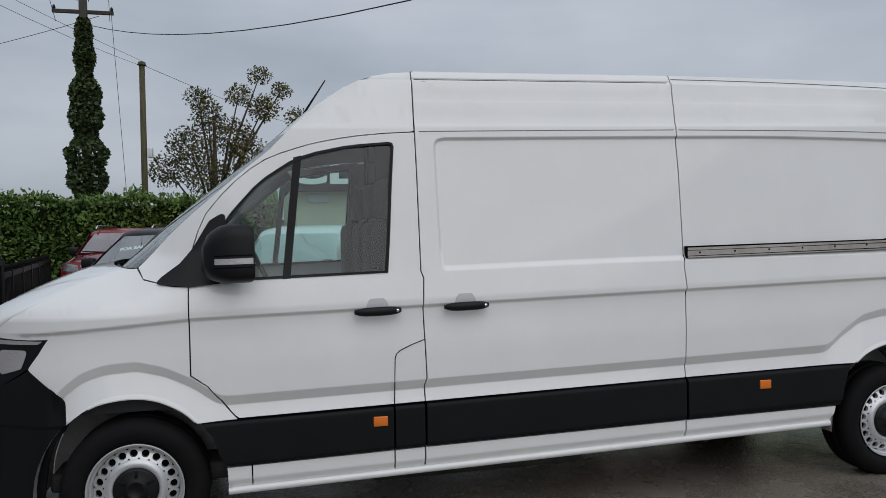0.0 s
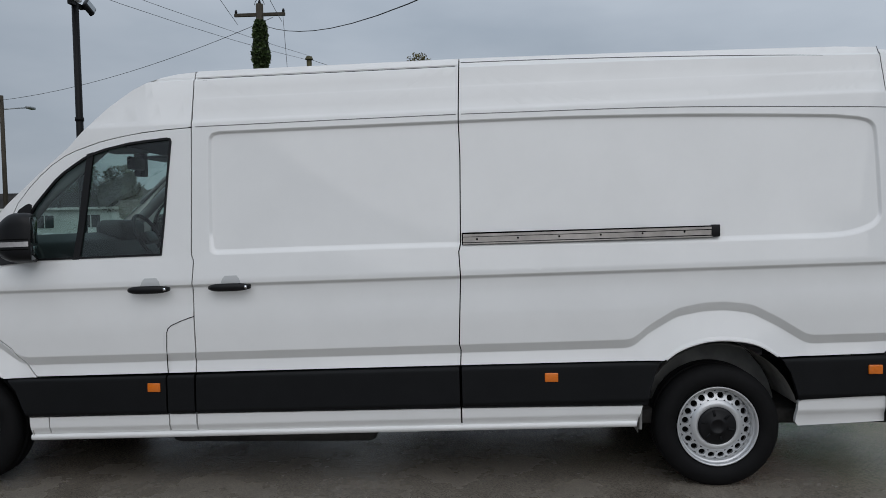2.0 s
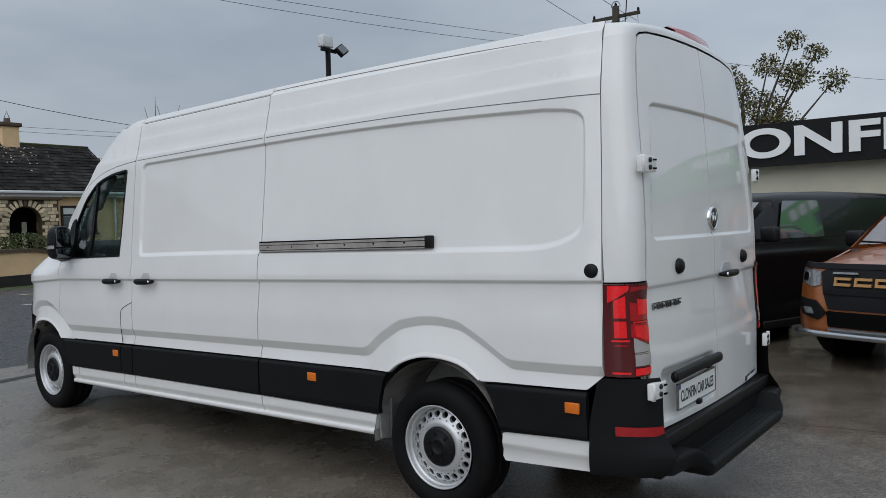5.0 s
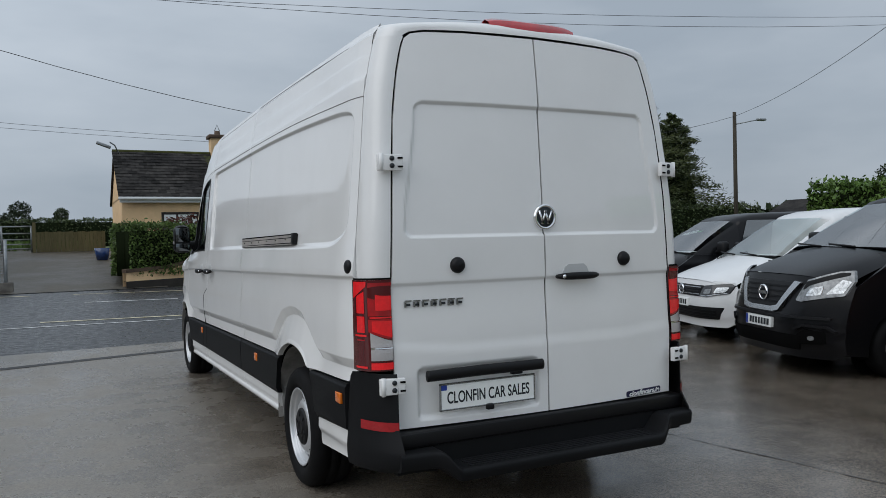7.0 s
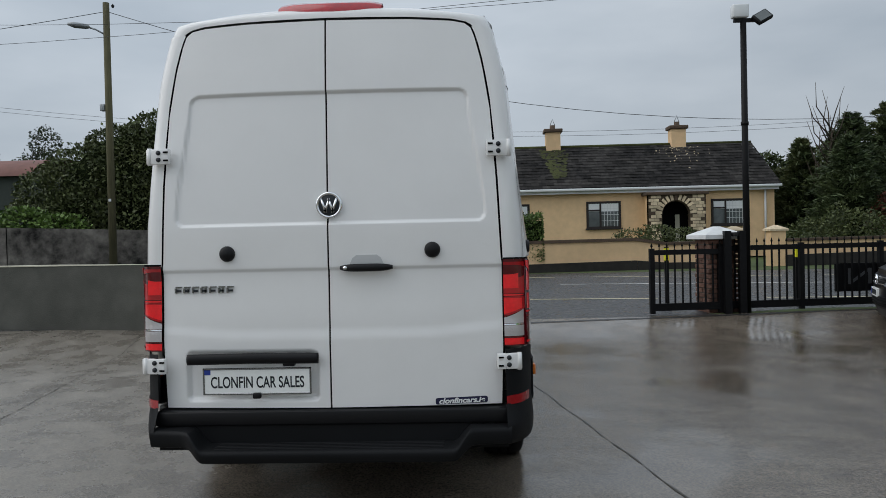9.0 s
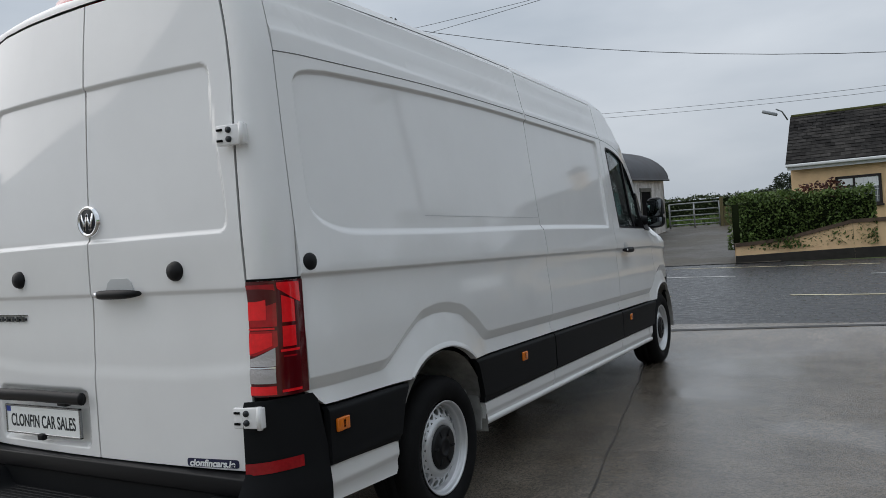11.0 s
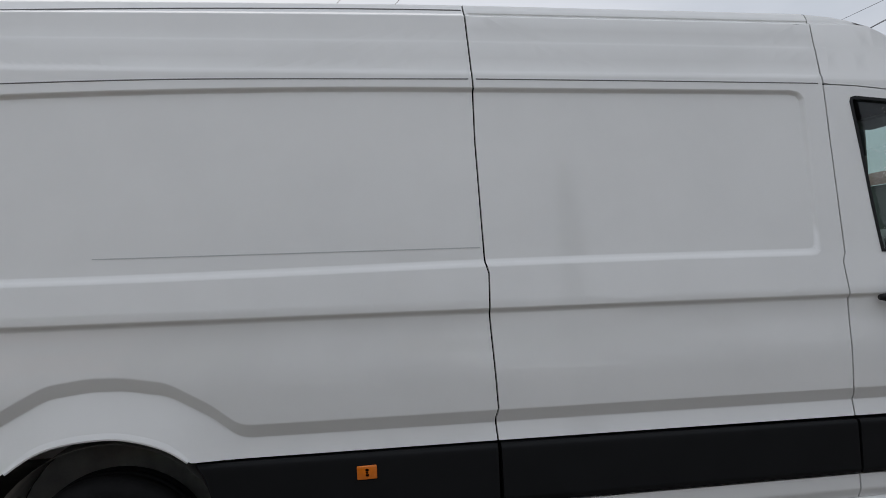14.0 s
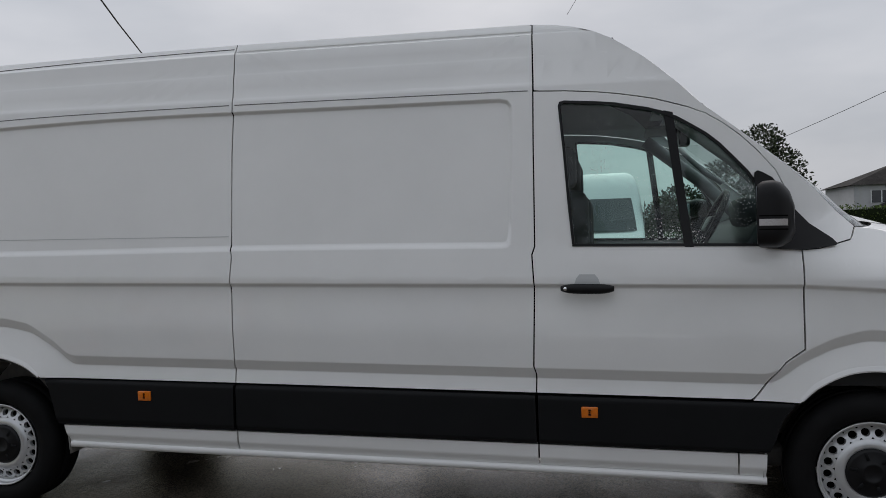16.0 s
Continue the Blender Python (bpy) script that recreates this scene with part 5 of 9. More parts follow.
part("rear_view_mirror", bbox(-0.16, 0.06, 3.76, 3.80, 1.95, 2.04, bevel=0.015), BLACK, VAN)
part("sensor_pod", bbox(0.04, 0.15, 3.78, 3.84, 1.91, 2.08, bevel=0.01), BLACK, VAN)


# wheels
def build_wheel():
    w = thing("wheel_master")
    ty = lathe([(0.225, -0.02), (0.235, 0.012), (0.262, 0.030), (0.295, 0.034), (0.325, 0.024), (0.345, 0.004), (0.352, -0.02), (0.353, -0.06), (0.348, -0.062), (0.348, -0.072), (0.353, -0.074), (0.353, -0.12), (0.348, -0.122), (0.348, -0.132),
                (0.353, -0.134), (0.352, -0.18), (0.335, -0.21), (0.28, -0.22), (0.225, -0.2)], 72)
    part("tyre", ty, TYRE, w, "black van tyre")
    rim = lathe([(0.226, 0.012), (0.231, 0.017), (0.228, 0.020), (0.222, 0.018), (0.218, 0.008), (0.2165, -0.006), (0.213, -0.010), (0.209, -0.010), (0.206, -0.018), (0.2025, -0.045), (0.198, -0.05), (0.198, -0.16)], 64)
    part("rim", rim, STEEL, w, "silver steel wheel rim")
    # dished disc with a ring of round holes
    n = 20
    dish = lambda r: float(np.interp(r, (0.0, 0.08, 0.1, 0.125, 0.14, 0.15, 0.185, 0.2), (-0.012, -0.012, -0.01, 0.0, -0.004, -0.012, -0.028, -0.04)))
    bm = bmesh.new()
    m = 16
    for k in range(n):
        a0, hr, rm = 2 * math.pi * (k + 0.5) / n, 0.0188, 0.175
        da = math.pi / n
        outer, inner, deep = [], [], []
        for i in range(m):
            b = 2 * math.pi * (i + 0.5) / m
            cx, cy = math.cos(b), math.sin(b)
            s = 1 / max(abs(cx), abs(cy))
            r, a = (rm + (0.202 - rm) * cx * s) if cx > 0 else (rm + (rm - 0.148) * cx * s), a0 + da * cy * s
            outer.append(bm.verts.new((dish(r), r * math.cos(a), r * math.sin(a))))
            r, a = rm + 0.9 * hr * cx, a0 + hr * cy / rm
            inner.append(bm.verts.new((dish(r), r * math.cos(a), r * math.sin(a))))
            deep.append(bm.verts.new((dish(r) - 0.02, r * math.cos(a), r * math.sin(a))))
        for i in range(m):
            j = (i + 1) % m
            bm.faces.new((outer[i], outer[j], inner[j], inner[i]))
            bm.faces.new((inner[i], inner[j], deep[j], deep[i]))
    bmesh.ops.remove_doubles(bm, verts=bm.verts, dist=0.0004)
    bmesh.ops.recalc_face_normals(bm, faces=bm.faces)
    disc = part("wheel_disc", bm, STEEL, w, "silver pierced steel disc", angle=40)
    part("disc_centre", lathe([(0.149, -0.0105), (0.142, -0.004), (0.128, 0.003), (0.115, 0.002), (0.104, -0.004)], 48), STEEL, disc)
    cap = part("hub_cap", lathe([(0.110, -0.006), (0.107, 0.008), (0.094, 0.014), (0.05, 0.011), (0.046, 0.017), (0.036, 0.018), (0.033, 0.014), (0.0, 0.013)], 40), BLACK, w, "black hub cap")
    for k in range(6):
        part("cap_notch", bbox(0.0115, 0.0165, -0.007, 0.007, 0.06, 0.097, bevel=0.002, seg=1), CLAD, cap).matrix_local = pose(0, 0, 0, 60 * k + 15, 0, 0)
    # black disc behind the holes, put in for the shade there
    part("brake_drum", lathe([(0.0, -0.05), (0.196, -0.052), (0.196, -0.12)], 32), DARK, w)
    return w


WHEEL = build_wheel()
WHEEL.name = "road_wheel"
WHEEL.parent = VAN
WHEEL.matrix_local = pose(-0.955, 0.0, 0.345, 0, 0, 180)
for sg, y in ((-1, 4.49), (1, 0.0), (1, 4.49)):
    c = copy_thing(WHEEL, pose(sg * 0.955, y, 0.345, 25 * y + 10 * sg, 0, 180 if sg < 0 else 0))
    c.parent = VAN

# ==== ground ====


def rise(x, y):
    """Height of the yard, which lifts gently to the road."""
    return 0.15 * smooth01((y - 0.10 * x - 4.6) / 1.7) - 0.05 * smooth01((x - 2.4) / 2.0) * smooth01((6.8 - y) / 1.6)


def wet_concrete():
    m = bpy.data.materials.new("wet_concrete")
    m.use_nodes = True
    t = m.node_tree
    b = t.nodes["Principled BSDF"]
    geo = t.nodes.new("ShaderNodeNewGeometry")
    def noise_node(scale, detail=5, rough=0.6):
        n = t.nodes.new("ShaderNodeTexNoise")
        n.inputs["Scale"].default_value, n.inputs["Detail"].default_value, n.inputs["Roughness"].default_value = scale, detail, rough
        t.links.new(geo.outputs["Position"], n.inputs["Vector"])
        return n
    big, mid, fine = noise_node(0.33, 4), noise_node(2.2, 6), noise_node(140, 4, 0.7)
    brush = t.nodes.new("ShaderNodeTexNoise")
    brush.inputs["Scale"].default_value, brush.inputs["Detail"].default_value = 1.0, 5
    mp = t.nodes.new("ShaderNodeMapping")
    mp.inputs["Scale"].default_value = (1.2, 26, 1)
    t.links.new(geo.outputs["Position"], mp.inputs[0])
    t.links.new(mp.outputs[0], brush.inputs["Vector"])
    def ramp(src, p0, c0, p1, c1):
        r = t.nodes.new("ShaderNodeValToRGB")
        r.color_ramp.elements[0].position, r.color_ramp.elements[0].color = p0, (*c0, 1)
        r.color_ramp.elements[1].position, r.color_ramp.elements[1].color = p1, (*c1, 1)
        t.links.new(src, r.inputs[0])
        return r
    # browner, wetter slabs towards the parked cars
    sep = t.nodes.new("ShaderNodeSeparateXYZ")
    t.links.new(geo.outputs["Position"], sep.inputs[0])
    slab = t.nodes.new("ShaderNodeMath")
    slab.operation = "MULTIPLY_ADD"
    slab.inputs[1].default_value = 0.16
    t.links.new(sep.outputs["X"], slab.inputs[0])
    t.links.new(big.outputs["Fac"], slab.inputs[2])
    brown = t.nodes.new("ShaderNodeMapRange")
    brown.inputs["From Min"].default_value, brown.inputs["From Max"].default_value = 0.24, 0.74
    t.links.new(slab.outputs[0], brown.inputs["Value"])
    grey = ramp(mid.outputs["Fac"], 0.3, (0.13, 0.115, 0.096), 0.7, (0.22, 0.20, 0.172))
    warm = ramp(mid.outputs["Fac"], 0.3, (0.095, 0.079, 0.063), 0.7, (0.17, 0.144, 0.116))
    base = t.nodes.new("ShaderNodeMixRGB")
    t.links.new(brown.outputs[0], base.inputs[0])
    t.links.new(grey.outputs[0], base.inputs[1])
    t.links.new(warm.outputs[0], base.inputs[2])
    stone = t.nodes.new("ShaderNodeTexVoronoi")
    stone.inputs["Scale"].default_value = 110.0
    t.links.new(geo.outputs["Position"], stone.inputs["Vector"])
    bw = t.nodes.new("ShaderNodeSeparateColor")
    t.links.new(stone.outputs["Color"], bw.inputs[0])
    grit = ramp(bw.outputs[0], 0.0, (0.35, 0.34, 0.33), 1.0, (1.75, 1.7, 1.6))
    mul = t.nodes.new("ShaderNodeMixRGB")
    mul.blend_type = "MULTIPLY"
    mul.inputs[0].default_value = 0.5
    t.links.new(base.outputs[0], mul.inputs[1])
    t.links.new(grit.outputs[0], mul.inputs[2])
    t.links.new(mul.outputs[0], b.inputs["Base Color"])
    b.inputs["Specular IOR Level"].default_value = 0.6
    wet = t.nodes.new("ShaderNodeMapRange")
    wet.inputs["From Min"].default_value, wet.inputs["From Max"].default_value = 0.36, 0.64
    wet.inputs["To Min"].default_value, wet.inputs["To Max"].default_value = 0.14, 0.46
    t.links.new(mid.outputs["Fac"], wet.inputs["Value"])
    dry = t.nodes.new("ShaderNodeMath")
    dry.operation = "MULTIPLY_ADD"
    dry.inputs[1].default_value = -0.32
    t.links.new(brown.outputs[0], dry.inputs[0])
    t.links.new(wet.outputs[0], dry.inputs[2])
    low = t.nodes.new("ShaderNodeMath")
    low.operation = "MAXIMUM"
    low.inputs[1].default_value = 0.035
    t.links.new(dry.outputs[0], low.inputs[0])
    pool = noise_node(0.75, 3, 0.5)
    filled = t.nodes.new("ShaderNodeMath")
    filled.operation = "MULTIPLY_ADD"
    filled.inputs[1].default_value = 0.16
    t.links.new(brown.outputs[0], filled.inputs[0])
    t.links.new(pool.outputs["Fac"], filled.inputs[2])
    puddle = t.nodes.new("ShaderNodeMapRange")
    puddle.inputs["From Min"].default_value, puddle.inputs["From Max"].default_value = 0.65, 0.76
    t.links.new(filled.outputs[0], puddle.inputs["Value"])
    shine = t.nodes.new("ShaderNodeMapRange")
    shine.inputs["To Min"].default_value, shine.inputs["To Max"].default_value = 1.0, 0.4
    t.links.new(puddle.outputs[0], shine.inputs["Value"])
    even = t.nodes.new("ShaderNodeMath")
    even.operation = "MULTIPLY"
    t.links.new(low.outputs[0], even.inputs[0])
    t.links.new(shine.outputs[0], even.inputs[1])
    t.links.new(even.outputs[0], b.inputs["Roughness"])
    # tamped ridges, brush marks and proud stones
    ridge = t.nodes.new("ShaderNodeTexNoise")
    ridge.inputs["Scale"].default_value, ridge.inputs["Detail"].default_value = 1.0, 3
    mp2 = t.nodes.new("ShaderNodeMapping")
    mp2.inputs["Scale"].default_value = (0.35, 5.0, 1)
    mp2.inputs["Rotation"].default_value = (0, 0, radians(-8))
    t.links.new(geo.outputs["Position"], mp2.inputs[0])
    t.links.new(mp2.outputs[0], ridge.inputs["Vector"])
    def mad(src, k, other):
        n = t.nodes.new("ShaderNodeMath")
        n.operation = "MULTIPLY_ADD"
        n.inputs[1].default_value = k
        t.links.new(src, n.inputs[0])
        t.links.new(other, n.inputs[2])
        return n.outputs[0]
    hgt = mad(brush.outputs["Fac"], 0.5, fine.outputs["Fac"])
    hgt = mad(stone.outputs["Distance"], -0.9, hgt)
    hgt = mad(ridge.outputs["Fac"], 2.6, hgt)
    bp = t.nodes.new("ShaderNodeBump")
    bp.inputs["Distance"].default_value = 0.005
    calm = t.nodes.new("ShaderNodeMapRange")
    calm.inputs["To Min"].default_value, calm.inputs["To Max"].default_value = 0.26, 0.09
    t.links.new(puddle.outputs[0], calm.inputs["Value"])
    t.links.new(calm.outputs[0], bp.inputs["Strength"])
    t.links.new(hgt, bp.inputs["Height"])
    t.links.new(bp.outputs[0], b.inputs["Normal"])
    return m


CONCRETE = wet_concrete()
ASPHALT = material("wet_asphalt", (0.030, 0.031, 0.034), 0.36, vary=0.4, scale=60, bump=0.3, bscale=160, rvary=0.12)
DRIVE = material("worn_tarmac", (0.078, 0.068, 0.052), 0.55, vary=0.4, scale=5, bump=0.4, bscale=120, rvary=0.1)
GRASS_SOIL = material("rough_grass_ground", (0.06, 0.085, 0.025), 0.9, vary=0.4, scale=0.6, bump=0.6, bscale=20)
PAINTW = material("worn_white_road_paint", (0.72, 0.72, 0.70), 0.45, vary=0.25, scale=14)
PAINTY = material("worn_yellow_road_paint", (0.72, 0.64, 0.42), 0.45, vary=0.25, scale=14)
GROOVE = material("dark_joint", (0.018, 0.017, 0.016), 0.5)
JOINT = material("worn_joint_filler", (0.05, 0.044, 0.036), 0.5, vary=0.4, scale=9)

gx = sorted(set(frange(-12, 12, 0.5) + [-3000, -800, -250, -90, -45, -25, 25, 45, 90, 250, 800, 3000]))
gy = sorted(set(frange(4, 7.5, 0.25) + frange(-12, 22, 1.0) + [-3000, -800, -250, -90, -45, -25, 30, 40, 60, 100, 250, 800, 3000]))
part("ground", loft([[(x, y, rise(x, y) - 0.012) for x in gx] for y in gy]), GRASS_SOIL, None, "", kind="structure").name = "ground"
bpy.data.objects["ground"]["label"] = "rough grassy land to the horizon"


def on_ground(pts_fn, us, vs, mat, name, lift, label, kind="structure"):
    ob = part(name, loft([[(*pts_fn(u, v), rise(*pts_fn(u, v)) + lift) for u in us] for v in vs]), mat, None, label, kind=kind)
    return ob


def edge_y(x):
    """The slot drain that bounds the yard."""
    return 5.78 + 0.16 * x


ROAD_LINES = {"near": (6.22, 0.05), "edge": (9.95, -0.13), "thin": (9.3, -0.07), "centre": (14.5, -0.18), "far_edge": (17.8, -0.2), "far": (19.9, -0.08)}


def road_y(x, key="near"):
    a, b = ROAD_LINES[key]
    return a + b * x


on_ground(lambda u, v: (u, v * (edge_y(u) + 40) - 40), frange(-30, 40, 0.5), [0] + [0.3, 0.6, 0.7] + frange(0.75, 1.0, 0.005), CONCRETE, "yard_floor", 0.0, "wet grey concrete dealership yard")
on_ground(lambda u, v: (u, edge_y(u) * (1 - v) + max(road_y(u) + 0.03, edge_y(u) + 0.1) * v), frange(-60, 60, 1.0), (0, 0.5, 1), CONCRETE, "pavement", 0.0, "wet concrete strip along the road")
on_ground(lambda u, v: (u, edge_y(u) - 0.03 + 0.085 * v), frange(-3.4, 9.6, 1.0), (0, 1), GROOVE, "slot_drain", 0.003, "dark slot drain across the gateway")


on_ground(lambda u, v: (u, road_y(u) * (1 - v) + road_y(u, "far") * v), frange(-90, 90, 3.0), frange(0, 1, 0.1), ASPHALT, "road", -0.003, "wet dark asphalt main road")
for key, dash, mat, wid, mark in (("edge", (2.4, 1.0, 0.9), PAINTY, 0.10, "yellow edge line"), ("thin", None, PAINTW, 0.06, "thin white line"), ("centre", (2.0, 2.2, 0.4), PAINTW, 0.11, "white dashed centre line"), ("far_edge", (5.0, 1.0, 0.0), PAINTY, 0.11, "yellow far edge line")):
    bm = bmesh.new()
    u = -80.0
    while u < (80 if dash else 0):
        l = dash[0] + (2.6 if key == "centre" and u > 2.5 else 0) if dash else 10.0
        vs = [bm.verts.new((x, road_y(x, key) + o, rise(x, road_y(x, key)) + 0.004)) for x, o in ((u, 0), (u + l, 0), (u + l, wid), (u, wid))]
        bm.faces.new(vs)
        u += sum(dash) if dash else 10.0
    tagged(part("road_line", bm, mat, None, "worn " + mark + " on wet asphalt"), category="road marking", kind="structure")
# joints in the concrete
for (x0, y0), (x1, y1), w in (((1.78, -0.9), (0.63, 5.4), 0.02), ((1.78, -0.9), (2.9, -7.0), 0.02), ((-3.24, 1.7), (-3.96, 5.6), 0.016), ((-3.24, 1.7), (-2.3, -3.4), 0.016), ((4.6, 6.4), (5.95, 3.0), 0.014)):
    n = 70
    e = Vector((y0 - y1, x1 - x0, 0)).normalized()
    rows = []
    for i in range(n + 1):
        x, y = x0 + (x1 - x0) * i / n, y0 + (y1 - y0) * i / n
        d = e * w * (0.24 + 0.13 * math.sin(i * 1.9) + 0.1 * math.sin(i * 0.77 + 1))
        x, y = x + e.x * 0.006 * math.sin(i * 0.61), y + e.y * 0.006 * math.sin(i * 0.61)
        rows.append([(x - d.x, y - d.y, rise(x, y) + 0.003), (x + d.x, y + d.y, rise(x, y) + 0.003)])
    tagged(part("concrete_joint", loft(rows), JOINT, None, "dark joint in the concrete yard"), category="joint", kind="structure")

# ==== parked vehicles: nose at x = 0, body along +x ====
PAINTS = {
    "black": material("wet_black_paint", (0.005, 0.005, 0.006), 0.3, coat=0.18, vary=0.1, scale=30, bump=0.03, bscale=120, spec=0.2),
    "white": material("white_car_paint", (0.74, 0.75, 0.75), 0.3, coat=0.4, vary=0.03, scale=6),
    "red": material("dark_red_paint", (0.22, 0.012, 0.016), 0.22, metal=0.2, coat=0.7, vary=0.1, scale=20),
    "orange": material("copper_orange_paint", (0.42, 0.13, 0.035), 0.28, metal=0.35, coat=0.6, vary=0.1, scale=20),
}
LAMPC = material("clear_lamp_cover", (0.24, 0.25, 0.255), 0.15, metal=0.3, coat=0.8, vary=0.5, scale=30)
SMOKED = material("smoked_lamp_lens", (0.03, 0.031, 0.033), 0.1, coat=0.8, vary=0.4, scale=30)
LAMPR = material("shaded_lamp_reflector", (0.55, 0.57, 0.58), 0.2, metal=0.85, vary=0.5, scale=28)
GOLD = material("copper_letters", (0.5, 0.27, 0.1), 0.4, metal=0.3)
SILVER = material("silver_trim", (0.48, 0.49, 0.5), 0.25, metal=0.9)
PAPER = material("white_paper", (0.75, 0.78, 0.76), 0.7)
GREENINK = material("green_sticker", (0.05, 0.45, 0.08), 0.5)


def vehicle(name, m, label, category, paint, L, W, hood, belt, screen, roof, nose_lean, wheels, radius, tail=0.0, doors=(), bumper=None, front=None, z0=0.22, bar=0.0, alloy=True, group="vehicles parked in the yard"):
    """hood: height at the nose and at the screen; screen: x at its foot and its top; roof: height and x at its rear."""
    car = thing(name, (0, 0, 0), label, category, group)
    if "banner" in label:
        car["banner"] = 1
    hw = W / 2
    pm = PAINTS[paint]
    zh0, zh1 = hood

    def nose_x(y, z):
        s = min(1.0, abs(y) / hw)
        x = 0.34 * s ** 4.2 + nose_lean * max(0.0, z - 0.55) ** 1.4
        return x + 0.05 * smooth01((0.42 - z) / 0.2)

    # front face
    lo = z0
    poly = [(-hw * 0.985, lo + 0.06), (-hw * 0.9, lo), (hw * 0.9, lo), (hw * 0.985, lo + 0.06), (hw, 0.5), (hw, zh0 - 0.12), (hw * 0.95, zh0 - 0.02), (hw * 0.75, zh0), (-hw * 0.75, zh0), (-hw * 0.95, zh0 - 0.02), (-hw, zh0 - 0.12), (-hw, 0.5)]
    skin("front_end", flat_mesh(poly, (), [hw * k / 8 for k in range(-7, 8)], frange(lo + 0.1, zh0 - 0.05, 0.1)), lambda y, z: (nose_x(y, z), y, z), pm, car, "", 0.02, (1, 0, 0), (-1, 0, 0))
    if bumper is not None:
        bp2 = [(-hw * 0.985, lo + 0.06), (-hw * 0.9, lo), (hw * 0.9, lo), (hw * 0.985, lo + 0.06), (hw, 0.45), (hw, 0.60), (hw * 0.6, 0.66), (-hw * 0.6, 0.66), (-hw, 0.60), (-hw, 0.45)]
        skin("front_bumper", flat_mesh(bp2, (), [hw * k / 8 for k in range(-7, 8)], frange(lo + 0.1, 0.6, 0.1)), lambda y, z: (nose_x(y, z) - 0.012, y, z), bumper, car, "", 0.02, (1, 0, 0), (-1, 0, 0))
    # flanks with arches
    x0 = nose_x(hw, 0.6)
    top_line = [(nose_x(hw, zh0 - 0.12), zh0 - 0.12), (screen[0] + 0.1, belt - 0.02), (L * 0.6, belt), (L - 0.05, belt + 0.02)]
    for sg in (-1, 1):
        low = [(L - 0.03, 0.35)]
        for wx in reversed(wheels):
            r = radius * 1.16
            low += [(wx + r, lo + 0.03)] + [(wx + r * math.cos(a), radius + r * math.sin(a)) for a in [math.radians(5 + 17 * i) for i in range(11)]] + [(wx - r, lo + 0.03)]
        low += [(x0, lo + 0.05), (x0, 0.5)]
        def flank(x, z, sg=sg):
            k = 1 - 0.05 * max(0.0, (x - L + 0.8) / 0.8) ** 2 - 0.03 * max(0.0, (0.5 - z)) / 0.3
            y = hw * k - 0.035 * smooth01((z - belt + 0.22) / 0.25) + 0.014 * math.exp(-((z - belt + 0.16) / 0.05) ** 2)
            return (x, sg * y, z)
        skin("body_side", flat_mesh(top_line + low, (), frange(0.6, L - 0.3, 0.3), [0.4, 0.5, 0.6, 0.7, 0.8] + [belt - 0.24, belt - 0.2, belt - 0.16, belt - 0.12, belt - 0.07]), flank, pm, car, "", 0.03, (0, -sg, 0), (0, sg, 0))
        for wx in wheels:
            part("arch_liner", loft([[(wx + radius * 1.15 * math.cos(a), sg * yy, radius + radius * 1.15 * math.sin(a)) for a in [math.radians(-20 + 11 * i) for i in range(21)]] for yy in (hw - 0.32, hw - 0.03)]), DARK, car)
            part("arch_back", lathe([(0, 0), (radius * 1.2, 0)], 24, "y"), DARK, car).matrix_local = Matrix.Translation((wx, sg * (hw - 0.32), radius))
            wh = part("road_wheel", lathe([(radius * 0.66, 0.0), (radius * 0.72, 0.012), (radius * 0.9, 0.012), (radius, -0.03), (radius, -0.2)], 40, "y"), TYRE, car, "black tyre on spoked wheel")
            wh.matrix_local = Matrix.Translation((wx, sg * (hw - 0.015), radius)) @ Matrix.Diagonal((1, sg, 1, 1))
            part("wheel_rim", lathe([(radius * 0.67, 0.004), (radius * 0.64, -0.02), (radius * 0.60, -0.09), (0, -0.09)], 32, "y"), STEEL if not alloy else DARK, wh)
            if alloy:
                for k in range(7):
                    part("spoke", bbox(-0.034, 0.034, -0.035, 0.0, 0.03, radius * 0.65, bevel=0.006, seg=1), SILVER, wh).matrix_local = pose(0, 0, 0, 0, 360 / 7 * k + 10, 0)
                part("rim_ring", lathe([(radius * 0.66, 0.004), (radius * 0.63, 0.006), (radius * 0.58, -0.012), (radius * 0.56, -0.04)], 36, "y"), SILVER, wh)
                part("hub", lathe([(0.055, -0.02), (0.05, 0.004), (0, 0.006)], 20, "y"), SILVER, wh)
    # bonnet
    rows = []
    for i in range(9):
        s = i / 8
        row = []
        for k in range(17):
            u = -1 + k / 8
            y = u * hw * (0.95 - 0.0 * s)
            xa = nose_x(y, zh0 - 0.02 - 0.10 * abs(u) ** 6)
            z = zh0 + (zh1 - zh0) * s ** 0.8 + 0.03 * (1 - u * u) * (0.3 + s) - (0.02 + 0.08 * (1 - 0.5 * s)) * abs(u) ** 6
            row.append((xa + (screen[0] + 0.12 * u * u - xa) * s, y, z))
        rows.append(row)
    part("bonnet", loft(rows), pm, car)
    # cabin
    xr = roof[1]
    hb, ht = hw - 0.045, hw - 0.20
    sections = []
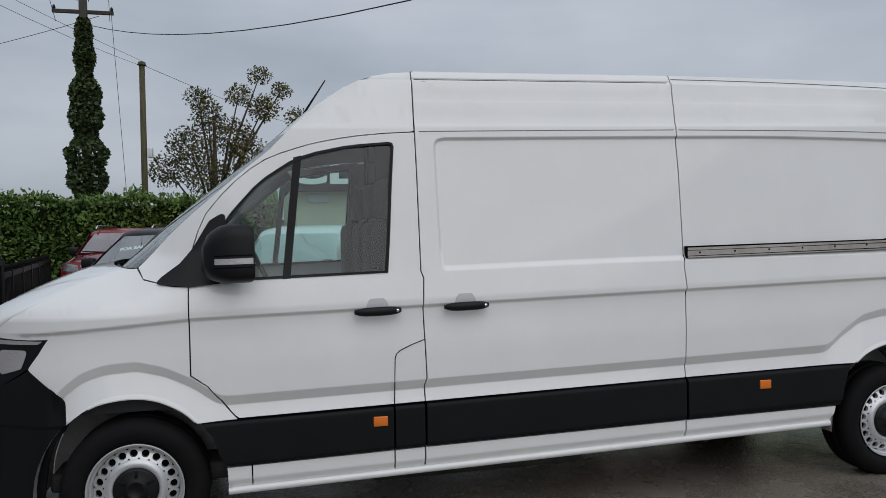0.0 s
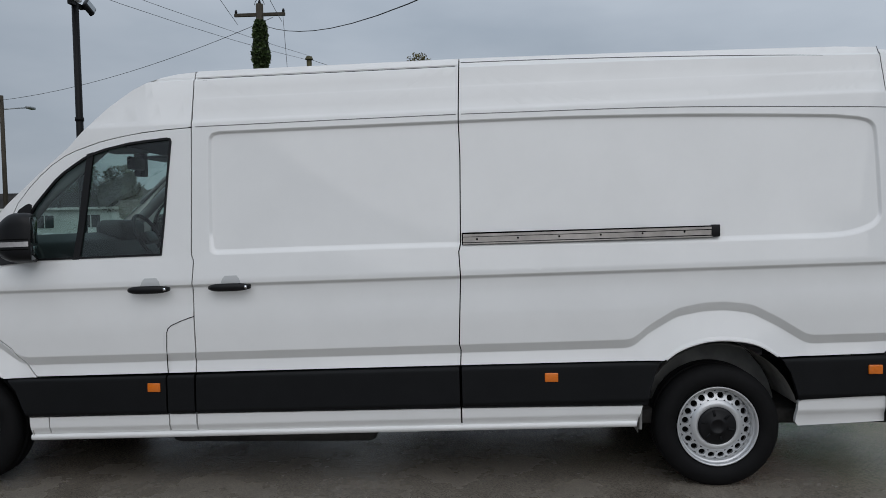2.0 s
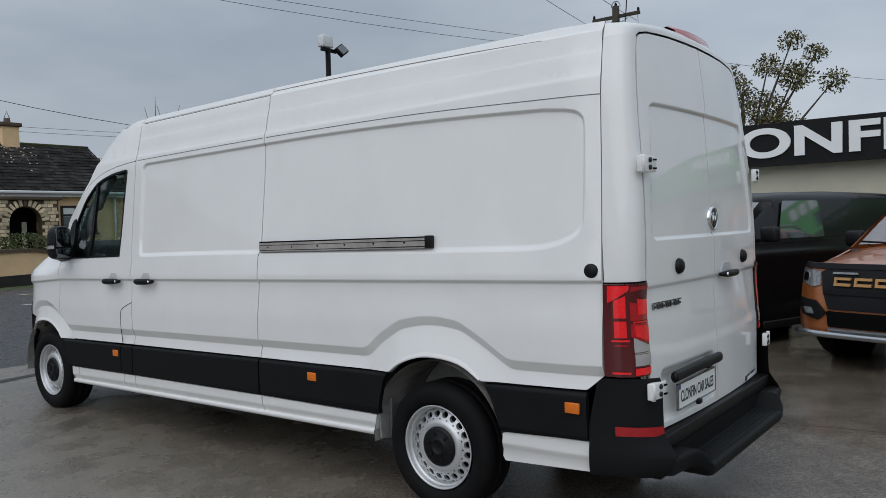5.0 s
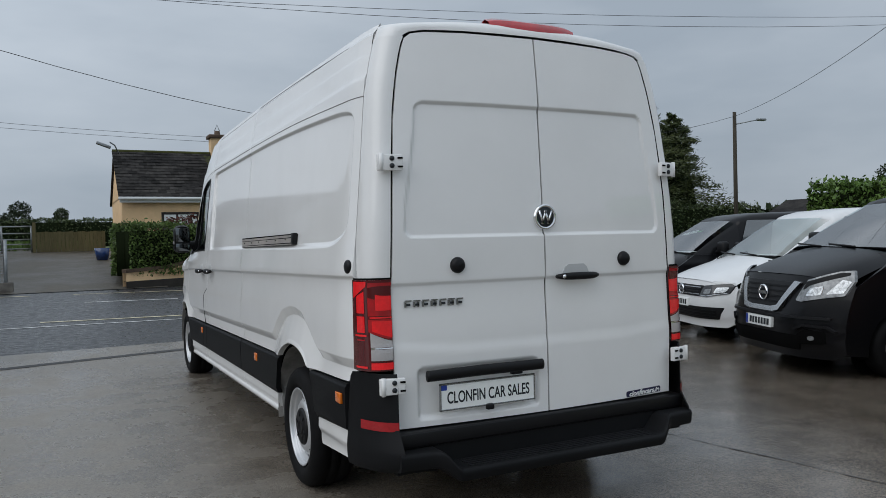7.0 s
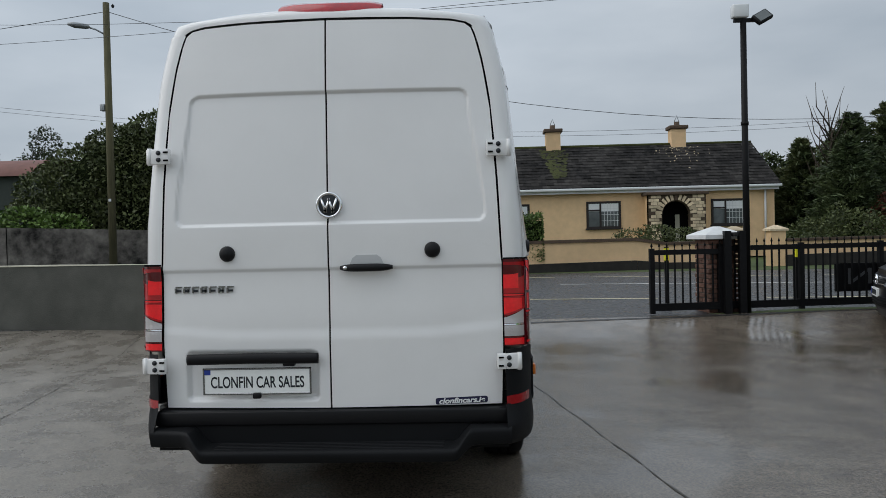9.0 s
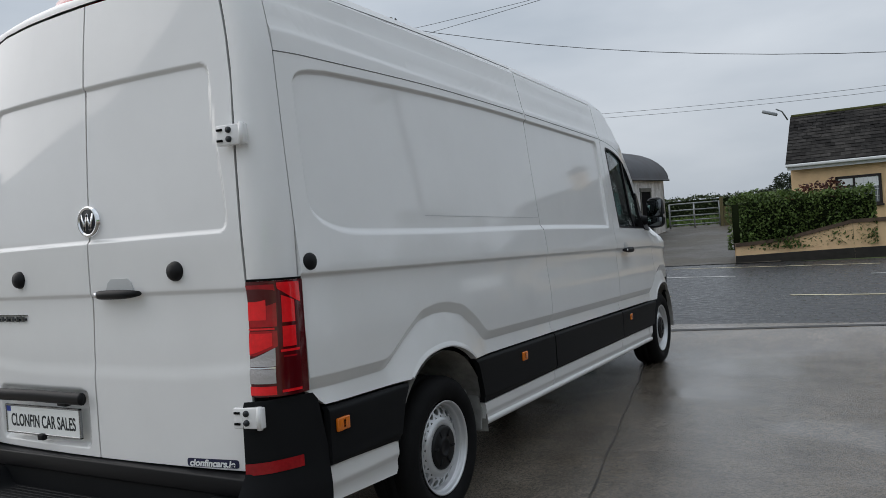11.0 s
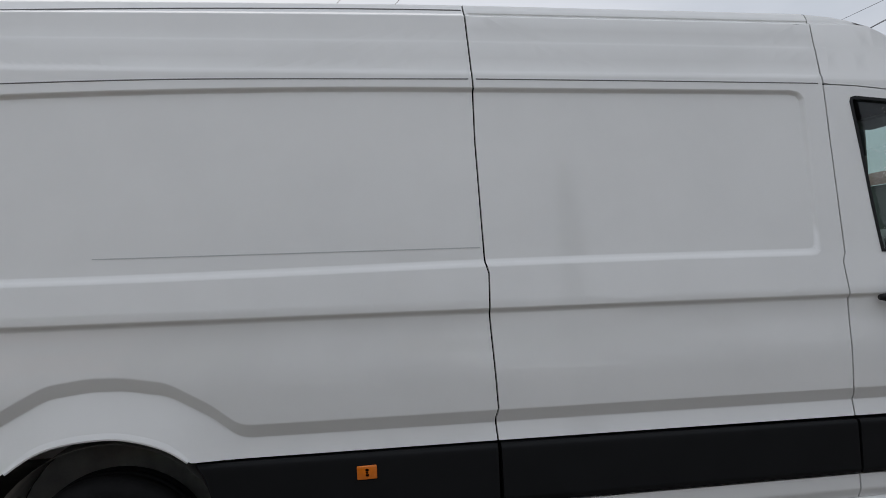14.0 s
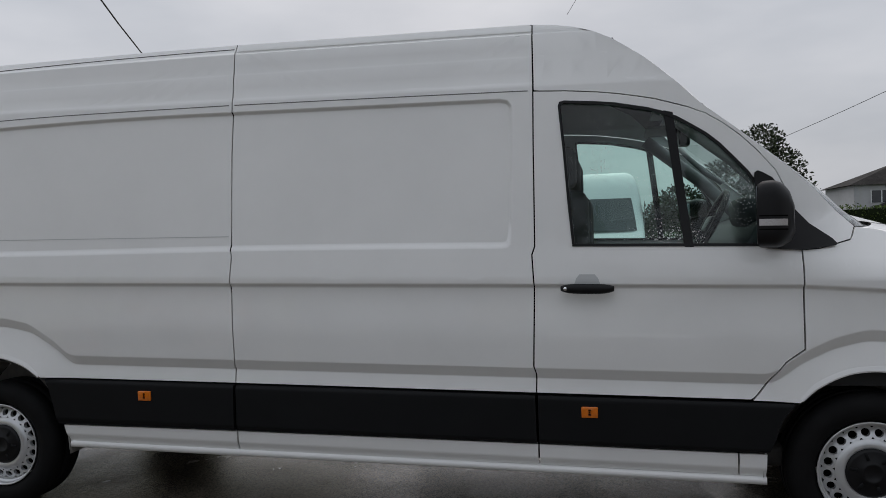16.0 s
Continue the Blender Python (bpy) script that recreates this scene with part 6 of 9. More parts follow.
    for x, zt in ((screen[0], zh1 + 0.01), (screen[0] + (screen[1] - screen[0]) * 0.5, zh1 + (roof[0] - 0.15 - zh1) * 0.54), (screen[1], roof[0] - 0.15), (screen[1] + 0.14, roof[0] - 0.075), (screen[1] + 0.34, roof[0] - 0.03), (screen[1] + 0.6, roof[0] - 0.01), ((screen[1] + xr) / 2, roof[0]), (xr - 0.2, roof[0] - 0.03), (xr, roof[0] - 0.10), (xr + tail, belt + 0.05)):
        f = (zt - belt) / max(0.05, roof[0] - belt)
        f = min(1.0, max(0.02, f))
        yb, yt = hb, hb + (ht - hb) * f
        zb = min(belt - 0.03, zt - 0.02)
        sec = [(yb, zb), (yb + (yt - yb) * 0.8, zb + (zt - zb) * 0.82), (yt - 0.03, zb + (zt - zb) * 0.94), (yt * 0.72, zt - 0.008), (0, zt)]
        sections.append([(x + 0.10 * (abs(y) / hw) ** 2 * (x < screen[1] + 0.01), y, z) for y, z in sec + [(-a, b) for a, b in sec[-2::-1]]])
    part("cabin", loft(sections[2:], caps=True), pm, car, angle=60)
    for cut in (slice(0, 3), slice(-3, None)):
        part("pillar", loft([sec[cut] for sec in sections[:3]]), pm, car)
    part("dashboard", prism([(screen[0] - 0.1, zh1 - 0.3), (screen[0] + 0.02, zh1 - 0.01), (screen[0] + 0.5, zh1 - 0.02), (screen[0] + 0.7, zh1 - 0.12), (screen[0] + 0.7, zh1 - 0.5)], -hb + 0.06, hb - 0.06, "xz"), TRIMD, car, smooth=False)
    part("rear_bulkhead", bbox(screen[1] + 1.05, screen[1] + 1.1, -ht, ht, 0.5, roof[0] - 0.1), TRIMD, car, smooth=False)
    for sg in (-1, 1):
        part("door_lining", bbox(screen[0] + 0.25, screen[1] + 1.05, min(sg * (hb - 0.10), sg * (hb - 0.06)), max(sg * (hb - 0.10), sg * (hb - 0.06)), 0.6, belt - 0.02), TRIMD, car, smooth=False)
        part("pillar_lining", prism([(screen[1] + 0.75, belt), (screen[1] + 1.05, belt), (screen[1] + 1.05, roof[0] - 0.1), (screen[1] + 0.65, roof[0] - 0.1)], min(sg * (ht - 0.06), sg * (ht - 0.02)), max(sg * (ht - 0.06), sg * (ht - 0.02)), "xz"), TRIMD, car, smooth=False)
    part("headlining", bbox(screen[1] + 0.36, screen[1] + 1.05, -ht + 0.1, ht - 0.1, roof[0] - 0.16, roof[0] - 0.13), TRIMG, car, smooth=False)
    for yy in (-0.42, 0.42):
        seat = part("seat", bbox(screen[1] + 0.55, screen[1] + 0.70, yy - 0.23, yy + 0.23, 0.7, zh1 + 0.24, bevel=0.05), SEAT, car)
        part("headrest", bbox(screen[1] + 0.57, screen[1] + 0.67, yy - 0.13, yy + 0.13, zh1 + 0.27, zh1 + 0.44, bevel=0.04), SEAT, seat)
    part("steering_wheel", tube([(screen[0] + 0.78 + 0.07 * math.sin(a), -0.42 + 0.18 * math.cos(a), zh1 - 0.02 + 0.16 * math.sin(a)) for a in [2 * math.pi * i / 20 for i in range(21)]], 0.014, 6), BLACK, car)
    # glass
    rows = []
    for i in range(7):
        s = 0.05 + 0.94 * i / 6
        x = screen[0] + (screen[1] - screen[0]) * s
        z = zh1 + 0.01 + (roof[0] - 0.15 - zh1 - 0.01) * (s * 1.08 if s < 0.5 else 0.54 + (s - 0.5) * 0.92)
        w = hb + (ht - hb) * s - 0.10
        rows.append([(x + 0.10 * (w * u / hw) ** 2 - 0.022, w * u, z + 0.012 - 0.010 * abs(u) ** 4) for u in [-1 + k / 6 for k in range(13)]])
    part("windscreen", loft(rows), CARGLASS, car, "rain-wet windscreen").visible_shadow = False
    for sg in (-1, 1):
        for xa, xb, xc, xd in doors:
            def wall(x, z, sg=sg):
                f = (z - belt) / (roof[0] - belt)
                return (x, sg * (hb + (ht - hb) * f * 0.86 + 0.012), z)
            q = [(xa, belt + 0.03), (xb, belt + 0.03), (xd, roof[0] - 0.14), (xc, roof[0] - 0.14)]
            skin("side_window", flat_mesh(fillet(q, 0.04), (), (), frange(belt + 0.1, roof[0] - 0.2, 0.1)), wall, SCREENG, car, "", 0, (0, -sg, 0), (0, sg, 0))
        mr = part("door_mirror", bbox(screen[0] + 0.45, screen[0] + 0.58, -0.11, 0.11, belt, belt + 0.19, bevel=0.04), BLACK, car)
        mr.matrix_local = Matrix.Translation((0, sg * (hw + 0.11), 0))
        part("mirror_stalk", bbox(screen[0] + 0.47, screen[0] + 0.55, min(sg * (hw - 0.06), sg * (hw + 0.05)), max(sg * (hw - 0.06), sg * (hw + 0.05)), belt + 0.01, belt + 0.05, bevel=0.01), BLACK, car)
        part("sill", bbox(wheels[0] + radius * 1.2, wheels[1] - radius * 1.2, min(sg * (hw - 0.1), sg * (hw + 0.002)), max(sg * (hw - 0.1), sg * (hw + 0.002)), lo, lo + 0.1, bevel=0.02), BLACK, car)
    for yy in (-0.35, 0.25):
        part("wiper", tube([(screen[0] + 0.02, yy, zh1 + 0.05), (screen[0] + 0.06, yy + 0.5, zh1 + 0.075)], 0.012, 6), BLACK, car)
    part("underside", bbox(0.25, L - 0.2, -hw + 0.15, hw - 0.15, lo + 0.02, 0.5), DARK, car, smooth=False)
    part("tail_end", loft([[(L - 0.03 - 0.1 * (abs(y) / hw) ** 4, y, z) for y in [hw * k / 6 for k in range(-6, 7)]] for z in (0.35, 0.6, belt - 0.02, belt + 0.05)]), pm, car)
    # front details
    def patch(nm, poly, mat, proud, lab="", owner=None, mirror=False, rounded=0.015):
        made = []
        for sg in ((-1, 1) if mirror else (1,)):
            pp = [(sg * y, z) for y, z in poly]
            pp = fillet(pp, rounded, 3) if rounded else pp
            ys = [p[0] for p in pp]
            made.append(skin(nm, flat_mesh(pp, (), frange(min(ys) + 0.03, max(ys) - 0.03, 0.06), ()), lambda y, z: (nose_x(y, z) - proud, y, z), mat, owner or car, lab, 0.03, (1, 0, 0), (-1, 0, 0)))
        return made
    front(car, patch, nose_x, hw)
    car.matrix_world = m
    return car


SCREENG = material("dark_car_glass", (0.04, 0.05, 0.052), 0.06, coat=1.0, spec=1.0, vary=0.5, scale=2.0, ior=1.8)


def plate_bars(car, patch, z, w=0.26):
    pl = patch("number_plate", [(-w, z - 0.055), (w, z - 0.055), (w, z + 0.055), (-w, z + 0.055)], PLATEW, 0.03, "white number plate with dark bars", rounded=0.01)[0]
    patch("plate_band", [(w - 0.045, z - 0.05), (w - 0.005, z - 0.05), (w - 0.005, z + 0.05), (w - 0.045, z + 0.05)], BLUE, 0.034, owner=pl, rounded=0)
    for k in range(7):
        y = w - 0.09 - 0.058 * k
        patch("plate_bar", [(y - 0.036, z - 0.033), (y, z - 0.033), (y, z + 0.033), (y - 0.036, z + 0.033)], INK, 0.034, owner=pl, rounded=0)


def roundel(car, x, y, z, r):
    b = part("round_badge", lathe([(r * 0.8, 0), (r * 0.86, -0.012), (r, -0.010), (r, 0.01)], 28), CHROME, car, "round chrome badge")
    b.matrix_local = Matrix.Translation((x, y, z))
    part("badge_bar", bbox(-0.014, -0.004, -r, r, -r * 0.22, r * 0.22), CHROME, b, smooth=False)


def front_black_van(car, patch, nx, hw):
    gr = patch("grille", [(-0.40, 0.72), (0.40, 0.72), (0.48, 0.98), (-0.48, 0.98)], BLACK, 0.012, "black slatted grille")[0]
    for k in range(4):
        z = 0.76 + 0.055 * k
        patch("grille_slat", [(-0.36 - 0.02 * k, z), (0.36 + 0.02 * k, z), (0.36 + 0.02 * k, z + 0.018), (-0.36 - 0.02 * k, z + 0.018)], CLAD, 0.022, owner=gr, rounded=0)
    patch("chrome_blade", [(0.24, 0.665), (0.34, 0.685), (0.56, 0.985), (0.47, 0.995), (0.30, 0.735), (0.20, 0.715)], SILVER, 0.03, "bright chrome grille blade", mirror=True, rounded=0.01)
    patch("chrome_foot", [(-0.26, 0.665), (0.26, 0.665), (0.24, 0.715), (-0.24, 0.715)], SILVER, 0.029, rounded=0.008)
    roundel(car, nx(0, 0.85) - 0.04, 0, 0.85, 0.085)
    patch("headlamp", [(0.55, 0.80), (0.62, 0.79), (0.94, 0.86), (0.965, 1.0), (0.94, 1.11), (0.86, 1.10), (0.62, 1.01)], LAMPC, 0.016, "large clear wraparound headlamp", mirror=True)
    patch("lamp_bowl", [(0.655, 0.845), (0.79, 0.865), (0.79, 0.955), (0.68, 0.93)], LAMPR, 0.022, mirror=True)
    patch("lamp_shade", [(0.60, 0.90), (0.66, 0.955), (0.93, 1.06), (0.93, 1.09), (0.87, 1.085), (0.62, 0.99)], BLACK, 0.020, mirror=True, rounded=0.01)
    patch("lamp_wedge", [(0.82, 0.87), (0.93, 0.885), (0.955, 1.0), (0.90, 1.02)], LAMPR, 0.021, mirror=True, rounded=0.01)
    patch("lamp_bezel", [(0.60, 0.985), (0.90, 1.085), (0.90, 1.06), (0.62, 0.965)], BLACK, 0.022, mirror=True, rounded=0)
    patch("lower_intake", [(-0.62, 0.30), (0.62, 0.30), (0.66, 0.45), (-0.66, 0.45)], DARK, 0.012)
    patch("bumper_ridge", [(-0.9, 0.62), (0.9, 0.62), (0.9, 0.645), (-0.9, 0.645)], BLACK, 0.03, rounded=0.005)
    patch("fog_recess", [(0.64, 0.36), (0.86, 0.38), (0.86, 0.50), (0.70, 0.52), (0.62, 0.46)], DARK, 0.014, mirror=True)
    patch("fog_brow", [(0.60, 0.50), (0.70, 0.545), (0.88, 0.535), (0.93, 0.49), (0.93, 0.515), (0.88, 0.56), (0.69, 0.57), (0.58, 0.52)], BLACK, 0.03, mirror=True, rounded=0.008)
    patch("fog_lamp", [(0.735, 0.41), (0.785, 0.41), (0.785, 0.455), (0.735, 0.455)], LAMPC, 0.02, mirror=True, rounded=0.022)
    plate_bars(car, patch, 0.545)
    part("paper_sheet", bbox(1.02, 1.28, 0.1, 0.42, 1.225, 1.23), PAPER, car, smooth=False)


def front_small_van(car, patch, nx, hw):
    gr = patch("grille", [(-0.52, 0.630), (0.52, 0.630), (0.55, 0.775), (-0.55, 0.775)], BLACK, 0.010, "black grille with chrome slats")[0]
    for z in (0.745, 0.652):
        patch("grille_slat", [(-0.5, z), (0.5, z), (0.5, z + 0.011), (-0.5, z + 0.011)], SILVER, 0.02, owner=gr, rounded=0)
    for z in (0.682, 0.712):
        patch("grille_slat", [(-0.5, z), (0.5, z), (0.5, z + 0.012), (-0.5, z + 0.012)], CLAD, 0.017, owner=gr, rounded=0)
    roundel(car, nx(0, 0.710) - 0.03, 0, 0.705, 0.07)
    patch("headlamp", [(0.50, 0.635), (0.62, 0.625), (0.85, 0.675), (0.88, 0.775), (0.84, 0.810), (0.55, 0.775)], SMOKED, 0.014, "swept dark headlamp", mirror=True)
    patch("lamp_bowl", [(0.70, 0.675), (0.82, 0.695), (0.85, 0.765), (0.73, 0.755)], LAMPR, 0.019, mirror=True, rounded=0.02)
    patch("lamp_bowl", [(0.565, 0.665), (0.66, 0.665), (0.67, 0.735), (0.575, 0.73)], LAMPC, 0.018, mirror=True, rounded=0.025)
    patch("lamp_strip", [(0.52, 0.640), (0.62, 0.632), (0.84, 0.680), (0.84, 0.690), (0.62, 0.643), (0.52, 0.651)], SILVER, 0.02, mirror=True, rounded=0)
    patch("lower_intake", [(-0.76, 0.33), (0.76, 0.33), (0.82, 0.49), (-0.82, 0.49)], BLACK, 0.012)
    for z in (0.36, 0.40, 0.44):
        patch("intake_slat", [(-0.74, z), (0.74, z), (0.74, z + 0.012), (-0.74, z + 0.012)], CLAD, 0.02, rounded=0)
    plate_bars(car, patch, 0.535)
    if car.get("banner"):
        sl = Matrix(((0, 0.852, -0.523, 0), (-1, 0, 0, 0), (0, 0.523, 0.852, 0), (0, 0, 0, 1)))
        lettering("banner_text", "FOR SALE", 0.12, WHITEINK, car, Matrix.Translation((1.49, 0.30, 1.475)) @ sl @ pose(0, 0, 0, 0, 0, 14), 0.001, width=0.42, bold=0.006)
        part("green_strip", bbox(-0.08, 0.08, -0.014, 0.014, -0.001, 0.001), GREENINK, car, "narrow green sticker", smooth=False).matrix_local = Matrix.Translation((1.52, -0.02, 1.50)) @ sl @ pose(0, 0, 0, 0, 0, 14)
    part("paper_sheet", bbox(1.05, 1.3, -0.4, -0.1, 1.16, 1.165), PAPER, car, smooth=False)


def front_pickup(car, patch, nx, hw):
    gr = patch("grille", [(-0.44, 0.62), (0.44, 0.62), (0.52, 0.80), (0.56, 1.0), (0.50, 1.03), (-0.50, 1.03), (-0.56, 1.0), (-0.52, 0.80)], BLACK, 0.02, "black grille with copper lettering blocks")[0]
    for y in (-0.32, -0.115, 0.09, 0.30):
        bar_y = y
        patch("letter_block", [(bar_y - 0.085, 0.865), (bar_y + 0.085, 0.865), (bar_y + 0.085, 0.892), (bar_y - 0.085, 0.892)], GOLD, 0.05, owner=gr, rounded=0)
        patch("letter_block", [(bar_y - 0.085, 0.925), (bar_y + 0.085, 0.925), (bar_y + 0.085, 0.95), (bar_y - 0.085, 0.95)], GOLD, 0.05, owner=gr, rounded=0)
        patch("letter_block", [(bar_y + 0.06, 0.87), (bar_y + 0.085, 0.87), (bar_y + 0.085, 0.945), (bar_y + 0.06, 0.945)], GOLD, 0.05, owner=gr, rounded=0)
    for y in (-0.28, 0.28):
        patch("grille_lamp", [(y - 0.13, 0.985), (y + 0.13, 0.985), (y + 0.13, 1.005), (y - 0.13, 1.005)], LAMPC, 0.05, owner=gr, rounded=0)
    patch("grille_bar", [(-0.5, 0.775), (0.5, 0.775), (0.5, 0.815), (-0.5, 0.815)], CLAD, 0.035, owner=gr, rounded=0.01)
    patch("bonnet_guard", [(-0.86, 1.035), (0.86, 1.035), (0.82, 1.09), (-0.82, 1.09)], BLACK, 0.03, "black bonnet guard")
    patch("headlamp", [(0.56, 0.86), (0.66, 0.84), (0.90, 0.87), (0.92, 1.0), (0.86, 1.025), (0.58, 1.005)], LAMPC, 0.014, "clear projector headlamp", mirror=True)
    patch("lamp_bowl", [(0.74, 0.89), (0.86, 0.90), (0.86, 0.99), (0.74, 0.98)], CHROME, 0.022, mirror=True, rounded=0.04)
    patch("bumper_insert", [(0.46, 0.58), (0.60, 0.70), (0.88, 0.71), (0.90, 0.64), (0.82, 0.54), (0.56, 0.50)], CLAD, 0.018, mirror=True)
    patch("fog_lamp", [(0.60, 0.555), (0.72, 0.56), (0.80, 0.62), (0.66, 0.625)], LAMPC, 0.03, mirror=True)
    patch("lower_intake", [(-0.44, 0.44), (0.44, 0.44), (0.46, 0.60), (-0.46, 0.60)], DARK, 0.016)
    patch("skid_plate", [(-0.42, 0.36), (0.42, 0.36), (0.44, 0.43), (-0.44, 0.43)], SILVER, 0.02)
    part("nudge_bar", tube([(nx(y, 0.4) - 0.09, y, 0.37) for y in [-0.84 + 0.12 * i for i in range(15)]], 0.032, 10), SILVER, car, "polished steel nudge bar")
    part("roof_aerial", tube([(2.05, -0.3, 1.84), (1.95, -0.3, 2.15)], 0.006, 6), BLACK, car)
    for sg in (-1, 1):
        part("roof_rail", tube([(1.95, sg * 0.62, 1.82), (2.1, sg * 0.63, 1.875), (3.2, sg * 0.63, 1.88), (3.35, sg * 0.62, 1.82)], 0.02, 8), SILVER, car)
        part("arch_flare", loft([[(0.95 + r * math.cos(a), sg * yy, 0.40 + r * math.sin(a)) for a in [math.radians(-12 + 17 * i) for i in range(13)]] for r, yy in ((0.45, hw + 0.0), (0.46, hw + 0.05), (0.53, hw + 0.03), (0.54, hw - 0.01))]), CLAD, car, "black wheel arch flare")
    sl = Matrix(((0, 0.77, -0.638, 0), (-1, 0, 0, 0), (0, 0.638, 0.77, 0), (0, 0, 0, 1)))
    lettering("banner_text", "FOR SALE", 0.11, WHITEINK, car, Matrix.Translation((1.755, 0.36, 1.615)) @ sl @ pose(0, 0, 0, 0, 0, 4), 0.001, width=0.48, bold=0.006)
    part("green_strip", bbox(-0.07, 0.07, -0.014, 0.014, -0.001, 0.001), GREENINK, car, "narrow green sticker", smooth=False).matrix_local = Matrix.Translation((1.77, 0.02, 1.635)) @ sl


def front_suv(car, patch, nx, hw):
    patch("grille", [(-0.40, 0.78), (0.40, 0.78), (0.46, 0.98), (-0.46, 0.98)], CHROME, 0.014)
    patch("headlamp", [(0.48, 0.84), (0.86, 0.86), (0.90, 1.0), (0.84, 1.03), (0.52, 0.98)], LAMPC, 0.014, "clear headlamp", mirror=True)
    patch("fog_lamp", [(0.60, 0.55), (0.78, 0.56), (0.80, 0.68), (0.62, 0.68)], CHROME, 0.02, mirror=True)
    patch("lower_intake", [(-0.5, 0.42), (0.5, 0.42), (0.5, 0.62), (-0.5, 0.62)], BLACK, 0.014)
    for sg in (-1, 1):
        part("roof_rail", tube([(1.9, sg * 0.62, 1.76), (2.05, sg * 0.63, 1.83), (3.6, sg * 0.63, 1.83), (3.75, sg * 0.62, 1.76)], 0.022, 8), SILVER, car)


vehicle("panel_van", pose(4.62, 1.47, -0.07, 0, 0, -20), "shiny black mid-size panel van with chrome grille blades", "van", "black", 5.0, 1.95, (1.05, 1.28), 1.30, (0.86, 1.72), (1.95, 4.95), 0.42, (0.98, 4.05), 0.335, doors=((1.75, 2.75, 1.98, 2.75),), front=front_black_van)
vehicle("small_van", pose(5.66, 3.74, -0.05, 0, 0, -20), "small white panel van with rain-wet bonnet", "van", "white", 4.4, 1.80, (0.84, 1.11), 1.14, (0.92, 1.75), (1.81, 4.35), 0.45, (0.87, 3.55), 0.315, doors=((1.8, 2.7, 1.98, 2.7),), front=front_small_van, alloy=False)
vehicle("small_van", pose(6.27, 5.92, -0.04, 0, 0, -20), "small black panel van with a sale banner", "van", "black", 4.4, 1.80, (0.84, 1.11), 1.14, (0.92, 1.75), (1.81, 4.35), 0.45, (0.87, 3.55), 0.315, doors=((1.8, 2.7, 1.98, 2.7),), front=front_small_van, alloy=False)
vehicle("sport_utility_car", pose(12.3, 6.95, 0.06, 0, 0, -5), "dark red off-road car parked against the hedge", "car", "red", 4.7, 1.88, (1.05, 1.18), 1.16, (1.15, 1.85), (1.80, 4.5), 0.3, (0.9, 3.7), 0.37, doors=((1.7, 2.7, 2.0, 2.7), (2.8, 3.8, 2.8, 3.7)), front=front_suv, tail=0.15)
vehicle("pickup_truck", pose(4.3, -1.28, -0.05, 0, 0, -18), "copper-orange pickup truck with black grille and bonnet guard", "pickup", "orange", 5.35, 1.88, (1.06, 1.20), 1.20, (1.22, 1.95), (1.86, 3.3), 0.3, (0.95, 4.15), 0.40, doors=((1.85, 2.6, 2.1, 2.6), (2.7, 3.25, 2.7, 3.15)), front=front_pickup, tail=0.2, bumper=None, z0=0.34)

# ==== buildings, walls, fence ====
PEACH = material("peach_roughcast", (0.80, 0.555, 0.315), 0.85, vary=0.1, scale=3, bump=0.5, bscale=90)
CREAM = material("cream_render", (0.55, 0.53, 0.42), 0.85, vary=0.06, scale=2, bump=0.2, bscale=60)
GREYR = material("stained_grey_render", (0.07, 0.072, 0.06), 0.7, vary=0.22, scale=1.6, bump=0.3, bscale=50, color2=(0.125, 0.125, 0.108))
OLDW = material("lichen_old_wall", (0.022, 0.019, 0.015), 0.9, vary=0.6, scale=3.2, bump=0.8, bscale=14, color2=(0.25, 0.23, 0.20))
SHEDW = material("flaking_whitewash", (0.55, 0.54, 0.52), 0.9, vary=0.55, scale=2.2, bump=0.4, bscale=25, color2=(0.80, 0.81, 0.81))
RUSTR = material("weathered_tin_roof", (0.035, 0.022, 0.018), 0.5, vary=0.4, scale=1.6, bump=0.15, bscale=8, color2=(0.055, 0.062, 0.075), stretch=(1, 1, 0.3), spec=0.3)
RUST2 = material("rusty_red_roof", (0.17, 0.07, 0.055), 0.65, vary=0.3, scale=1.5)
SLATE = material("mossy_slate", (0.013, 0.0125, 0.013), 0.9, vary=0.35, scale=5, color2=(0.042, 0.039, 0.036), spec=0.15, per_piece=0.0)
st_t = SLATE.node_tree
st_geo, st_map, st_hsv = st_t.nodes.new("ShaderNodeNewGeometry"), st_t.nodes.new("ShaderNodeMapRange"), st_t.nodes.new("ShaderNodeHueSaturation")
st_map.inputs["To Min"].default_value, st_map.inputs["To Max"].default_value = 0.55, 1.7
st_t.links.new(st_geo.outputs["Random Per Island"], st_map.inputs["Value"])
st_t.links.new(st_map.outputs[0], st_hsv.inputs["Value"])
st_t.links.new(st_t.nodes["Principled BSDF"].inputs["Base Color"].links[0].from_socket, st_hsv.inputs["Color"])
st_t.links.new(st_hsv.outputs[0], st_t.nodes["Principled BSDF"].inputs["Base Color"])
MOSS = material("roof_moss", (0.045, 0.05, 0.012), 0.95, vary=0.4, scale=7, bump=0.6, bscale=40)
TEAL = material("faded_teal_paint", (0.07, 0.17, 0.165), 0.7, vary=0.3, scale=6)
BRICK = material("red_brick", (0.13, 0.068, 0.048), 0.8, vary=0.25, scale=14, bump=0.4, bscale=80, per_piece=0.3)
MORTAR = material("grey_mortar", (0.12, 0.105, 0.085), 0.9, vary=0.2, scale=20, bump=0.3)
CAPW = material("white_pier_cap", (0.66, 0.67, 0.66), 0.6, vary=0.12, scale=5)
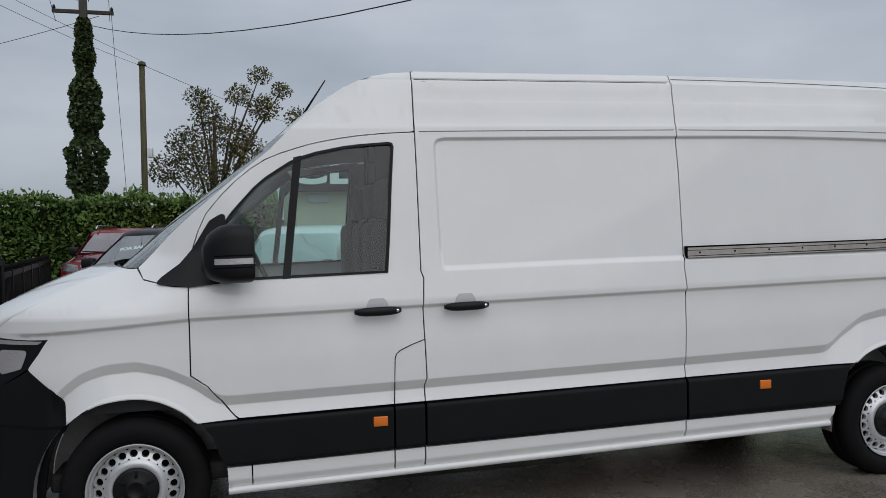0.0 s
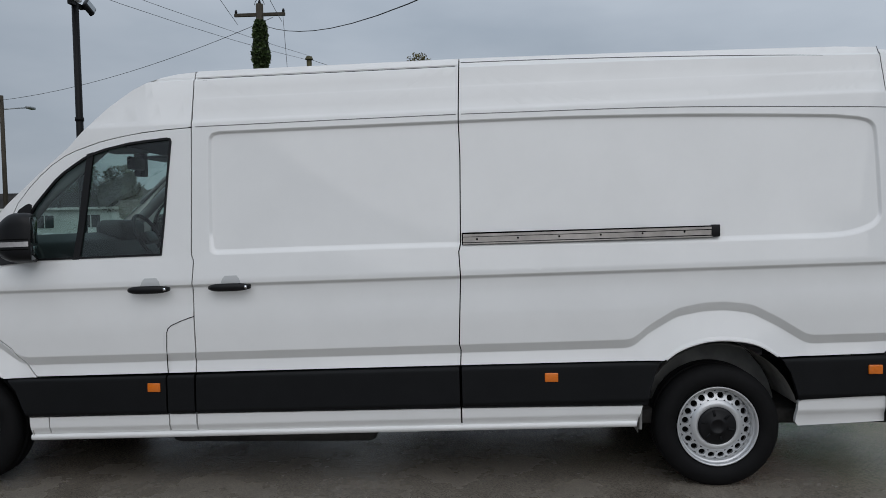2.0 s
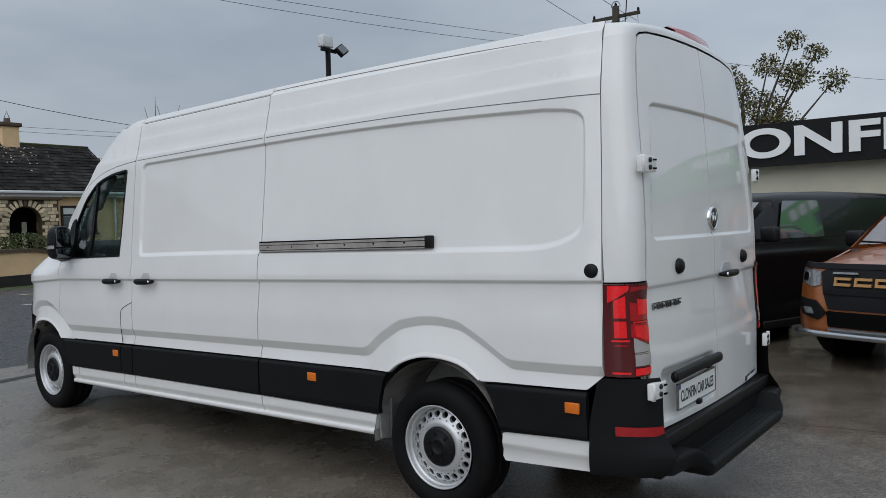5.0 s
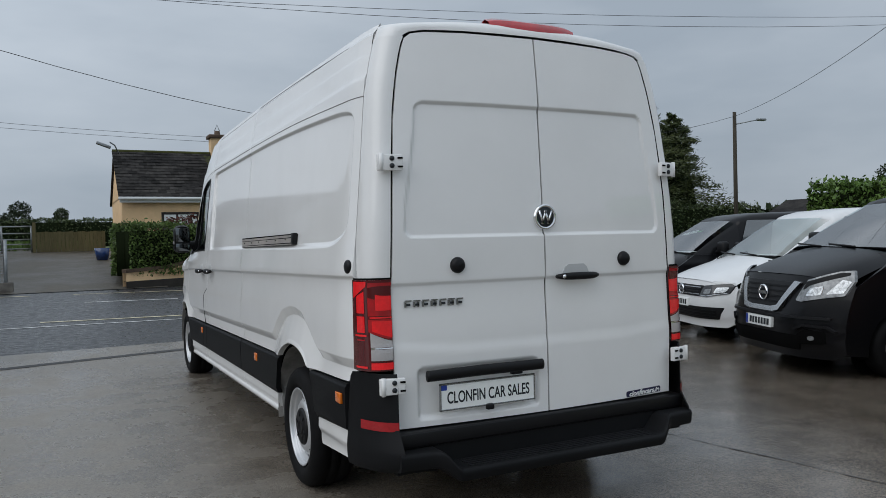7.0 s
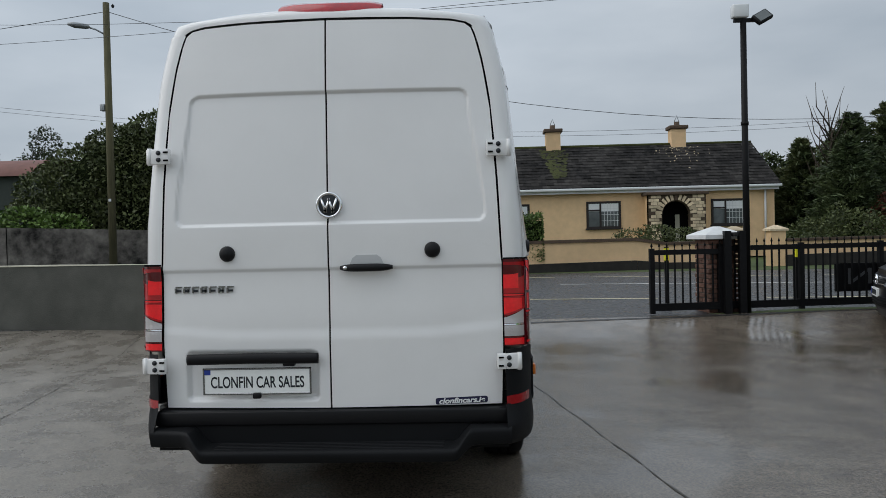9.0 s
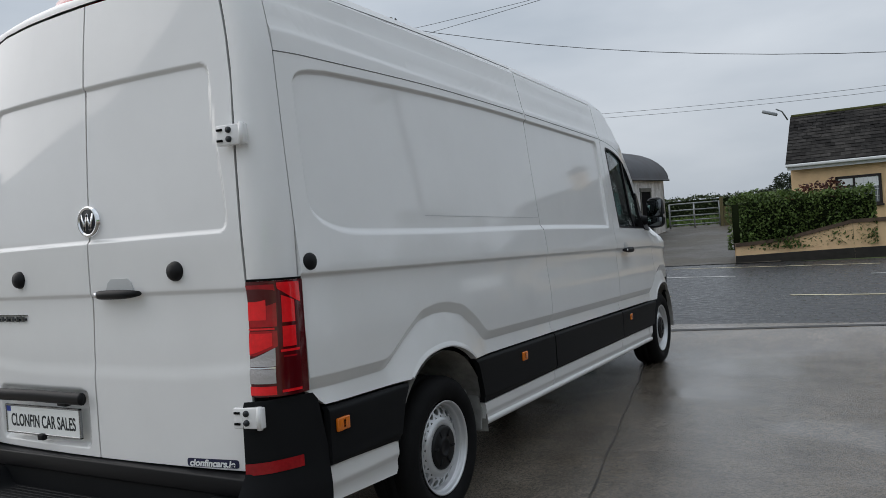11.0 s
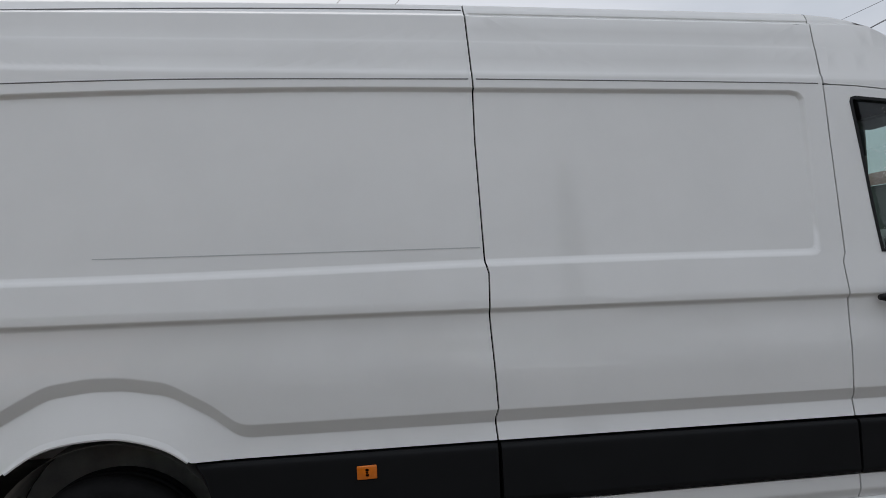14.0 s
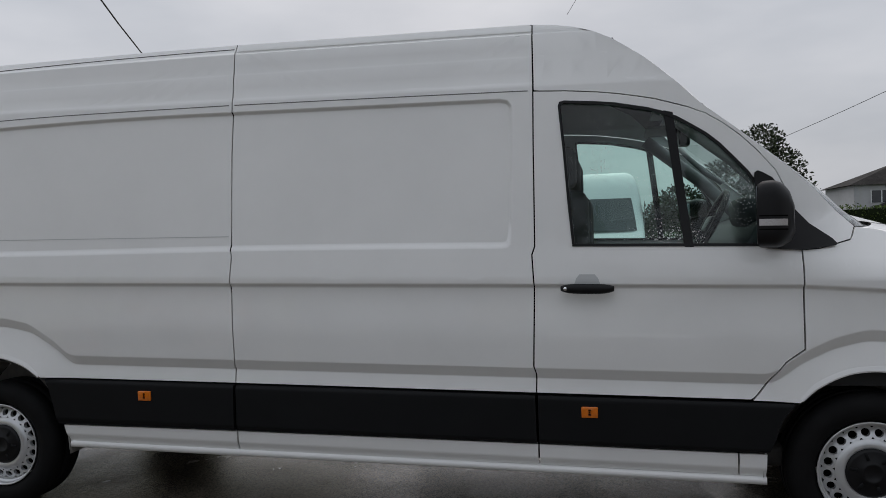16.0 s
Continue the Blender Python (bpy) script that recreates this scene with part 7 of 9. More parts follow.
IRON = material("black_iron_paint", (0.006, 0.006, 0.0065), 0.5, vary=0.2, scale=20, spec=0.2)
GALV = material("galvanised_steel", (0.33, 0.35, 0.36), 0.5, metal=0.6, vary=0.2, scale=15)
WOODP = material("green_weathered_pole", (0.085, 0.078, 0.038), 0.85, vary=0.35, scale=6, stretch=(3, 3, 0.4), bump=0.4, bscale=30)
WOODB = material("brown_weathered_pole", (0.05, 0.042, 0.03), 0.85, vary=0.35, scale=6, stretch=(3, 3, 0.4), bump=0.4, bscale=30)
BOARD = material("mossy_boards", (0.13, 0.115, 0.055), 0.85, vary=0.3, scale=5, stretch=(4, 4, 0.6), bump=0.3, bscale=30)
FRAMEB = material("brown_window_frame", (0.02, 0.014, 0.012), 0.5)
PANE = material("house_glass", (0.10, 0.115, 0.115), 0.08, coat=0.6, vary=0.25, scale=4)
PANED = material("dark_house_glass", (0.03, 0.033, 0.036), 0.08, coat=0.6)
PORCHM = material("dark_porch_mortar", (0.07, 0.05, 0.033), 0.9, vary=0.2, scale=20)
STONE = material("pale_porch_stone", (0.60, 0.49, 0.33), 0.8, vary=0.25, scale=10, per_piece=0.3)
STONED = material("dark_quoin_stone", (0.09, 0.06, 0.04), 0.8, vary=0.3, scale=10)
WHITEP = material("white_pvc", (0.68, 0.7, 0.7), 0.4)
SIGNB = material("black_sign_panel", (0.008, 0.0085, 0.0095), 0.5, vary=0.15, scale=1, spec=0.2)
SIGNG = material("green_sign_panel", (0.07, 0.36, 0.055), 0.45, vary=0.06, scale=1)
# near-black; on flat opening panels it paints the shade indoors
DARKB = material("dark_roof_and_interior_shade", (0.005, 0.005, 0.0055), 0.8, spec=0.05)
CABLE = material("black_cable", (0.012, 0.012, 0.013), 0.6)
GREYHOUSE = material("grey_dash_render", (0.42, 0.425, 0.43), 0.85, vary=0.08, scale=2)
YELLOW = material("yellow_reflector", (0.75, 0.72, 0.02), 0.4)


def window(owner, x0, x1, z0, z1, y, glass=PANE, cross=True, name="window"):
    """A recessed window in a wall that faces -y."""
    w = part(name, bbox(x0, x1, y - 0.02, y + 0.06, z0, z1), glass, owner, smooth=False)
    for a in ((x0 - 0.05, x1 + 0.05, z0 - 0.06, z0 + 0.03), (x0 - 0.05, x1 + 0.05, z1 - 0.04, z1 + 0.05), (x0 - 0.05, x0 + 0.05, z0, z1), (x1 - 0.05, x1 + 0.05, z0, z1), (x0 + (x1 - x0) * 0.4 - 0.04, x0 + (x1 - x0) * 0.4 + 0.04, z0, z1), (x0, x0 + (x1 - x0) * 0.4, z1 - 0.40, z1 - 0.33)):
        part("frame_bar", bbox(a[0], a[1], y - 0.06, y + 0.02, a[2], a[3], bevel=0.01, seg=1), FRAMEB, w, smooth=False)
    part("sill", bbox(x0 - 0.1, x1 + 0.1, y - 0.14, y, z0 - 0.12, z0 - 0.05, bevel=0.01, seg=1), FRAMEB, w, smooth=False)
    if cross:
        for k in range(1, 6):
            xx = x0 + (x1 - x0) * (0.42 + 0.1 * k)
            part("glazing_bar", bbox(xx - 0.008, xx + 0.008, y - 0.03, y - 0.02, z0 + 0.03, z1 - 0.04), WHITEP, w, smooth=False)
        for k in range(1, 4):
            zz = z0 + (z1 - z0) * k / 4
            part("glazing_bar", bbox(x0 + (x1 - x0) * 0.42, x1 - 0.05, y - 0.03, y - 0.02, zz - 0.008, zz + 0.008), WHITEP, w, smooth=False)
        part("net_curtain", bbox(x0 + 0.06, x1 - 0.06, y - 0.024, y - 0.021, z1 - 0.42, z1 - 0.06), WHITEINK, w, "white net curtain", smooth=False)
    return w


# cottage across the road
HY = 31.0
cot = thing("cottage", (0, 0, 0), "peach rendered roadside cottage with mossy slate roof", "house")
part("wall", bbox(0.1, 14.6, HY, HY + 6.8, 0.2, 3.55), PEACH, cot, "peach roughcast wall", smooth=False)
for x in (0.1, 14.4):
    part("gable", prism([(HY, 3.5), (HY + 3.45, 5.75), (HY + 6.8, 3.5)], x, x + 0.2, "yz"), PEACH, cot, smooth=False)
part("roof_deck", prism([(HY - 0.3, 3.50), (HY + 3.45, 5.80), (HY + 7.1, 3.50), (HY + 7.1, 3.42), (HY + 3.45, 5.70), (HY - 0.3, 3.42)], 0.0, 14.75, "yz"), SLATE, cot, smooth=False)
rf = bmesh.new()
random.seed(4)
rowsn = 15
for r in range(rowsn):
    s0, s1 = r / rowsn, (r + 1.35) / rowsn
    x = -0.05 - (0.15 if r % 2 else 0)
    while x < 14.75:
        w = 0.36
        a, b = max(-0.05, x), min(14.8, x + w - 0.012)
        j = random.uniform(-0.012, 0.012)
        if b - a > 0.05:
            for s in (0,):
                p = [(HY - 0.36 + 3.8 * s0, 3.50 + 2.36 * s0 + 0.045 + j), (HY - 0.36 + 3.8 * min(1, s1), 3.50 + 2.36 * min(1, s1) + 0.012)]
                v = [rf.verts.new(q) for q in ((a, p[0][0], p[0][1]), (b, p[0][0], p[0][1]), (b, p[1][0], p[1][1]), (a, p[1][0], p[1][1]), (a, p[0][0] + 0.01, p[0][1] - 0.03), (b, p[0][0] + 0.01, p[0][1] - 0.03))]
                rf.faces.new(v[:4])
                rf.faces.new((v[4], v[5], v[1], v[0]))
        x += w
part("slate", rf, SLATE, cot, "dark mossy slates", smooth=False, kind="stuff")
part("ridge", tube([(-0.02, HY + 3.45, 5.86), (14.8, HY + 3.45, 5.86)], 0.09, 8), MOSS, cot)
part("gutter", bbox(-0.05, 14.8, HY - 0.46, HY - 0.3, 3.38, 3.50, bevel=0.03), WHITEP, cot, "white gutter")
part("fascia", bbox(0.0, 14.7, HY - 0.3, HY - 0.27, 3.26, 3.45), WHITEP, cot, smooth=False)
part("downpipe", tube([(14.15, HY - 0.1, 3.4), (14.15, HY - 0.08, 0.5)], 0.05, 8), WHITEP, cot, "white downpipe")
random.seed(9)
for cx in (4.8, 11.1):
    ch = part("chimney", bbox(cx - 0.36, cx + 0.36, HY + 3.1, HY + 3.8, 5.3, 6.62), PEACH, cot, "rendered chimney with dark cap", smooth=False)
    part("chimney_cap", bbox(cx - 0.47, cx + 0.47, HY + 3.0, HY + 3.9, 6.60, 6.78, bevel=0.03), STONED, ch)
    part("chimney_pot", lathe([(0.15, 0), (0.13, 0.22), (0.0, 0.22)], 14, "z"), STONED, ch).matrix_local = Matrix.Translation((cx, HY + 3.45, 6.78))
    part("pot_cowl", tube([(cx - 0.12, HY + 3.45, 7.0), (cx, HY + 3.45, 7.32), (cx + 0.12, HY + 3.45, 7.0)], 0.02, 5), GALV, ch)
    growth = bmesh.new()
    for k in range(320 if cx < 8 else 60):
        d = random.uniform(0.0, 2.6) if cx < 8 else abs(random.gauss(0, 0.8))
        gx2, gy2, r = cx + random.uniform(-0.75, 0.75) * (1 - 0.25 * d) + (0 if cx < 8 else random.gauss(0, 0.5)), HY + 3.1 - d, random.uniform(0.03, 0.10) if cx < 8 else random.uniform(0.015, 0.045)
        gz = 3.50 + 2.36 * (gy2 - HY + 0.36) / 3.8 + 0.05
        growth.faces.new([growth.verts.new((gx2 + r * math.cos(a) * random.uniform(0.6, 1.4), gy2 + r * math.sin(a), gz + 0.62 * r * math.sin(a))) for a in [2 * math.pi * i / 6 for i in range(6)]])
    part("moss_patch" if cx < 8 else "lichen_patch", growth, MOSS if cx < 8 else STONE, cot, smooth=False, kind="stuff")
window(cot, 5.99, 7.49, 1.70, 2.85, HY)
window(cot, 11.75, 13.25, 1.73, 2.84, HY)
window(cot, 1.75, 3.25, 1.72, 2.80, HY)
# stone porch with an arch
po = thing("stone_porch", (0, 0, 0), "porch of pale and dark stone with arched opening", "porch")
arch = [(9.23, 0.5), (9.23, 2.2)] + [(9.855 - 0.625 * math.cos(a), 2.2 + 0.6 * math.sin(a)) for a in [math.pi * i / 12 for i in range(1, 12)]] + [(10.48, 2.2), (10.48, 0.5)]
pf = flat_mesh([(8.62, 0.3), (9.2, 0.3), (9.2, 0.45), (10.5, 0.45), (10.5, 0.3), (11.2, 0.3), (11.2, 3.08), (8.62, 3.08)], [arch])
skin("porch_front", pf, lambda x, z: (x, HY - 0.9, z), PORCHM, po, "", 0.3, (0, 1, 0), (0, -1, 0))
part("porch_side", bbox(8.62, 8.8, HY - 0.88, HY - 0.002, 0.3, 3.08), PEACH, po, smooth=False)
part("porch_side", bbox(11.02, 11.2, HY - 0.88, HY - 0.002, 0.3, 3.08), PEACH, po, smooth=False)
part("porch_roof", bbox(8.5, 11.32, HY - 1.02, HY - 0.003, 3.08, 3.22, bevel=0.02), STONED, po, "dark porch roof edge")
part("inner_door", bbox(9.1, 10.6, HY - 0.12, HY - 0.01, 0.4, 2.9), DARKB, po, smooth=False)
part("porch_curtain", bbox(10.0, 10.2, HY - 0.16, HY - 0.13, 0.7, 2.2), CREAM, po, smooth=False)
for r in range(18):
    z = 0.42 + 0.148 * r
    for x0, x1 in ((8.63, 9.21), (10.5, 11.19)):
        x = x0 + (0.1 if r % 2 else 0)
        k = 0
        while x < x1 - 0.06:
            w = min(0.24 if (k + r) % 3 else 0.3, x1 - x)
            dark = x == x0 and r % 3 == 0 or (r % 3 == 1 and x + w > x1 - 0.05)
            part("stone", bbox(x, x + w - 0.02, HY - 0.94, HY - 0.9, z, z + 0.128), STONED if dark else STONE, po, smooth=False)
            x += w
            k += 1
for i in range(13):
    a = math.pi * (i + 0.5) / 13
    part("stone", bbox(-0.06, 0.06, -0.04, 0.0, 0.64, 0.92), STONED if i == 6 else STONE, po, smooth=False).matrix_local = Matrix.Translation((9.855, HY - 0.905, 2.2)) @ pose(0, 0, 0, 0, math.degrees(math.pi / 2 - a) * -1 + 0, 0)

# barrel-roofed shed
def along(p, q, s, z):
    return (p[0] + (q[0] - p[0]) * s, p[1] + (q[1] - p[1]) * s, z)


SA, SB = Vector((-6.25, 21.0, 0)), Vector((-5.74, 34.1, 0))
shed = thing("barrel_roof_shed", (SA.x, SA.y, 0), "whitewashed farm shed with curved tin roof and teal doors", "shed", rz=math.degrees(math.atan2(SB.y - SA.y, SB.x - SA.x)))
SL, SD = (SB - SA).length, 5.2
part("front_wall", bbox(0, SL, 0, 0.3, 0.0, 3.42), SHEDW, shed, "flaking whitewashed wall", smooth=False)
part("end_wall", prism([(0.0, 0.1), (SD, 0.1)] + [(SD / 2 + SD / 2 * math.cos(a), 3.4 + 1.5 * math.sin(a)) for a in [math.pi * i / 14 for i in range(15)]], 0.0, 0.25, "yz"), SHEDW, shed, smooth=False)
part("end_wall", prism([(0.0, 0.1), (SD, 0.1)] + [(SD / 2 + SD / 2 * math.cos(a), 3.4 + 1.5 * math.sin(a)) for a in [math.pi * i / 14 for i in range(15)]], SL - 0.25, SL, "yz"), SHEDW, shed, smooth=False)
rows = []
for i in range(60):
    x = -0.2 + (SL + 0.4) * i / 59
    wob = 0.02 * (i % 2)
    rows.append([(x, SD / 2 - (SD / 2 + 0.2 + wob) * math.cos(a), 3.42 + (1.55 + wob) * math.sin(a)) for a in [math.pi * k / 16 for k in range(17)]])
part("roof", loft(rows), RUSTR, shed, "rusting corrugated barrel roof")
part("roof_edge", tube([(-0.25, -0.2, 3.42), (SL + 0.25, -0.2, 3.42)], 0.05, 6), RUSTR, shed)
for s, wd, z1, col in ((0.10, 1.5, 2.95, TEAL), (0.42, 1.9, 2.9, TEAL), (0.765, 1.35, 2.9, DARKB)):
    x = SL * s
    dr = part("shed_door", bbox(x - wd / 2, x + wd / 2, -0.012, 0.1, 0.12, z1), col, shed, "faded teal boarded door" if col is TEAL else "doorway painted dark for the shade inside", smooth=False)
    for k in range(8):
        if col is TEAL:
            zz = 0.4 + (z1 - 0.45) * k / 8
            part("door_board", bbox(x - wd / 2 + 0.03, x + wd / 2 - 0.03, -0.035, -0.012, zz, zz + (z1 - 0.45) / 8 - 0.03), TEAL, dr, smooth=False)
    part("lintel", bbox(x - wd / 2 - 0.15, x + wd / 2 + 0.15, -0.05, 0.0, z1, z1 + 0.16), GREYR, shed, smooth=False)
    for xx in (x - wd / 2 - 0.13, x + wd / 2 + 0.02):
        part("jamb", bbox(xx, xx + 0.11, -0.04, 0.0, 0.2, z1), GREYR, shed, smooth=False)

shed.matrix_world = Matrix.Translation((SA.x, SA.y, -0.25)) @ pose(0, 0, 0, 0, -1.7, math.degrees(math.atan2(SB.y - SA.y, SB.x - SA.x)))
# chain-link gates by the shed
for x0, x1 in ((-5.95, -4.45), (-4.40, -3.72)):
    g = thing("wire_mesh_gate", (0, 0, 0), "low galvanised wire mesh gate on the roadside", "gate", "wire mesh gates")
    y = 20.4
    part("gate_frame", tube([(x0, y, 0.4), (x0, y, 1.58), (x1, y, 1.58), (x1, y, 0.45), (x0, y, 0.45)], 0.03, 6), GALV, g)
    bm = bmesh.new()
    n = int((x1 - x0) / 0.09)
    for k in range(n + 1):
        xx = x0 + (x1 - x0) * k / n
        box(bm, xx - 0.006, xx + 0.006, y - 0.006, y + 0.006, 0.45, 1.56)
    for k in range(13):
        zz = 0.45 + 0.09 * k
        box(bm, x0, x1, y - 0.006, y + 0.006, zz - 0.006, zz + 0.006)
    part("wire_mesh", bm, GALV, g, smooth=False)
for x in (-6.0, -4.42, -3.68):
    tagged(part("gate_post", tube([(x, 20.4, 0.1), (x, 20.4, 1.66)], 0.045, 8), GALV, None, "galvanised tubular gate post"), category="post")
part("kerb_wall", bbox(-6.3, -3.5, 20.3, 20.55, 0.1, 0.46, bevel=0.03), OLDW, None, "mossy low plinth under mesh gates", kind="structure")
# drive, far gate, boards
part("drive", loft([[(u, 19.75 + v * 17.5, 0.165 + 1.15 * v) for u in frange(-6.2, 0.6, 0.6)] for v in frange(0, 1, 0.1)]), DRIVE, None, "worn tarmac drive beside the cottage", kind="structure")
part("field_bank", loft([[(u, 37.2 + v * 30, 1.315 + 0.3 * v) for u in frange(-30, 14, 2.0)] for v in (0, 0.3, 1)]), GRASS_SOIL, None, "rising green field behind the gate", kind="structure")
fg = thing("farm_gate", (0, 0, 0), "galvanised five-bar field gate", "gate")
for z in (1.37, 1.58, 1.8, 2.08, 2.4):
    part("gate_bar", tube([(-5.88, 35.5, z), (-3.5, 35.5, z)], 0.035, 6), GALV, fg)
for x in (-5.88, -4.7, -3.5):
    part("gate_upright", tube([(x, 35.5, 1.2), (x, 35.5, 2.42)], 0.04, 6), GALV, fg)
bf = thing("board_fence", (0, 0, 0), "mossy timber board fence", "fence")
for k in range(17):
    x = -3.3 + 0.172 * k
    part("board", bbox(x, x + 0.165, 35.4 + 0.012 * (k % 2), 35.44 + 0.012 * (k % 2), 1.0, 2.12 + 0.015 * (k % 3)), BOARD, bf, smooth=False)
part("corner_post", bbox(-3.46, -3.32, 35.35, 35.5, 0.9, 2.58), BOARD, bf, smooth=False)
tagged(part("flower_pot", lathe([(0.0, 0.0), (0.22, 0.0), (0.32, 0.5), (0.28, 0.5), (0.24, 0.4), (0, 0.4)], 20, "z"), material("blue_glaze", (0.02, 0.05, 0.16), 0.25, coat=0.6), None, "large blue glazed flower pot"), category="pot").location = (-0.75, 30.2, 0.84)

# low garden wall and gate piers in front of the cottage
def wall_run(name, pts, z0, z1, thick, mat, cap, label):
    w = thing(name, (0, 0, 0), label, "wall")
    for (xa, ya, za), (xb, yb, zb) in zip(pts, pts[1:]):
        d = Vector((ya - yb, xb - xa, 0)).normalized() * thick / 2
        bm = loft([[(xa - d.x, ya - d.y, z0), (xa - d.x, ya - d.y, za), (xa + d.x, ya + d.y, za), (xa + d.x, ya + d.y, z0)], [(xb - d.x, yb - d.y, z0), (xb - d.x, yb - d.y, zb), (xb + d.x, yb + d.y, zb), (xb + d.x, yb + d.y, z0)]])
        part("wall_face", bm, mat, w, smooth=False)
        if cap:
            e = d * 1.35
            bm = loft([[(xa - e.x, ya - e.y, za), (xa - e.x, ya - e.y, za + 0.1), (xa + e.x, ya + e.y, za + 0.1), (xa + e.x, ya + e.y, za)], [(xb - e.x, yb - e.y, zb), (xb - e.x, yb - e.y, zb + 0.1), (xb + e.x, yb + e.y, zb + 0.1), (xb + e.x, yb + e.y, zb)]], closed=True, caps=True)
            part("coping", bm, cap, w, smooth=False)
    return w


wall_run("garden_wall", [(-0.6, 20.1, 0.62), (0.6, 20.4, 0.70), (2.4, 20.6, 1.1), (6.1, 21.2, 1.12), (7.2, 21.4, 0.95), (9.4, 21.6, 0.98)], 0.1, 0.6, 0.3, PEACH, STONED, "low peach roughcast garden wall with dark coping")
wall_run("garden_wall", [(11.3, 21.9, 0.98), (16.0, 22.8, 1.0), (26.0, 24.8, 1.0)], 0.1, 0.6, 0.3, PEACH, STONED, "low peach roughcast garden wall with dark coping")
PLINTH = material("tarred_plinth", (0.022, 0.019, 0.016), 0.8, vary=0.4, scale=5, bump=0.4, bscale=30)
wall_run("garden_wall_plinth", [(-0.6, 20.05, 0.36), (2.4, 20.5, 0.42), (6.1, 21.1, 0.46), (7.2, 21.3, 0.36), (9.4, 21.5, 0.34)], 0.1, 0.3, 0.44, PLINTH, None, "dark tarred plinth of the garden wall")
wall_run("garden_wall_plinth", [(11.3, 21.8, 0.52), (16.0, 22.7, 0.58), (26.0, 24.7, 0.6)], 0.1, 0.3, 0.44, PLINTH, None, "dark tarred plinth of the garden wall")
for x, y in ((9.6, 21.7), (11.1, 21.9)):
    p = thing("garden_pier", (x, y, 0), "peach rendered garden gate pier with cap", "pier", "garden gate piers")
    part("shaft", bbox(-0.25, 0.25, -0.25, 0.25, 0.1, 1.35), PEACH, p, smooth=False)
    part("cap", loft([[(sx * r, sy * r, z) for sx, sy in ((-1, -1), (1, -1), (1, 1), (-1, 1))] for r, z in ((0.32, 1.35), (0.32, 1.42), (0.05, 1.55))], closed=True, caps=True), STONE, p, smooth=False)

# yard wall and older wall over the road
wall_run("yard_wall", [(-3.72, 5.85, 1.08), (-5.5, 6.12, 1.10), (-9.5, 6.55, 1.10), (-30, 9.0, 1.1)], 0.0, 1.0, 0.2, GREYR, None, "damp stained grey rendered yard wall")
wall_run("yard_wall_coping", [(-3.72, 5.85, 1.082), (-5.5, 6.12, 1.102), (-9.5, 6.55, 1.102), (-30, 9.0, 1.102)], 1.085, 1.1, 0.22, CREAM, None, "pale cement edge on the yard wall")
wall_run("old_roadside_wall", [(-30, 15.8, 1.9), (-13.0, 17.0, 1.95), (-9.0, 17.9, 1.8), (-7.5, 18.3, 1.75), (-6.3, 18.9, 1.5)], 0.0, 1.0, 0.4, OLDW, None, "old lichen-stained roadside wall")

# brick gate piers with white caps: single bricks over a mortar core
brick_bm = bmesh.new()
box(brick_bm, -0.105, 0.105, -0.04, 0.04, -0.03, 0.03, bevel=0.004, seg=1)
brick_proto = None


def gate_pier(x, y, turn, rows, label):
    global brick_proto
    p = thing("gate_pier", (x, y, rise(x, y) - 0.02), label, "pier", "brick gate piers", rz=turn)
    part("core", bbox(-0.205, 0.205, -0.205, 0.205, 0.0, rows * 0.075), MORTAR, p, smooth=False)
    for r in range(rows):
        z = 0.0375 + 0.075 * r
        off = 0.055 if r % 2 else -0.055
        for side_i in range(4):
            for k in (-1, 1):
                m = pose(0, 0, 0, 0, 0, 90 * side_i) @ Matrix.Translation((k * 0.11 + off * 0.0 + (0.0 if r % 2 else 0.0), -0.185, z))
                if brick_proto is None:
                    b = part("brick", brick_bm, BRICK, p, smooth=False)
                    brick_proto = b
                else:
                    b = new("brick", brick_proto.data)
                    b.parent = p
                s = 1.0 + 0.02 * math.sin(7.3 * r + 3 * k + side_i)
                m = pose(0, 0, 0, 0, 0, 90 * side_i) @ Matrix.Translation((k * 0.112 + (0.03 if r % 2 else -0.03), -0.183 + 0.003 * math.sin(5 * r + k), z)) @ Matrix.Diagonal((0.99 * s, 1, 1, 1))
                b.matrix_local = m
    h = rows * 0.075
    part("cap", loft([[(sx * r, sy * r, z) for sx, sy in ((-1, -1), (1, -1), (1, 1), (-1, 1))] for r, z in ((0.25, h), (0.33, h + 0.01), (0.33, h + 0.07), (0.30, h + 0.085), (0.04, h + 0.20))], closed=True, caps=True), CAPW, p, "white painted pyramid cap", smooth=False)
    return p


gp = gate_pier(-3.42, 5.60, 10, 16, "red brick gate pier with white pyramid cap")
part("stop_post", bbox(0.22, 0.27, -0.27, -0.20, 0.0, 1.12), IRON, gp, "black iron gate stop", smooth=False)
part("socket_box", bbox(-0.28, -0.22, -0.28, -0.22, 0.62, 0.70, bevel=0.01), WHITEP, gp)
part("hose_coil", tube([(-0.26 + 0.07 * math.cos(a), -0.28, 0.42 + 0.075 * math.sin(a)) for a in [2 * math.pi * i / 20 for i in range(21)]], 0.014, 6), WHITEP, gp, "white cable coil")
gate_pier(4.45, 7.08, 10, 15, "red brick gate pier with white pyramid cap")

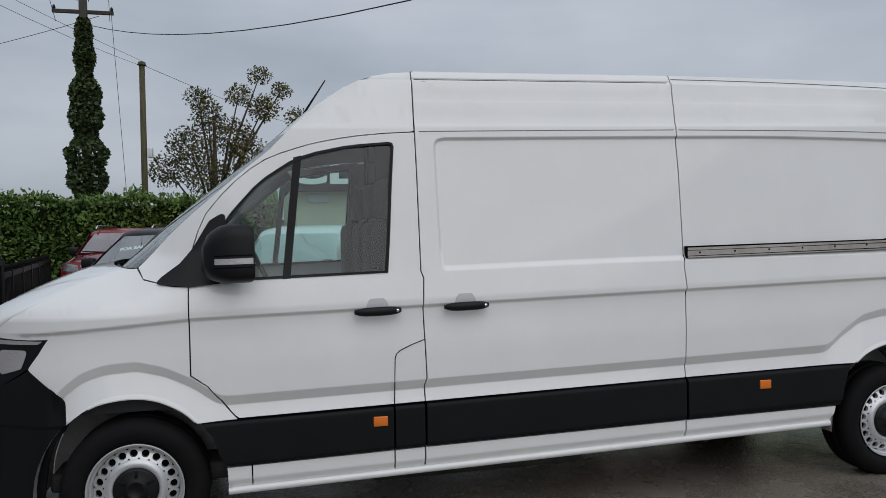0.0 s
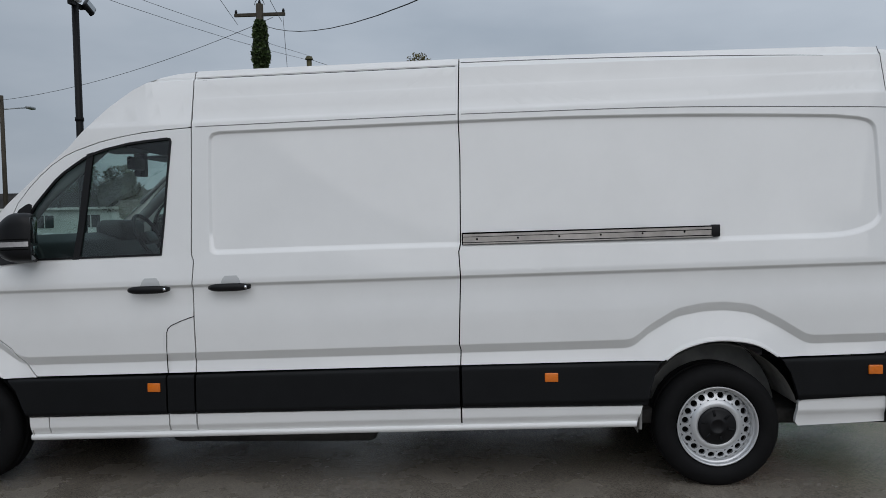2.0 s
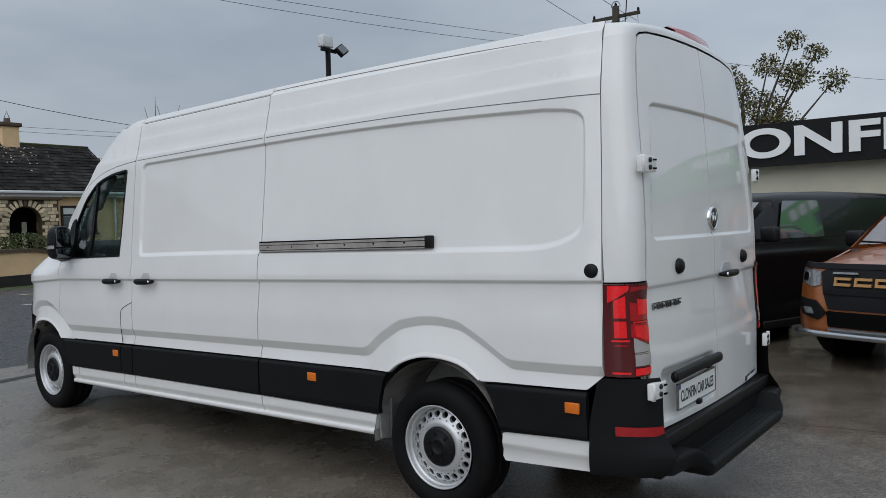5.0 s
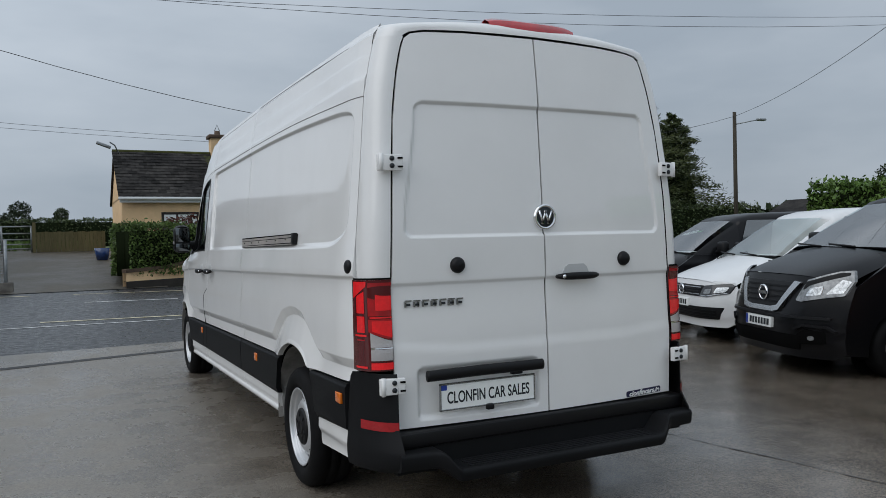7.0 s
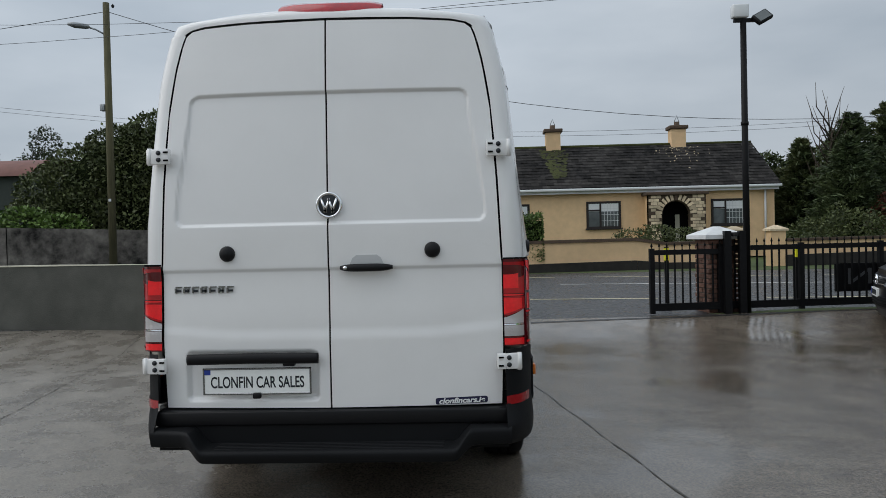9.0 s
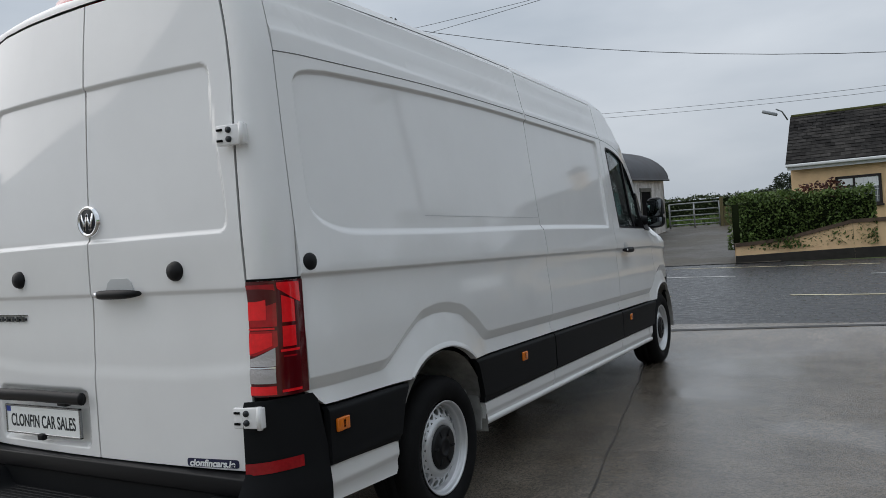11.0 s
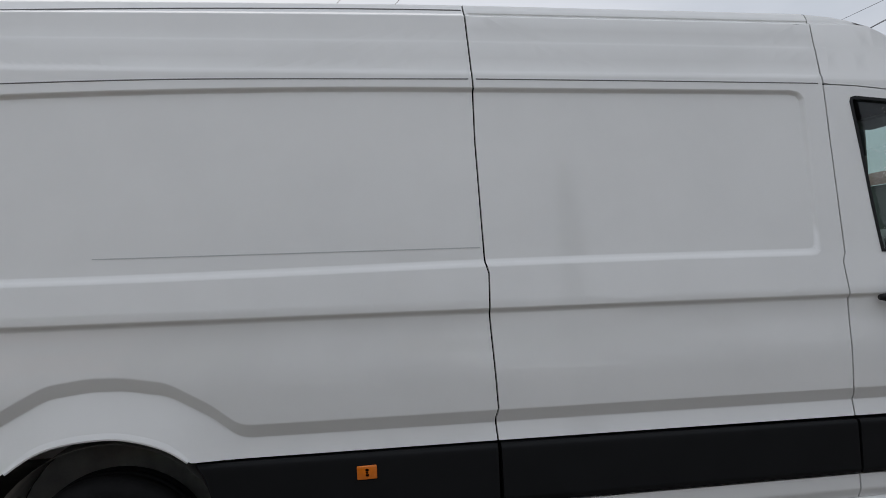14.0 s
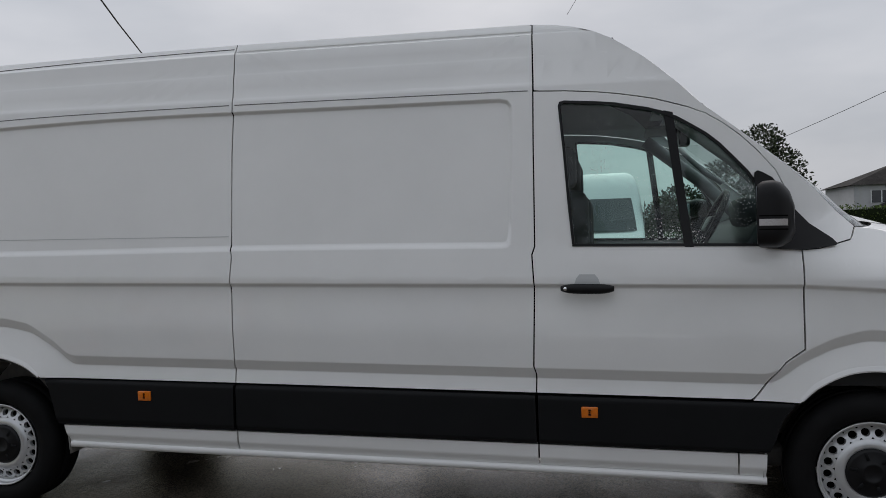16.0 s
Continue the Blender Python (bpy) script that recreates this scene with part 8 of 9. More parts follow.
# black sliding gate and railings
def railing(x0, y0, x1, y1, z0, z1, name, label, spike=True, step=0.118):
    g = thing(name, (x0, y0, 0), label, "railing", rz=math.degrees(math.atan2(y1 - y0, x1 - x0)))
    ln = math.hypot(x1 - x0, y1 - y0)
    part("top_rail", bbox(0, ln, -0.025, 0.025, z1 - 0.12, z1 - 0.045), IRON, g, smooth=False)
    part("bottom_rail", bbox(0, ln, -0.03, 0.03, z0 + 0.04, z0 + 0.15), IRON, g, smooth=False)
    proto = None
    n = int(ln / step)
    for k in range(n + 1):
        x = ln * k / n
        if proto is None:
            bm = bmesh.new()
            box(bm, -0.011, 0.011, -0.011, 0.011, z0 + 0.1, z1 - 0.04)
            proto = part("bar", bm, IRON, g, smooth=False)
        else:
            b = new("bar", proto.data)
            b.parent = g
            b.matrix_local = Matrix.Translation((x, 0, 0))
    if spike:
        sp = None
        for k in range(n + 1):
            x = ln * k / n
            if sp is None:
                sp = part("finial", lathe([(0.008, -0.05), (0.008, 0.0), (0.02, 0.012), (0.0, 0.07)], 6, "z"), IRON, g)
                sp.matrix_local = Matrix.Translation((x, 0, z1))
            else:
                b = new("finial", sp.data)
                b.parent = g
                b.matrix_local = Matrix.Translation((x, 0, z1))
    for x in [0.0] + [ln * k / max(1, round(ln / 1.3)) for k in range(1, max(1, round(ln / 1.3)))] + [ln]:
        part("post", bbox(x - 0.035, x + 0.035, -0.035, 0.035, z0, z1 - 0.02), IRON, g, smooth=False)
    return g, ln


railing(3.36, 6.66, 4.42, 6.80, 0.16, 1.16, "sliding_gate", "black iron sliding gate with spear finials")
g2, ln = railing(4.42, 6.82, 13.5, 8.25, 0.16, 1.20, "sliding_gate", "long black iron gate with lettered panel")
part("name_panel", bbox(1.9, 4.9, 0.04, 0.07, 0.40, 0.84), IRON, g2, smooth=False)
lettering("panel_text", "CLONFIN", 0.36, material("dull_letter_paint", (0.07, 0.072, 0.075), 0.5), g2, pose(3.4, 0.036, 0.62, 90, 0, 0) @ Matrix.Diagonal((-1, 1, 1, 1)), 0.002, width=2.6)
gpst = thing("gate_guide_post", (4.62, 6.72, 0.13), "paired black steel gate guide posts", "post")
for dx in (-0.12, 0.1):
    part("upright", bbox(dx - 0.05, dx + 0.05, -0.05, 0.05, 0.0, 1.25), IRON, gpst, smooth=False)
part("roller", lathe([(0.06, -0.03), (0.06, 0.03), (0, 0.03)], 14, "z"), IRON, gpst).matrix_local = Matrix.Translation((0, 0, 1.2))
for x, y in ((3.85, 7.75), (6.1, 8.1)):
    mk = thing("marker_post", (x, y, 0.14), "slim black road marker with yellow reflector", "post", "road marker posts")
    part("stem", bbox(-0.03, 0.03, -0.03, 0.03, 0, 1.0), IRON, mk, smooth=False)
    part("reflector", bbox(-0.035, 0.035, -0.04, 0.04, 0.78, 0.98), YELLOW, mk, smooth=False)

# yard lamp post
lp = thing("lamp_post", (4.82, 6.80, 0.12), "tall black lamp post with floodlight and white box", "lamp post")
part("post", tube([(0, 0, 0), (0, 0, 4.42)], [0.052, 0.045], 12), IRON, lp)
part("band", tube([(0, 0, 2.85), (0, 0, 2.9)], 0.058, 12), IRON, lp)
part("cross_arm", bbox(-0.14, 0.2, -0.03, 0.03, 4.40, 4.45), IRON, lp, smooth=False)
part("white_box", bbox(-0.17, 0.07, -0.07, 0.07, 4.46, 4.66, bevel=0.02), WHITEP, lp, "white wireless box")
fl = part("floodlight", bbox(-0.14, 0.14, -0.035, 0.035, -0.09, 0.09, bevel=0.015), IRON, lp, "black floodlight")
fl.matrix_local = Matrix.Translation((0.26, -0.06, 4.45)) @ pose(0, 0, 0, -35, -28, 20)
part("flood_glass", bbox(-0.11, 0.11, -0.04, -0.034, -0.07, 0.07), PANE, fl, smooth=False)

# dealer's office
BX = 10.9
of = thing("dealer_office", (0, 0, 0), "cream single-storey office with long sign fascia", "building")
part("wall", bbox(BX, BX + 6, -16, 3.0, -0.05, 2.62), CREAM, of, "cream rendered wall", smooth=False)
part("flat_roof", bbox(BX - 0.02, BX + 6, -16, 3.0, 2.62, 2.8), DARKB, of, smooth=False)
part("sign_fascia", bbox(BX - 0.35, BX - 0.2, -2.8, 3.3, 2.46, 3.24), SIGNB, of, "black fascia with white letters", smooth=False)
part("green_fascia", prism([(-12, 2.46), (-1.92, 2.46), (-2.85, 3.24), (-12, 3.24)], BX - 0.37, BX - 0.2, "yz"), SIGNG, of, "green sign panel with black letters", smooth=False)
part("white_stripe", prism([(-1.80, 2.46), (-1.745, 2.46), (-2.665, 3.24), (-2.72, 3.24)], BX - 0.38, BX - 0.2, "yz"), WHITEINK, of, smooth=False)
part("black_stripe", prism([(-1.92, 2.46), (-1.80, 2.46), (-2.72, 3.24), (-2.85, 3.24)], BX - 0.375, BX - 0.2, "yz"), SIGNB, of, smooth=False)
lettering("sign_letters", "CLONFIN", 0.72, WHITEINK, of, pose(BX - 0.37, 0.77, 2.85, 90, 0, -90), 0.02, width=4.75, bold=0.022)
lettering("sign_text", "CAR & COMME", 0.36, INK, of, pose(BX - 0.385, -3.64, 2.66, 90, 0, -90), 0.01, width=2.18, bold=0.018)
for k in range(7):
    y = -3.35 - 0.32 * k
    part("number_bar", bbox(BX - 0.39, BX - 0.36, y - 0.11, y + 0.11, 2.90, 3.15, bevel=0.04), WHITEINK, of, smooth=False)
go = part("garage_opening", bbox(BX - 0.03, BX + 0.3, -2.4, -1.46, -0.05, 2.15), DARKB, of, "garage opening painted dark for the shade inside", smooth=False)
part("inner_shelf", bbox(BX - 0.04, BX - 0.03, -2.15, -1.85, 1.75, 1.95), GREYR, go, smooth=False)
wn = part("shop_window", bbox(BX - 0.04, BX + 0.1, -6.0, -4.5, 0.12, 2.02), PANED, of, smooth=False)
for k in range(14):
    part("blind_slat", bbox(BX - 0.05, BX - 0.045, -5.95 + 0.105 * k, -5.88 + 0.105 * k, 0.2, 1.97), GREYH, wn, smooth=False)
for a in ((-6.08, -6.0, 0.08, 2.1), (-4.5, -4.42, 0.08, 2.1), (-6.08, -4.42, 2.02, 2.1), (-6.08, -4.42, 0.08, 0.14)):
    part("window_bar", bbox(BX - 0.07, BX, a[0], a[1], a[2], a[3]), INK, wn, smooth=False)
part("meter_box", bbox(BX - 0.06, BX, 2.35, 2.75, 2.25, 2.42, bevel=0.02), GREYH, of)
ae = thing("roof_weather_vane", (BX + 0.4, 2.75, 2.8), "small anemometer mast on the office roof", "aerial")
part("mast", tube([(0, 0, 0), (0, 0, 1.05)], 0.022, 6), IRON, ae)
part("cross_arms", tube([(0, -0.24, 0.98), (0, 0, 1.08), (0, 0.24, 0.98)], 0.014, 6), IRON, ae)

# far houses
gh = thing("grey_house", (-82, 26.8, 0.5), "two-storey grey rendered house with slate hip roof", "house")
part("wall", bbox(-6, 6, 0, 14, 0, 5.3), GREYHOUSE, gh, smooth=False)
part("roof", loft([[(-6.5, -0.5, 5.3), (6.5, -0.5, 5.3), (6.5, 14.5, 5.3), (-6.5, 14.5, 5.3)], [(-0.1, 5.5, 8.3), (0.1, 5.5, 8.3), (0.1, 9.0, 8.3), (-0.1, 9.0, 8.3)]], closed=True, caps=True), SLATE, gh, smooth=False)
part("chimney", bbox(-0.5, 0.5, 6.2, 7.2, 7.6, 9.3), GREYHOUSE, gh, smooth=False)
for k in range(3):
    w = part("window", bbox(6.0, 6.06, 1.5 + 4 * k, 3.2 + 4 * k, 3.2, 4.6), PANED, gh, smooth=False)
    part("frame_bar", bbox(6.05, 6.1, 2.3 + 4 * k, 2.4 + 4 * k, 3.2, 4.6), WHITEP, w, smooth=False)
    part("frame_bar", bbox(6.05, 6.1, 1.4 + 4 * k, 1.5 + 4 * k, 3.1, 4.7), WHITEP, w, smooth=False)
part("porch_roof", prism([(1.0, 2.4), (3.2, 3.4), (5.4, 2.4)], 6.0, 8.0, "yz"), SLATE, gh, smooth=False)
gh.scale = (0.84, 1.04, 0.83)
bg = thing("far_bungalow", (60, 38, 0), "long white bungalow with slate roof beyond the road", "house")
part("wall", bbox(0, 6, -8, 10, 0, 3.0), WHITEP, bg, smooth=False)
part("roof", prism([(-0.5, 2.95), (3.0, 4.45), (6.5, 2.95)], -8.4, 10.4, "xz"), SLATE, bg, smooth=False)
part("fascia", bbox(-0.56, -0.5, -8.4, 10.4, 2.78, 2.98), CAPW, bg, smooth=False)
part("chimney", bbox(2.5, 3.5, -4.9, -4.1, 3.9, 5.2), WHITEP, bg, smooth=False)
for k in range(4):
    w = part("window", bbox(-0.05, 0.0, -7.2 + 4.2 * k, -5.6 + 4.2 * k, 1.2, 2.3), PANED, bg, smooth=False)
    part("frame_bar", bbox(-0.09, -0.05, -6.44 + 4.2 * k, -6.36 + 4.2 * k, 1.2, 2.3), WHITEP, w, smooth=False)
rs = thing("road_sign", (33, 17.9, 0), "back of a two-panel grey road sign on a post", "sign")
part("post", tube([(0.06, -0.1, 0), (0.06, -0.1, 2.9)], 0.05, 10), GALV, rs)
for z0, z1 in ((1.2, 1.93), (1.97, 2.74)):
    pn = part("sign_panel", bbox(0.0, 0.03, -0.7, 0.7, z0, z1, bevel=0.008, seg=1), GREYH, rs, smooth=False)
    part("panel_rail", bbox(-0.03, 0.0, -0.66, 0.66, z0 + 0.3, z0 + 0.35), GALV, pn, smooth=False)
rb = thing("red_roof_barn", (-27, 30, 1.3), "old barn with rusty curved red roof", "barn")
part("wall", bbox(-7, 7, 0, 8, -1.3, 3.4), material("dark_green_tin", (0.03, 0.04, 0.033), 0.7, vary=0.2), rb, smooth=False)
part("roof", loft([[(x, 4 - 4.3 * math.cos(a), 3.4 + 1.1 * math.sin(a)) for a in [math.pi * k / 12 for k in range(13)]] for x in (-7.2, 7.2)]), RUST2, rb)

# parked white van seen through the cab
wv = thing("panel_van", (0, 0, 0), "white panel van parked across the yard", "van", "vehicles parked in the yard")
levels = ((0.35, 0.0, 0.95), (0.6, -0.02, 0.98), (0.95, 0.0, 0.98), (1.12, 0.2, 0.98), (1.34, 0.85, 0.97), (1.8, 1.27, 0.93), (2.2, 1.63, 0.89), (2.45, 1.88, 0.85), (2.66, 2.1, 0.79), (2.82, 2.35, 0.70), (2.91, 2.7, 0.56))
part("body", loft([[(x, y, z) for x, y in fillet([(x0, -hw), (6.0 - 0.1 * max(0, z - 1), -hw), (6.0 - 0.1 * max(0, z - 1), hw), (x0, hw)], 0.16, 4)] for z, x0, hw in levels], closed=True, caps=True), PAINTS["white"], wv, angle=40)
part("windscreen", loft([[(0.87 + 0.76 * s - 0.035 + 0.07 * abs(u) ** 4, u * (0.87 - 0.07 * s), 1.38 + 0.82 * s) for u in (-1, -0.8, -0.4, 0, 0.4, 0.8, 1)] for s in (0, 0.5, 1)]), PANED, wv)
part("grille", bbox(-0.03, 0.02, -0.6, 0.6, 0.55, 0.95, bevel=0.02), BLACK, wv)
for sg in (-1, 1):
    part("headlamp", bbox(-0.02, 0.2, sg * 0.78 - 0.16, sg * 0.78 + 0.16, 0.9, 1.12, bevel=0.04), LAMPC, wv)
    part("side_window", bbox(1.35, 2.3, min(sg * 0.975, sg * 0.99), max(sg * 0.975, sg * 0.99), 1.5, 2.1), SCREENG, wv, smooth=False)
    for x in (1.0, 4.5):
        part("road_wheel", lathe([(0.0, 0.01), (0.2, 0.01), (0.22, 0.02), (0.34, 0.0), (0.34, -0.2)], 28, "y"), TYRE, wv).matrix_local = Matrix.Translation((x, sg * 0.97, 0.34)) @ Matrix.Diagonal((1, sg, 1, 1))
wv.matrix_world = pose(-13.4, 3.2, 0, 0, 0, 178)

# unseen plain walls added behind the yard for reflections and bounce on the van
wall_run("reflection_wall", [(-12.5, -2.5, 2.2), (-12.5, -16.0, 2.2), (10.9, -16.0, 2.2)], 0.0, 1.0, 0.3, CREAM, None, "plain cream wall added out of view for reflections and bounce")

# ==== trees, hedges, poles, cables ====
def leaf_material(name, a, b, rough=0.55):
    m = material(name, a, rough, vary=0.0, color2=b, scale=1.3, spec=0.3)
    t = m.node_tree
    geo = [n for n in t.nodes if n.type == "NEW_GEOMETRY"][0]
    bs = t.nodes["Principled BSDF"]
    hsv = t.nodes.new("ShaderNodeHueSaturation")
    mr = t.nodes.new("ShaderNodeMapRange")
    mr.inputs["To Min"].default_value, mr.inputs["To Max"].default_value = 0.45, 1.5
    t.links.new(geo.outputs["Random Per Island"], mr.inputs["Value"])
    t.links.new(mr.outputs[0], hsv.inputs["Value"])
    src = bs.inputs["Base Color"].links[0].from_socket
    t.links.new(src, hsv.inputs["Color"])
    t.links.new(hsv.outputs[0], bs.inputs["Base Color"])
    return m


LAUREL = leaf_material("laurel_leaves", (0.075, 0.135, 0.03), (0.16, 0.24, 0.06), 0.42)
CLIPPED = leaf_material("clipped_hedge_leaves", (0.055, 0.10, 0.022), (0.12, 0.17, 0.045))
CONIFER = leaf_material("conifer_sprays", (0.034, 0.056, 0.022), (0.085, 0.105, 0.04))
CYPRESS = leaf_material("cypress_sprays", (0.04, 0.065, 0.024), (0.10, 0.11, 0.042))
IVY = leaf_material("ivy_leaves", (0.035, 0.06, 0.02), (0.075, 0.105, 0.04), 0.45)
BUSHY = leaf_material("evergreen_leaves", (0.042, 0.06, 0.02), (0.11, 0.125, 0.048))
WILLOW = leaf_material("turning_leaves", (0.045, 0.065, 0.025), (0.14, 0.12, 0.045))
REDDISH = leaf_material("russet_leaves", (0.06, 0.02, 0.015), (0.14, 0.04, 0.02))
FARLEAF = leaf_material("far_tree_leaves", (0.02, 0.032, 0.016), (0.05, 0.065, 0.03))
BARK = material("grey_bark", (0.07, 0.055, 0.04), 0.9, vary=0.35, scale=10, bump=0.5, bscale=40)
# near-black cores stand in for the shade deep inside hedges and crowns
CORE = material("foliage_shade_core", (0.012, 0.017, 0.008), 0.95, spec=0.0)
rng = np.random.default_rng(7)


def leaf_mesh(name, pts, dirs, size, mat, parent, label="", aspect=0.5, kind="", spread=0.9):
    """One small folded leaf at each point, turned at random about its direction."""
    n = len(pts)
    pts, dirs = np.asarray(pts, float), np.asarray(dirs, float)
    dirs = dirs + rng.normal(0, spread, (n, 3))
    dirs /= np.linalg.norm(dirs, axis=1)[:, None] + 1e-9
    r = rng.normal(0, 1, (n, 3))
    side_v = np.cross(dirs, r)
    side_v /= np.linalg.norm(side_v, axis=1)[:, None] + 1e-9
    s = size * rng.uniform(0.6, 1.4, n)[:, None]
    a = pts - dirs * s * 0.5
    b = pts + side_v * s * aspect * 0.5
    c = pts + dirs * s * 0.5
    d = pts - side_v * s * aspect * 0.5
    v = np.stack([a, b, c, d], 1).reshape(-1, 3)
    me = bpy.data.meshes.new(name)
    me.vertices.add(4 * n)
    me.vertices.foreach_set("co", v.ravel())
    me.loops.add(4 * n)
    me.loops.foreach_set("vertex_index", np.arange(4 * n, dtype=np.int32))
    me.polygons.add(n)
    me.polygons.foreach_set("loop_start", np.arange(0, 4 * n, 4, dtype=np.int32))
    me.materials.append(mat)
    me.update()
    me.validate()
    ob = new(name, me)
    ob.parent = parent
    return tagged(ob, label, kind=kind)


def lumps(centers, radii, n, shell=0.75):
    """Points on and near the skins of several balls, away from their insides, and their outward ways."""
    centers, radii = np.asarray(centers, float), np.asarray(radii, float)
    w = (radii.prod(1)) ** (2 / 3)
    pick = rng.choice(len(centers), n, p=w / w.sum())
    d = rng.normal(0, 1, (n, 3))
    d /= np.linalg.norm(d, axis=1)[:, None]
    f = shell + (1 - shell) * rng.uniform(0, 1, (n, 1)) ** 0.7 + rng.normal(0, 0.05, (n, 1))
    return centers[pick] + d * radii[pick] * f, d


def hedge(name, x0, y0, x1, y1, z0, z1, thick, leaf, n, mat, label, wob=0.08):
    h = thing(name, (0, 0, 0), label, "hedge")
    ux, uy = x1 - x0, y1 - y0
    ln = math.hypot(ux, uy)
    ux, uy = ux / ln, uy / ln
    nx, ny = -uy, ux
    bm = bmesh.new()
    rows = []
    for s in frange(0, ln, 0.5):
        rows.append([(x0 + ux * s + nx * o, y0 + uy * s + ny * o, z) for o, z in ((-thick / 2 + 0.1, z0), (-thick / 2 + 0.1, z1 - 0.14), (thick / 2 - 0.1, z1 - 0.14), (thick / 2 - 0.1, z0))])
    part("shade_core", loft(rows, closed=True, caps=True), CORE, h)
    s = rng.uniform(0, ln, n)
    face = rng.uniform(0, 1, n)
    area = (z1 - z0) / (2 * (z1 - z0) + thick)
    o = np.where(face < area, -thick / 2, np.where(face < 2 * area, thick / 2, rng.uniform(-thick / 2, thick / 2, n)))
    z = np.where(face < 2 * area, rng.uniform(z0, z1, n), z1)
    bump = wob * (np.sin(s * 2.1) + np.sin(s * 5.3 + 1) * 0.6 + rng.normal(0, 0.7, n))
    side_f = face < 2 * area
    o = o + np.where(side_f, np.sign(o) * bump * 0.7, 0)
    z = z + np.where(side_f, 0, bump + np.maximum(0, rng.normal(-0.05, wob * 1.6, n)))
    e = (rng.uniform(0, 1, n) < 0.06)
    s = np.where(e, np.where(rng.uniform(0, 1, n) < 0.5, 0, ln), s)
    pts = np.stack([x0 + ux * s + nx * o, y0 + uy * s + ny * o, z], 1)
    dirs = np.stack([np.where(side_f, np.sign(o) * nx, 0), np.where(side_f, np.sign(o) * ny, 0), np.where(side_f, 0.3, 1.0)], 1)
    leaf_mesh("leaves", pts, dirs, leaf, mat, h, "", 0.5)
    return h


def conifer(x, y, h, r, mat, label, n=2600, z0=0.0, tiers=13, name="conifer_tree", leaf=0.42):
    t = thing(name, (x, y, z0), label, "tree", "evergreen trees across the road")
    part("trunk", tube([(0, 0, 0), (0.05, 0, h * 0.5), (0, 0.04, h * 0.96)], [r * 0.09, r * 0.06, 0.02], 7), BARK, t)
    pts, dirs = [], []
    for k in range(tiers * 7):
        f = (k + rng.uniform(0, 1)) / (tiers * 7)
        zz = h * (0.06 + 0.92 * f)
        reach = r * (1 - f) ** 0.75 * rng.uniform(0.55, 1.15) + 0.12
        a = k * 2.4 + rng.uniform(-0.4, 0.4)
        m = max(6, int(n / (tiers * 7)))
        u = rng.uniform(0.25, 1, m) ** 0.7
        droop = -0.10 * u ** 2 * reach
        px = np.cos(a) * reach * u + rng.normal(0, 0.12 * reach + 0.03, m)
        py = np.sin(a) * reach * u + rng.normal(0, 0.12 * reach + 0.03, m)
        pz = zz + droop + rng.normal(0.05, 0.10 * (0.4 + reach * 0.4), m) + 0.12 * u * reach
        pts.append(np.stack([px, py, pz], 1))
        dirs.append(np.stack([np.cos(a) * np.ones(m), np.sin(a) * np.ones(m), np.full(m, 0.25)], 1))
    leaf_mesh("crown", np.concatenate(pts), np.concatenate(dirs), leaf, mat, t, "", 0.2, spread=0.5)
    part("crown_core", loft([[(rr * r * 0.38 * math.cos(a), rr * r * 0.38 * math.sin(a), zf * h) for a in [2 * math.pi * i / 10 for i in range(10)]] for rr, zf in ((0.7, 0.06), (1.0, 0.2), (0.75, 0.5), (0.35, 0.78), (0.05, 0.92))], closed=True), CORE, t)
    return t


def broadleaf(x, y, z0, centers, radii, n, leaf, mat, label, name="tree", limbs=True, shell=0.6, group=""):
    t = thing(name, (x, y, z0), label, "tree" if name != "bush" else "bush", group)
    if limbs:
        top = max(c[2] for c in centers)
        part("trunk", tube([(0, 0, 0), (0.06, 0.03, top * 0.4), (0.02, 0, top * 0.8)], [0.16, 0.11, 0.04], 8), BARK, t)
        for c in centers:
            part("limb", tube([(0.04, 0.02, c[2] * 0.35), (c[0] * 0.5, c[1] * 0.5, c[2] * 0.72), c], [0.07, 0.045, 0.015], 6), BARK, t)
    p, d = lumps(centers, radii, n, shell)
    leaf_mesh("crown", p, d, leaf, mat, t, "", 0.55)
    return t


# laurel hedge behind the cars, with the ivy-clad pole
hedge("laurel_hedge", 17.4, 3.2, 17.4, 10.1, 0.0, 2.60, 1.6, 0.14, 22000, LAUREL, "tall glossy laurel hedge behind the parked cars", 0.07)
iv = thing("ivy_clad_pole", (19.95, 8.64, 0), "electricity pole wrapped in dense ivy", "pole")
part("pole", tube([(0, 0, 0), (0, 0, 8.75)], [0.16, 0.12], 10), WOODB, iv)
part("cross_arm", bbox(-0.05, 0.05, -0.85, 0.85, 8.35, 8.45), WOODB, iv, smooth=False)
for y in (-0.8, 0.0, 0.8):
    part("insulator", lathe([(0.03, 0), (0.05, 0.05), (0.03, 0.12), (0, 0.14)], 8, "z"), SIGNB, iv).matrix_local = Matrix.Translation((0, y, 8.45 if y else 8.75))
part("hoop", tube([(0, 0.16 * math.cos(a), 8.72 + 0.2 * math.sin(a)) for a in [math.pi * i / 10 for i in range(11)]], 0.012, 5), CABLE, iv)
nz = 11000
zz = rng.uniform(1.6, 8.2, nz)
rad = np.interp(zz, (1.6, 2.6, 4.2, 5.6, 7.0, 8.2), (0.42, 0.6, 0.62, 0.5, 0.33, 0.18)) * (0.75 + 0.25 * np.sin(zz * 5) * np.sin(zz * 1.7)) * rng.uniform(0.75, 1.12, nz)
aa = rng.uniform(0, 2 * np.pi, nz)
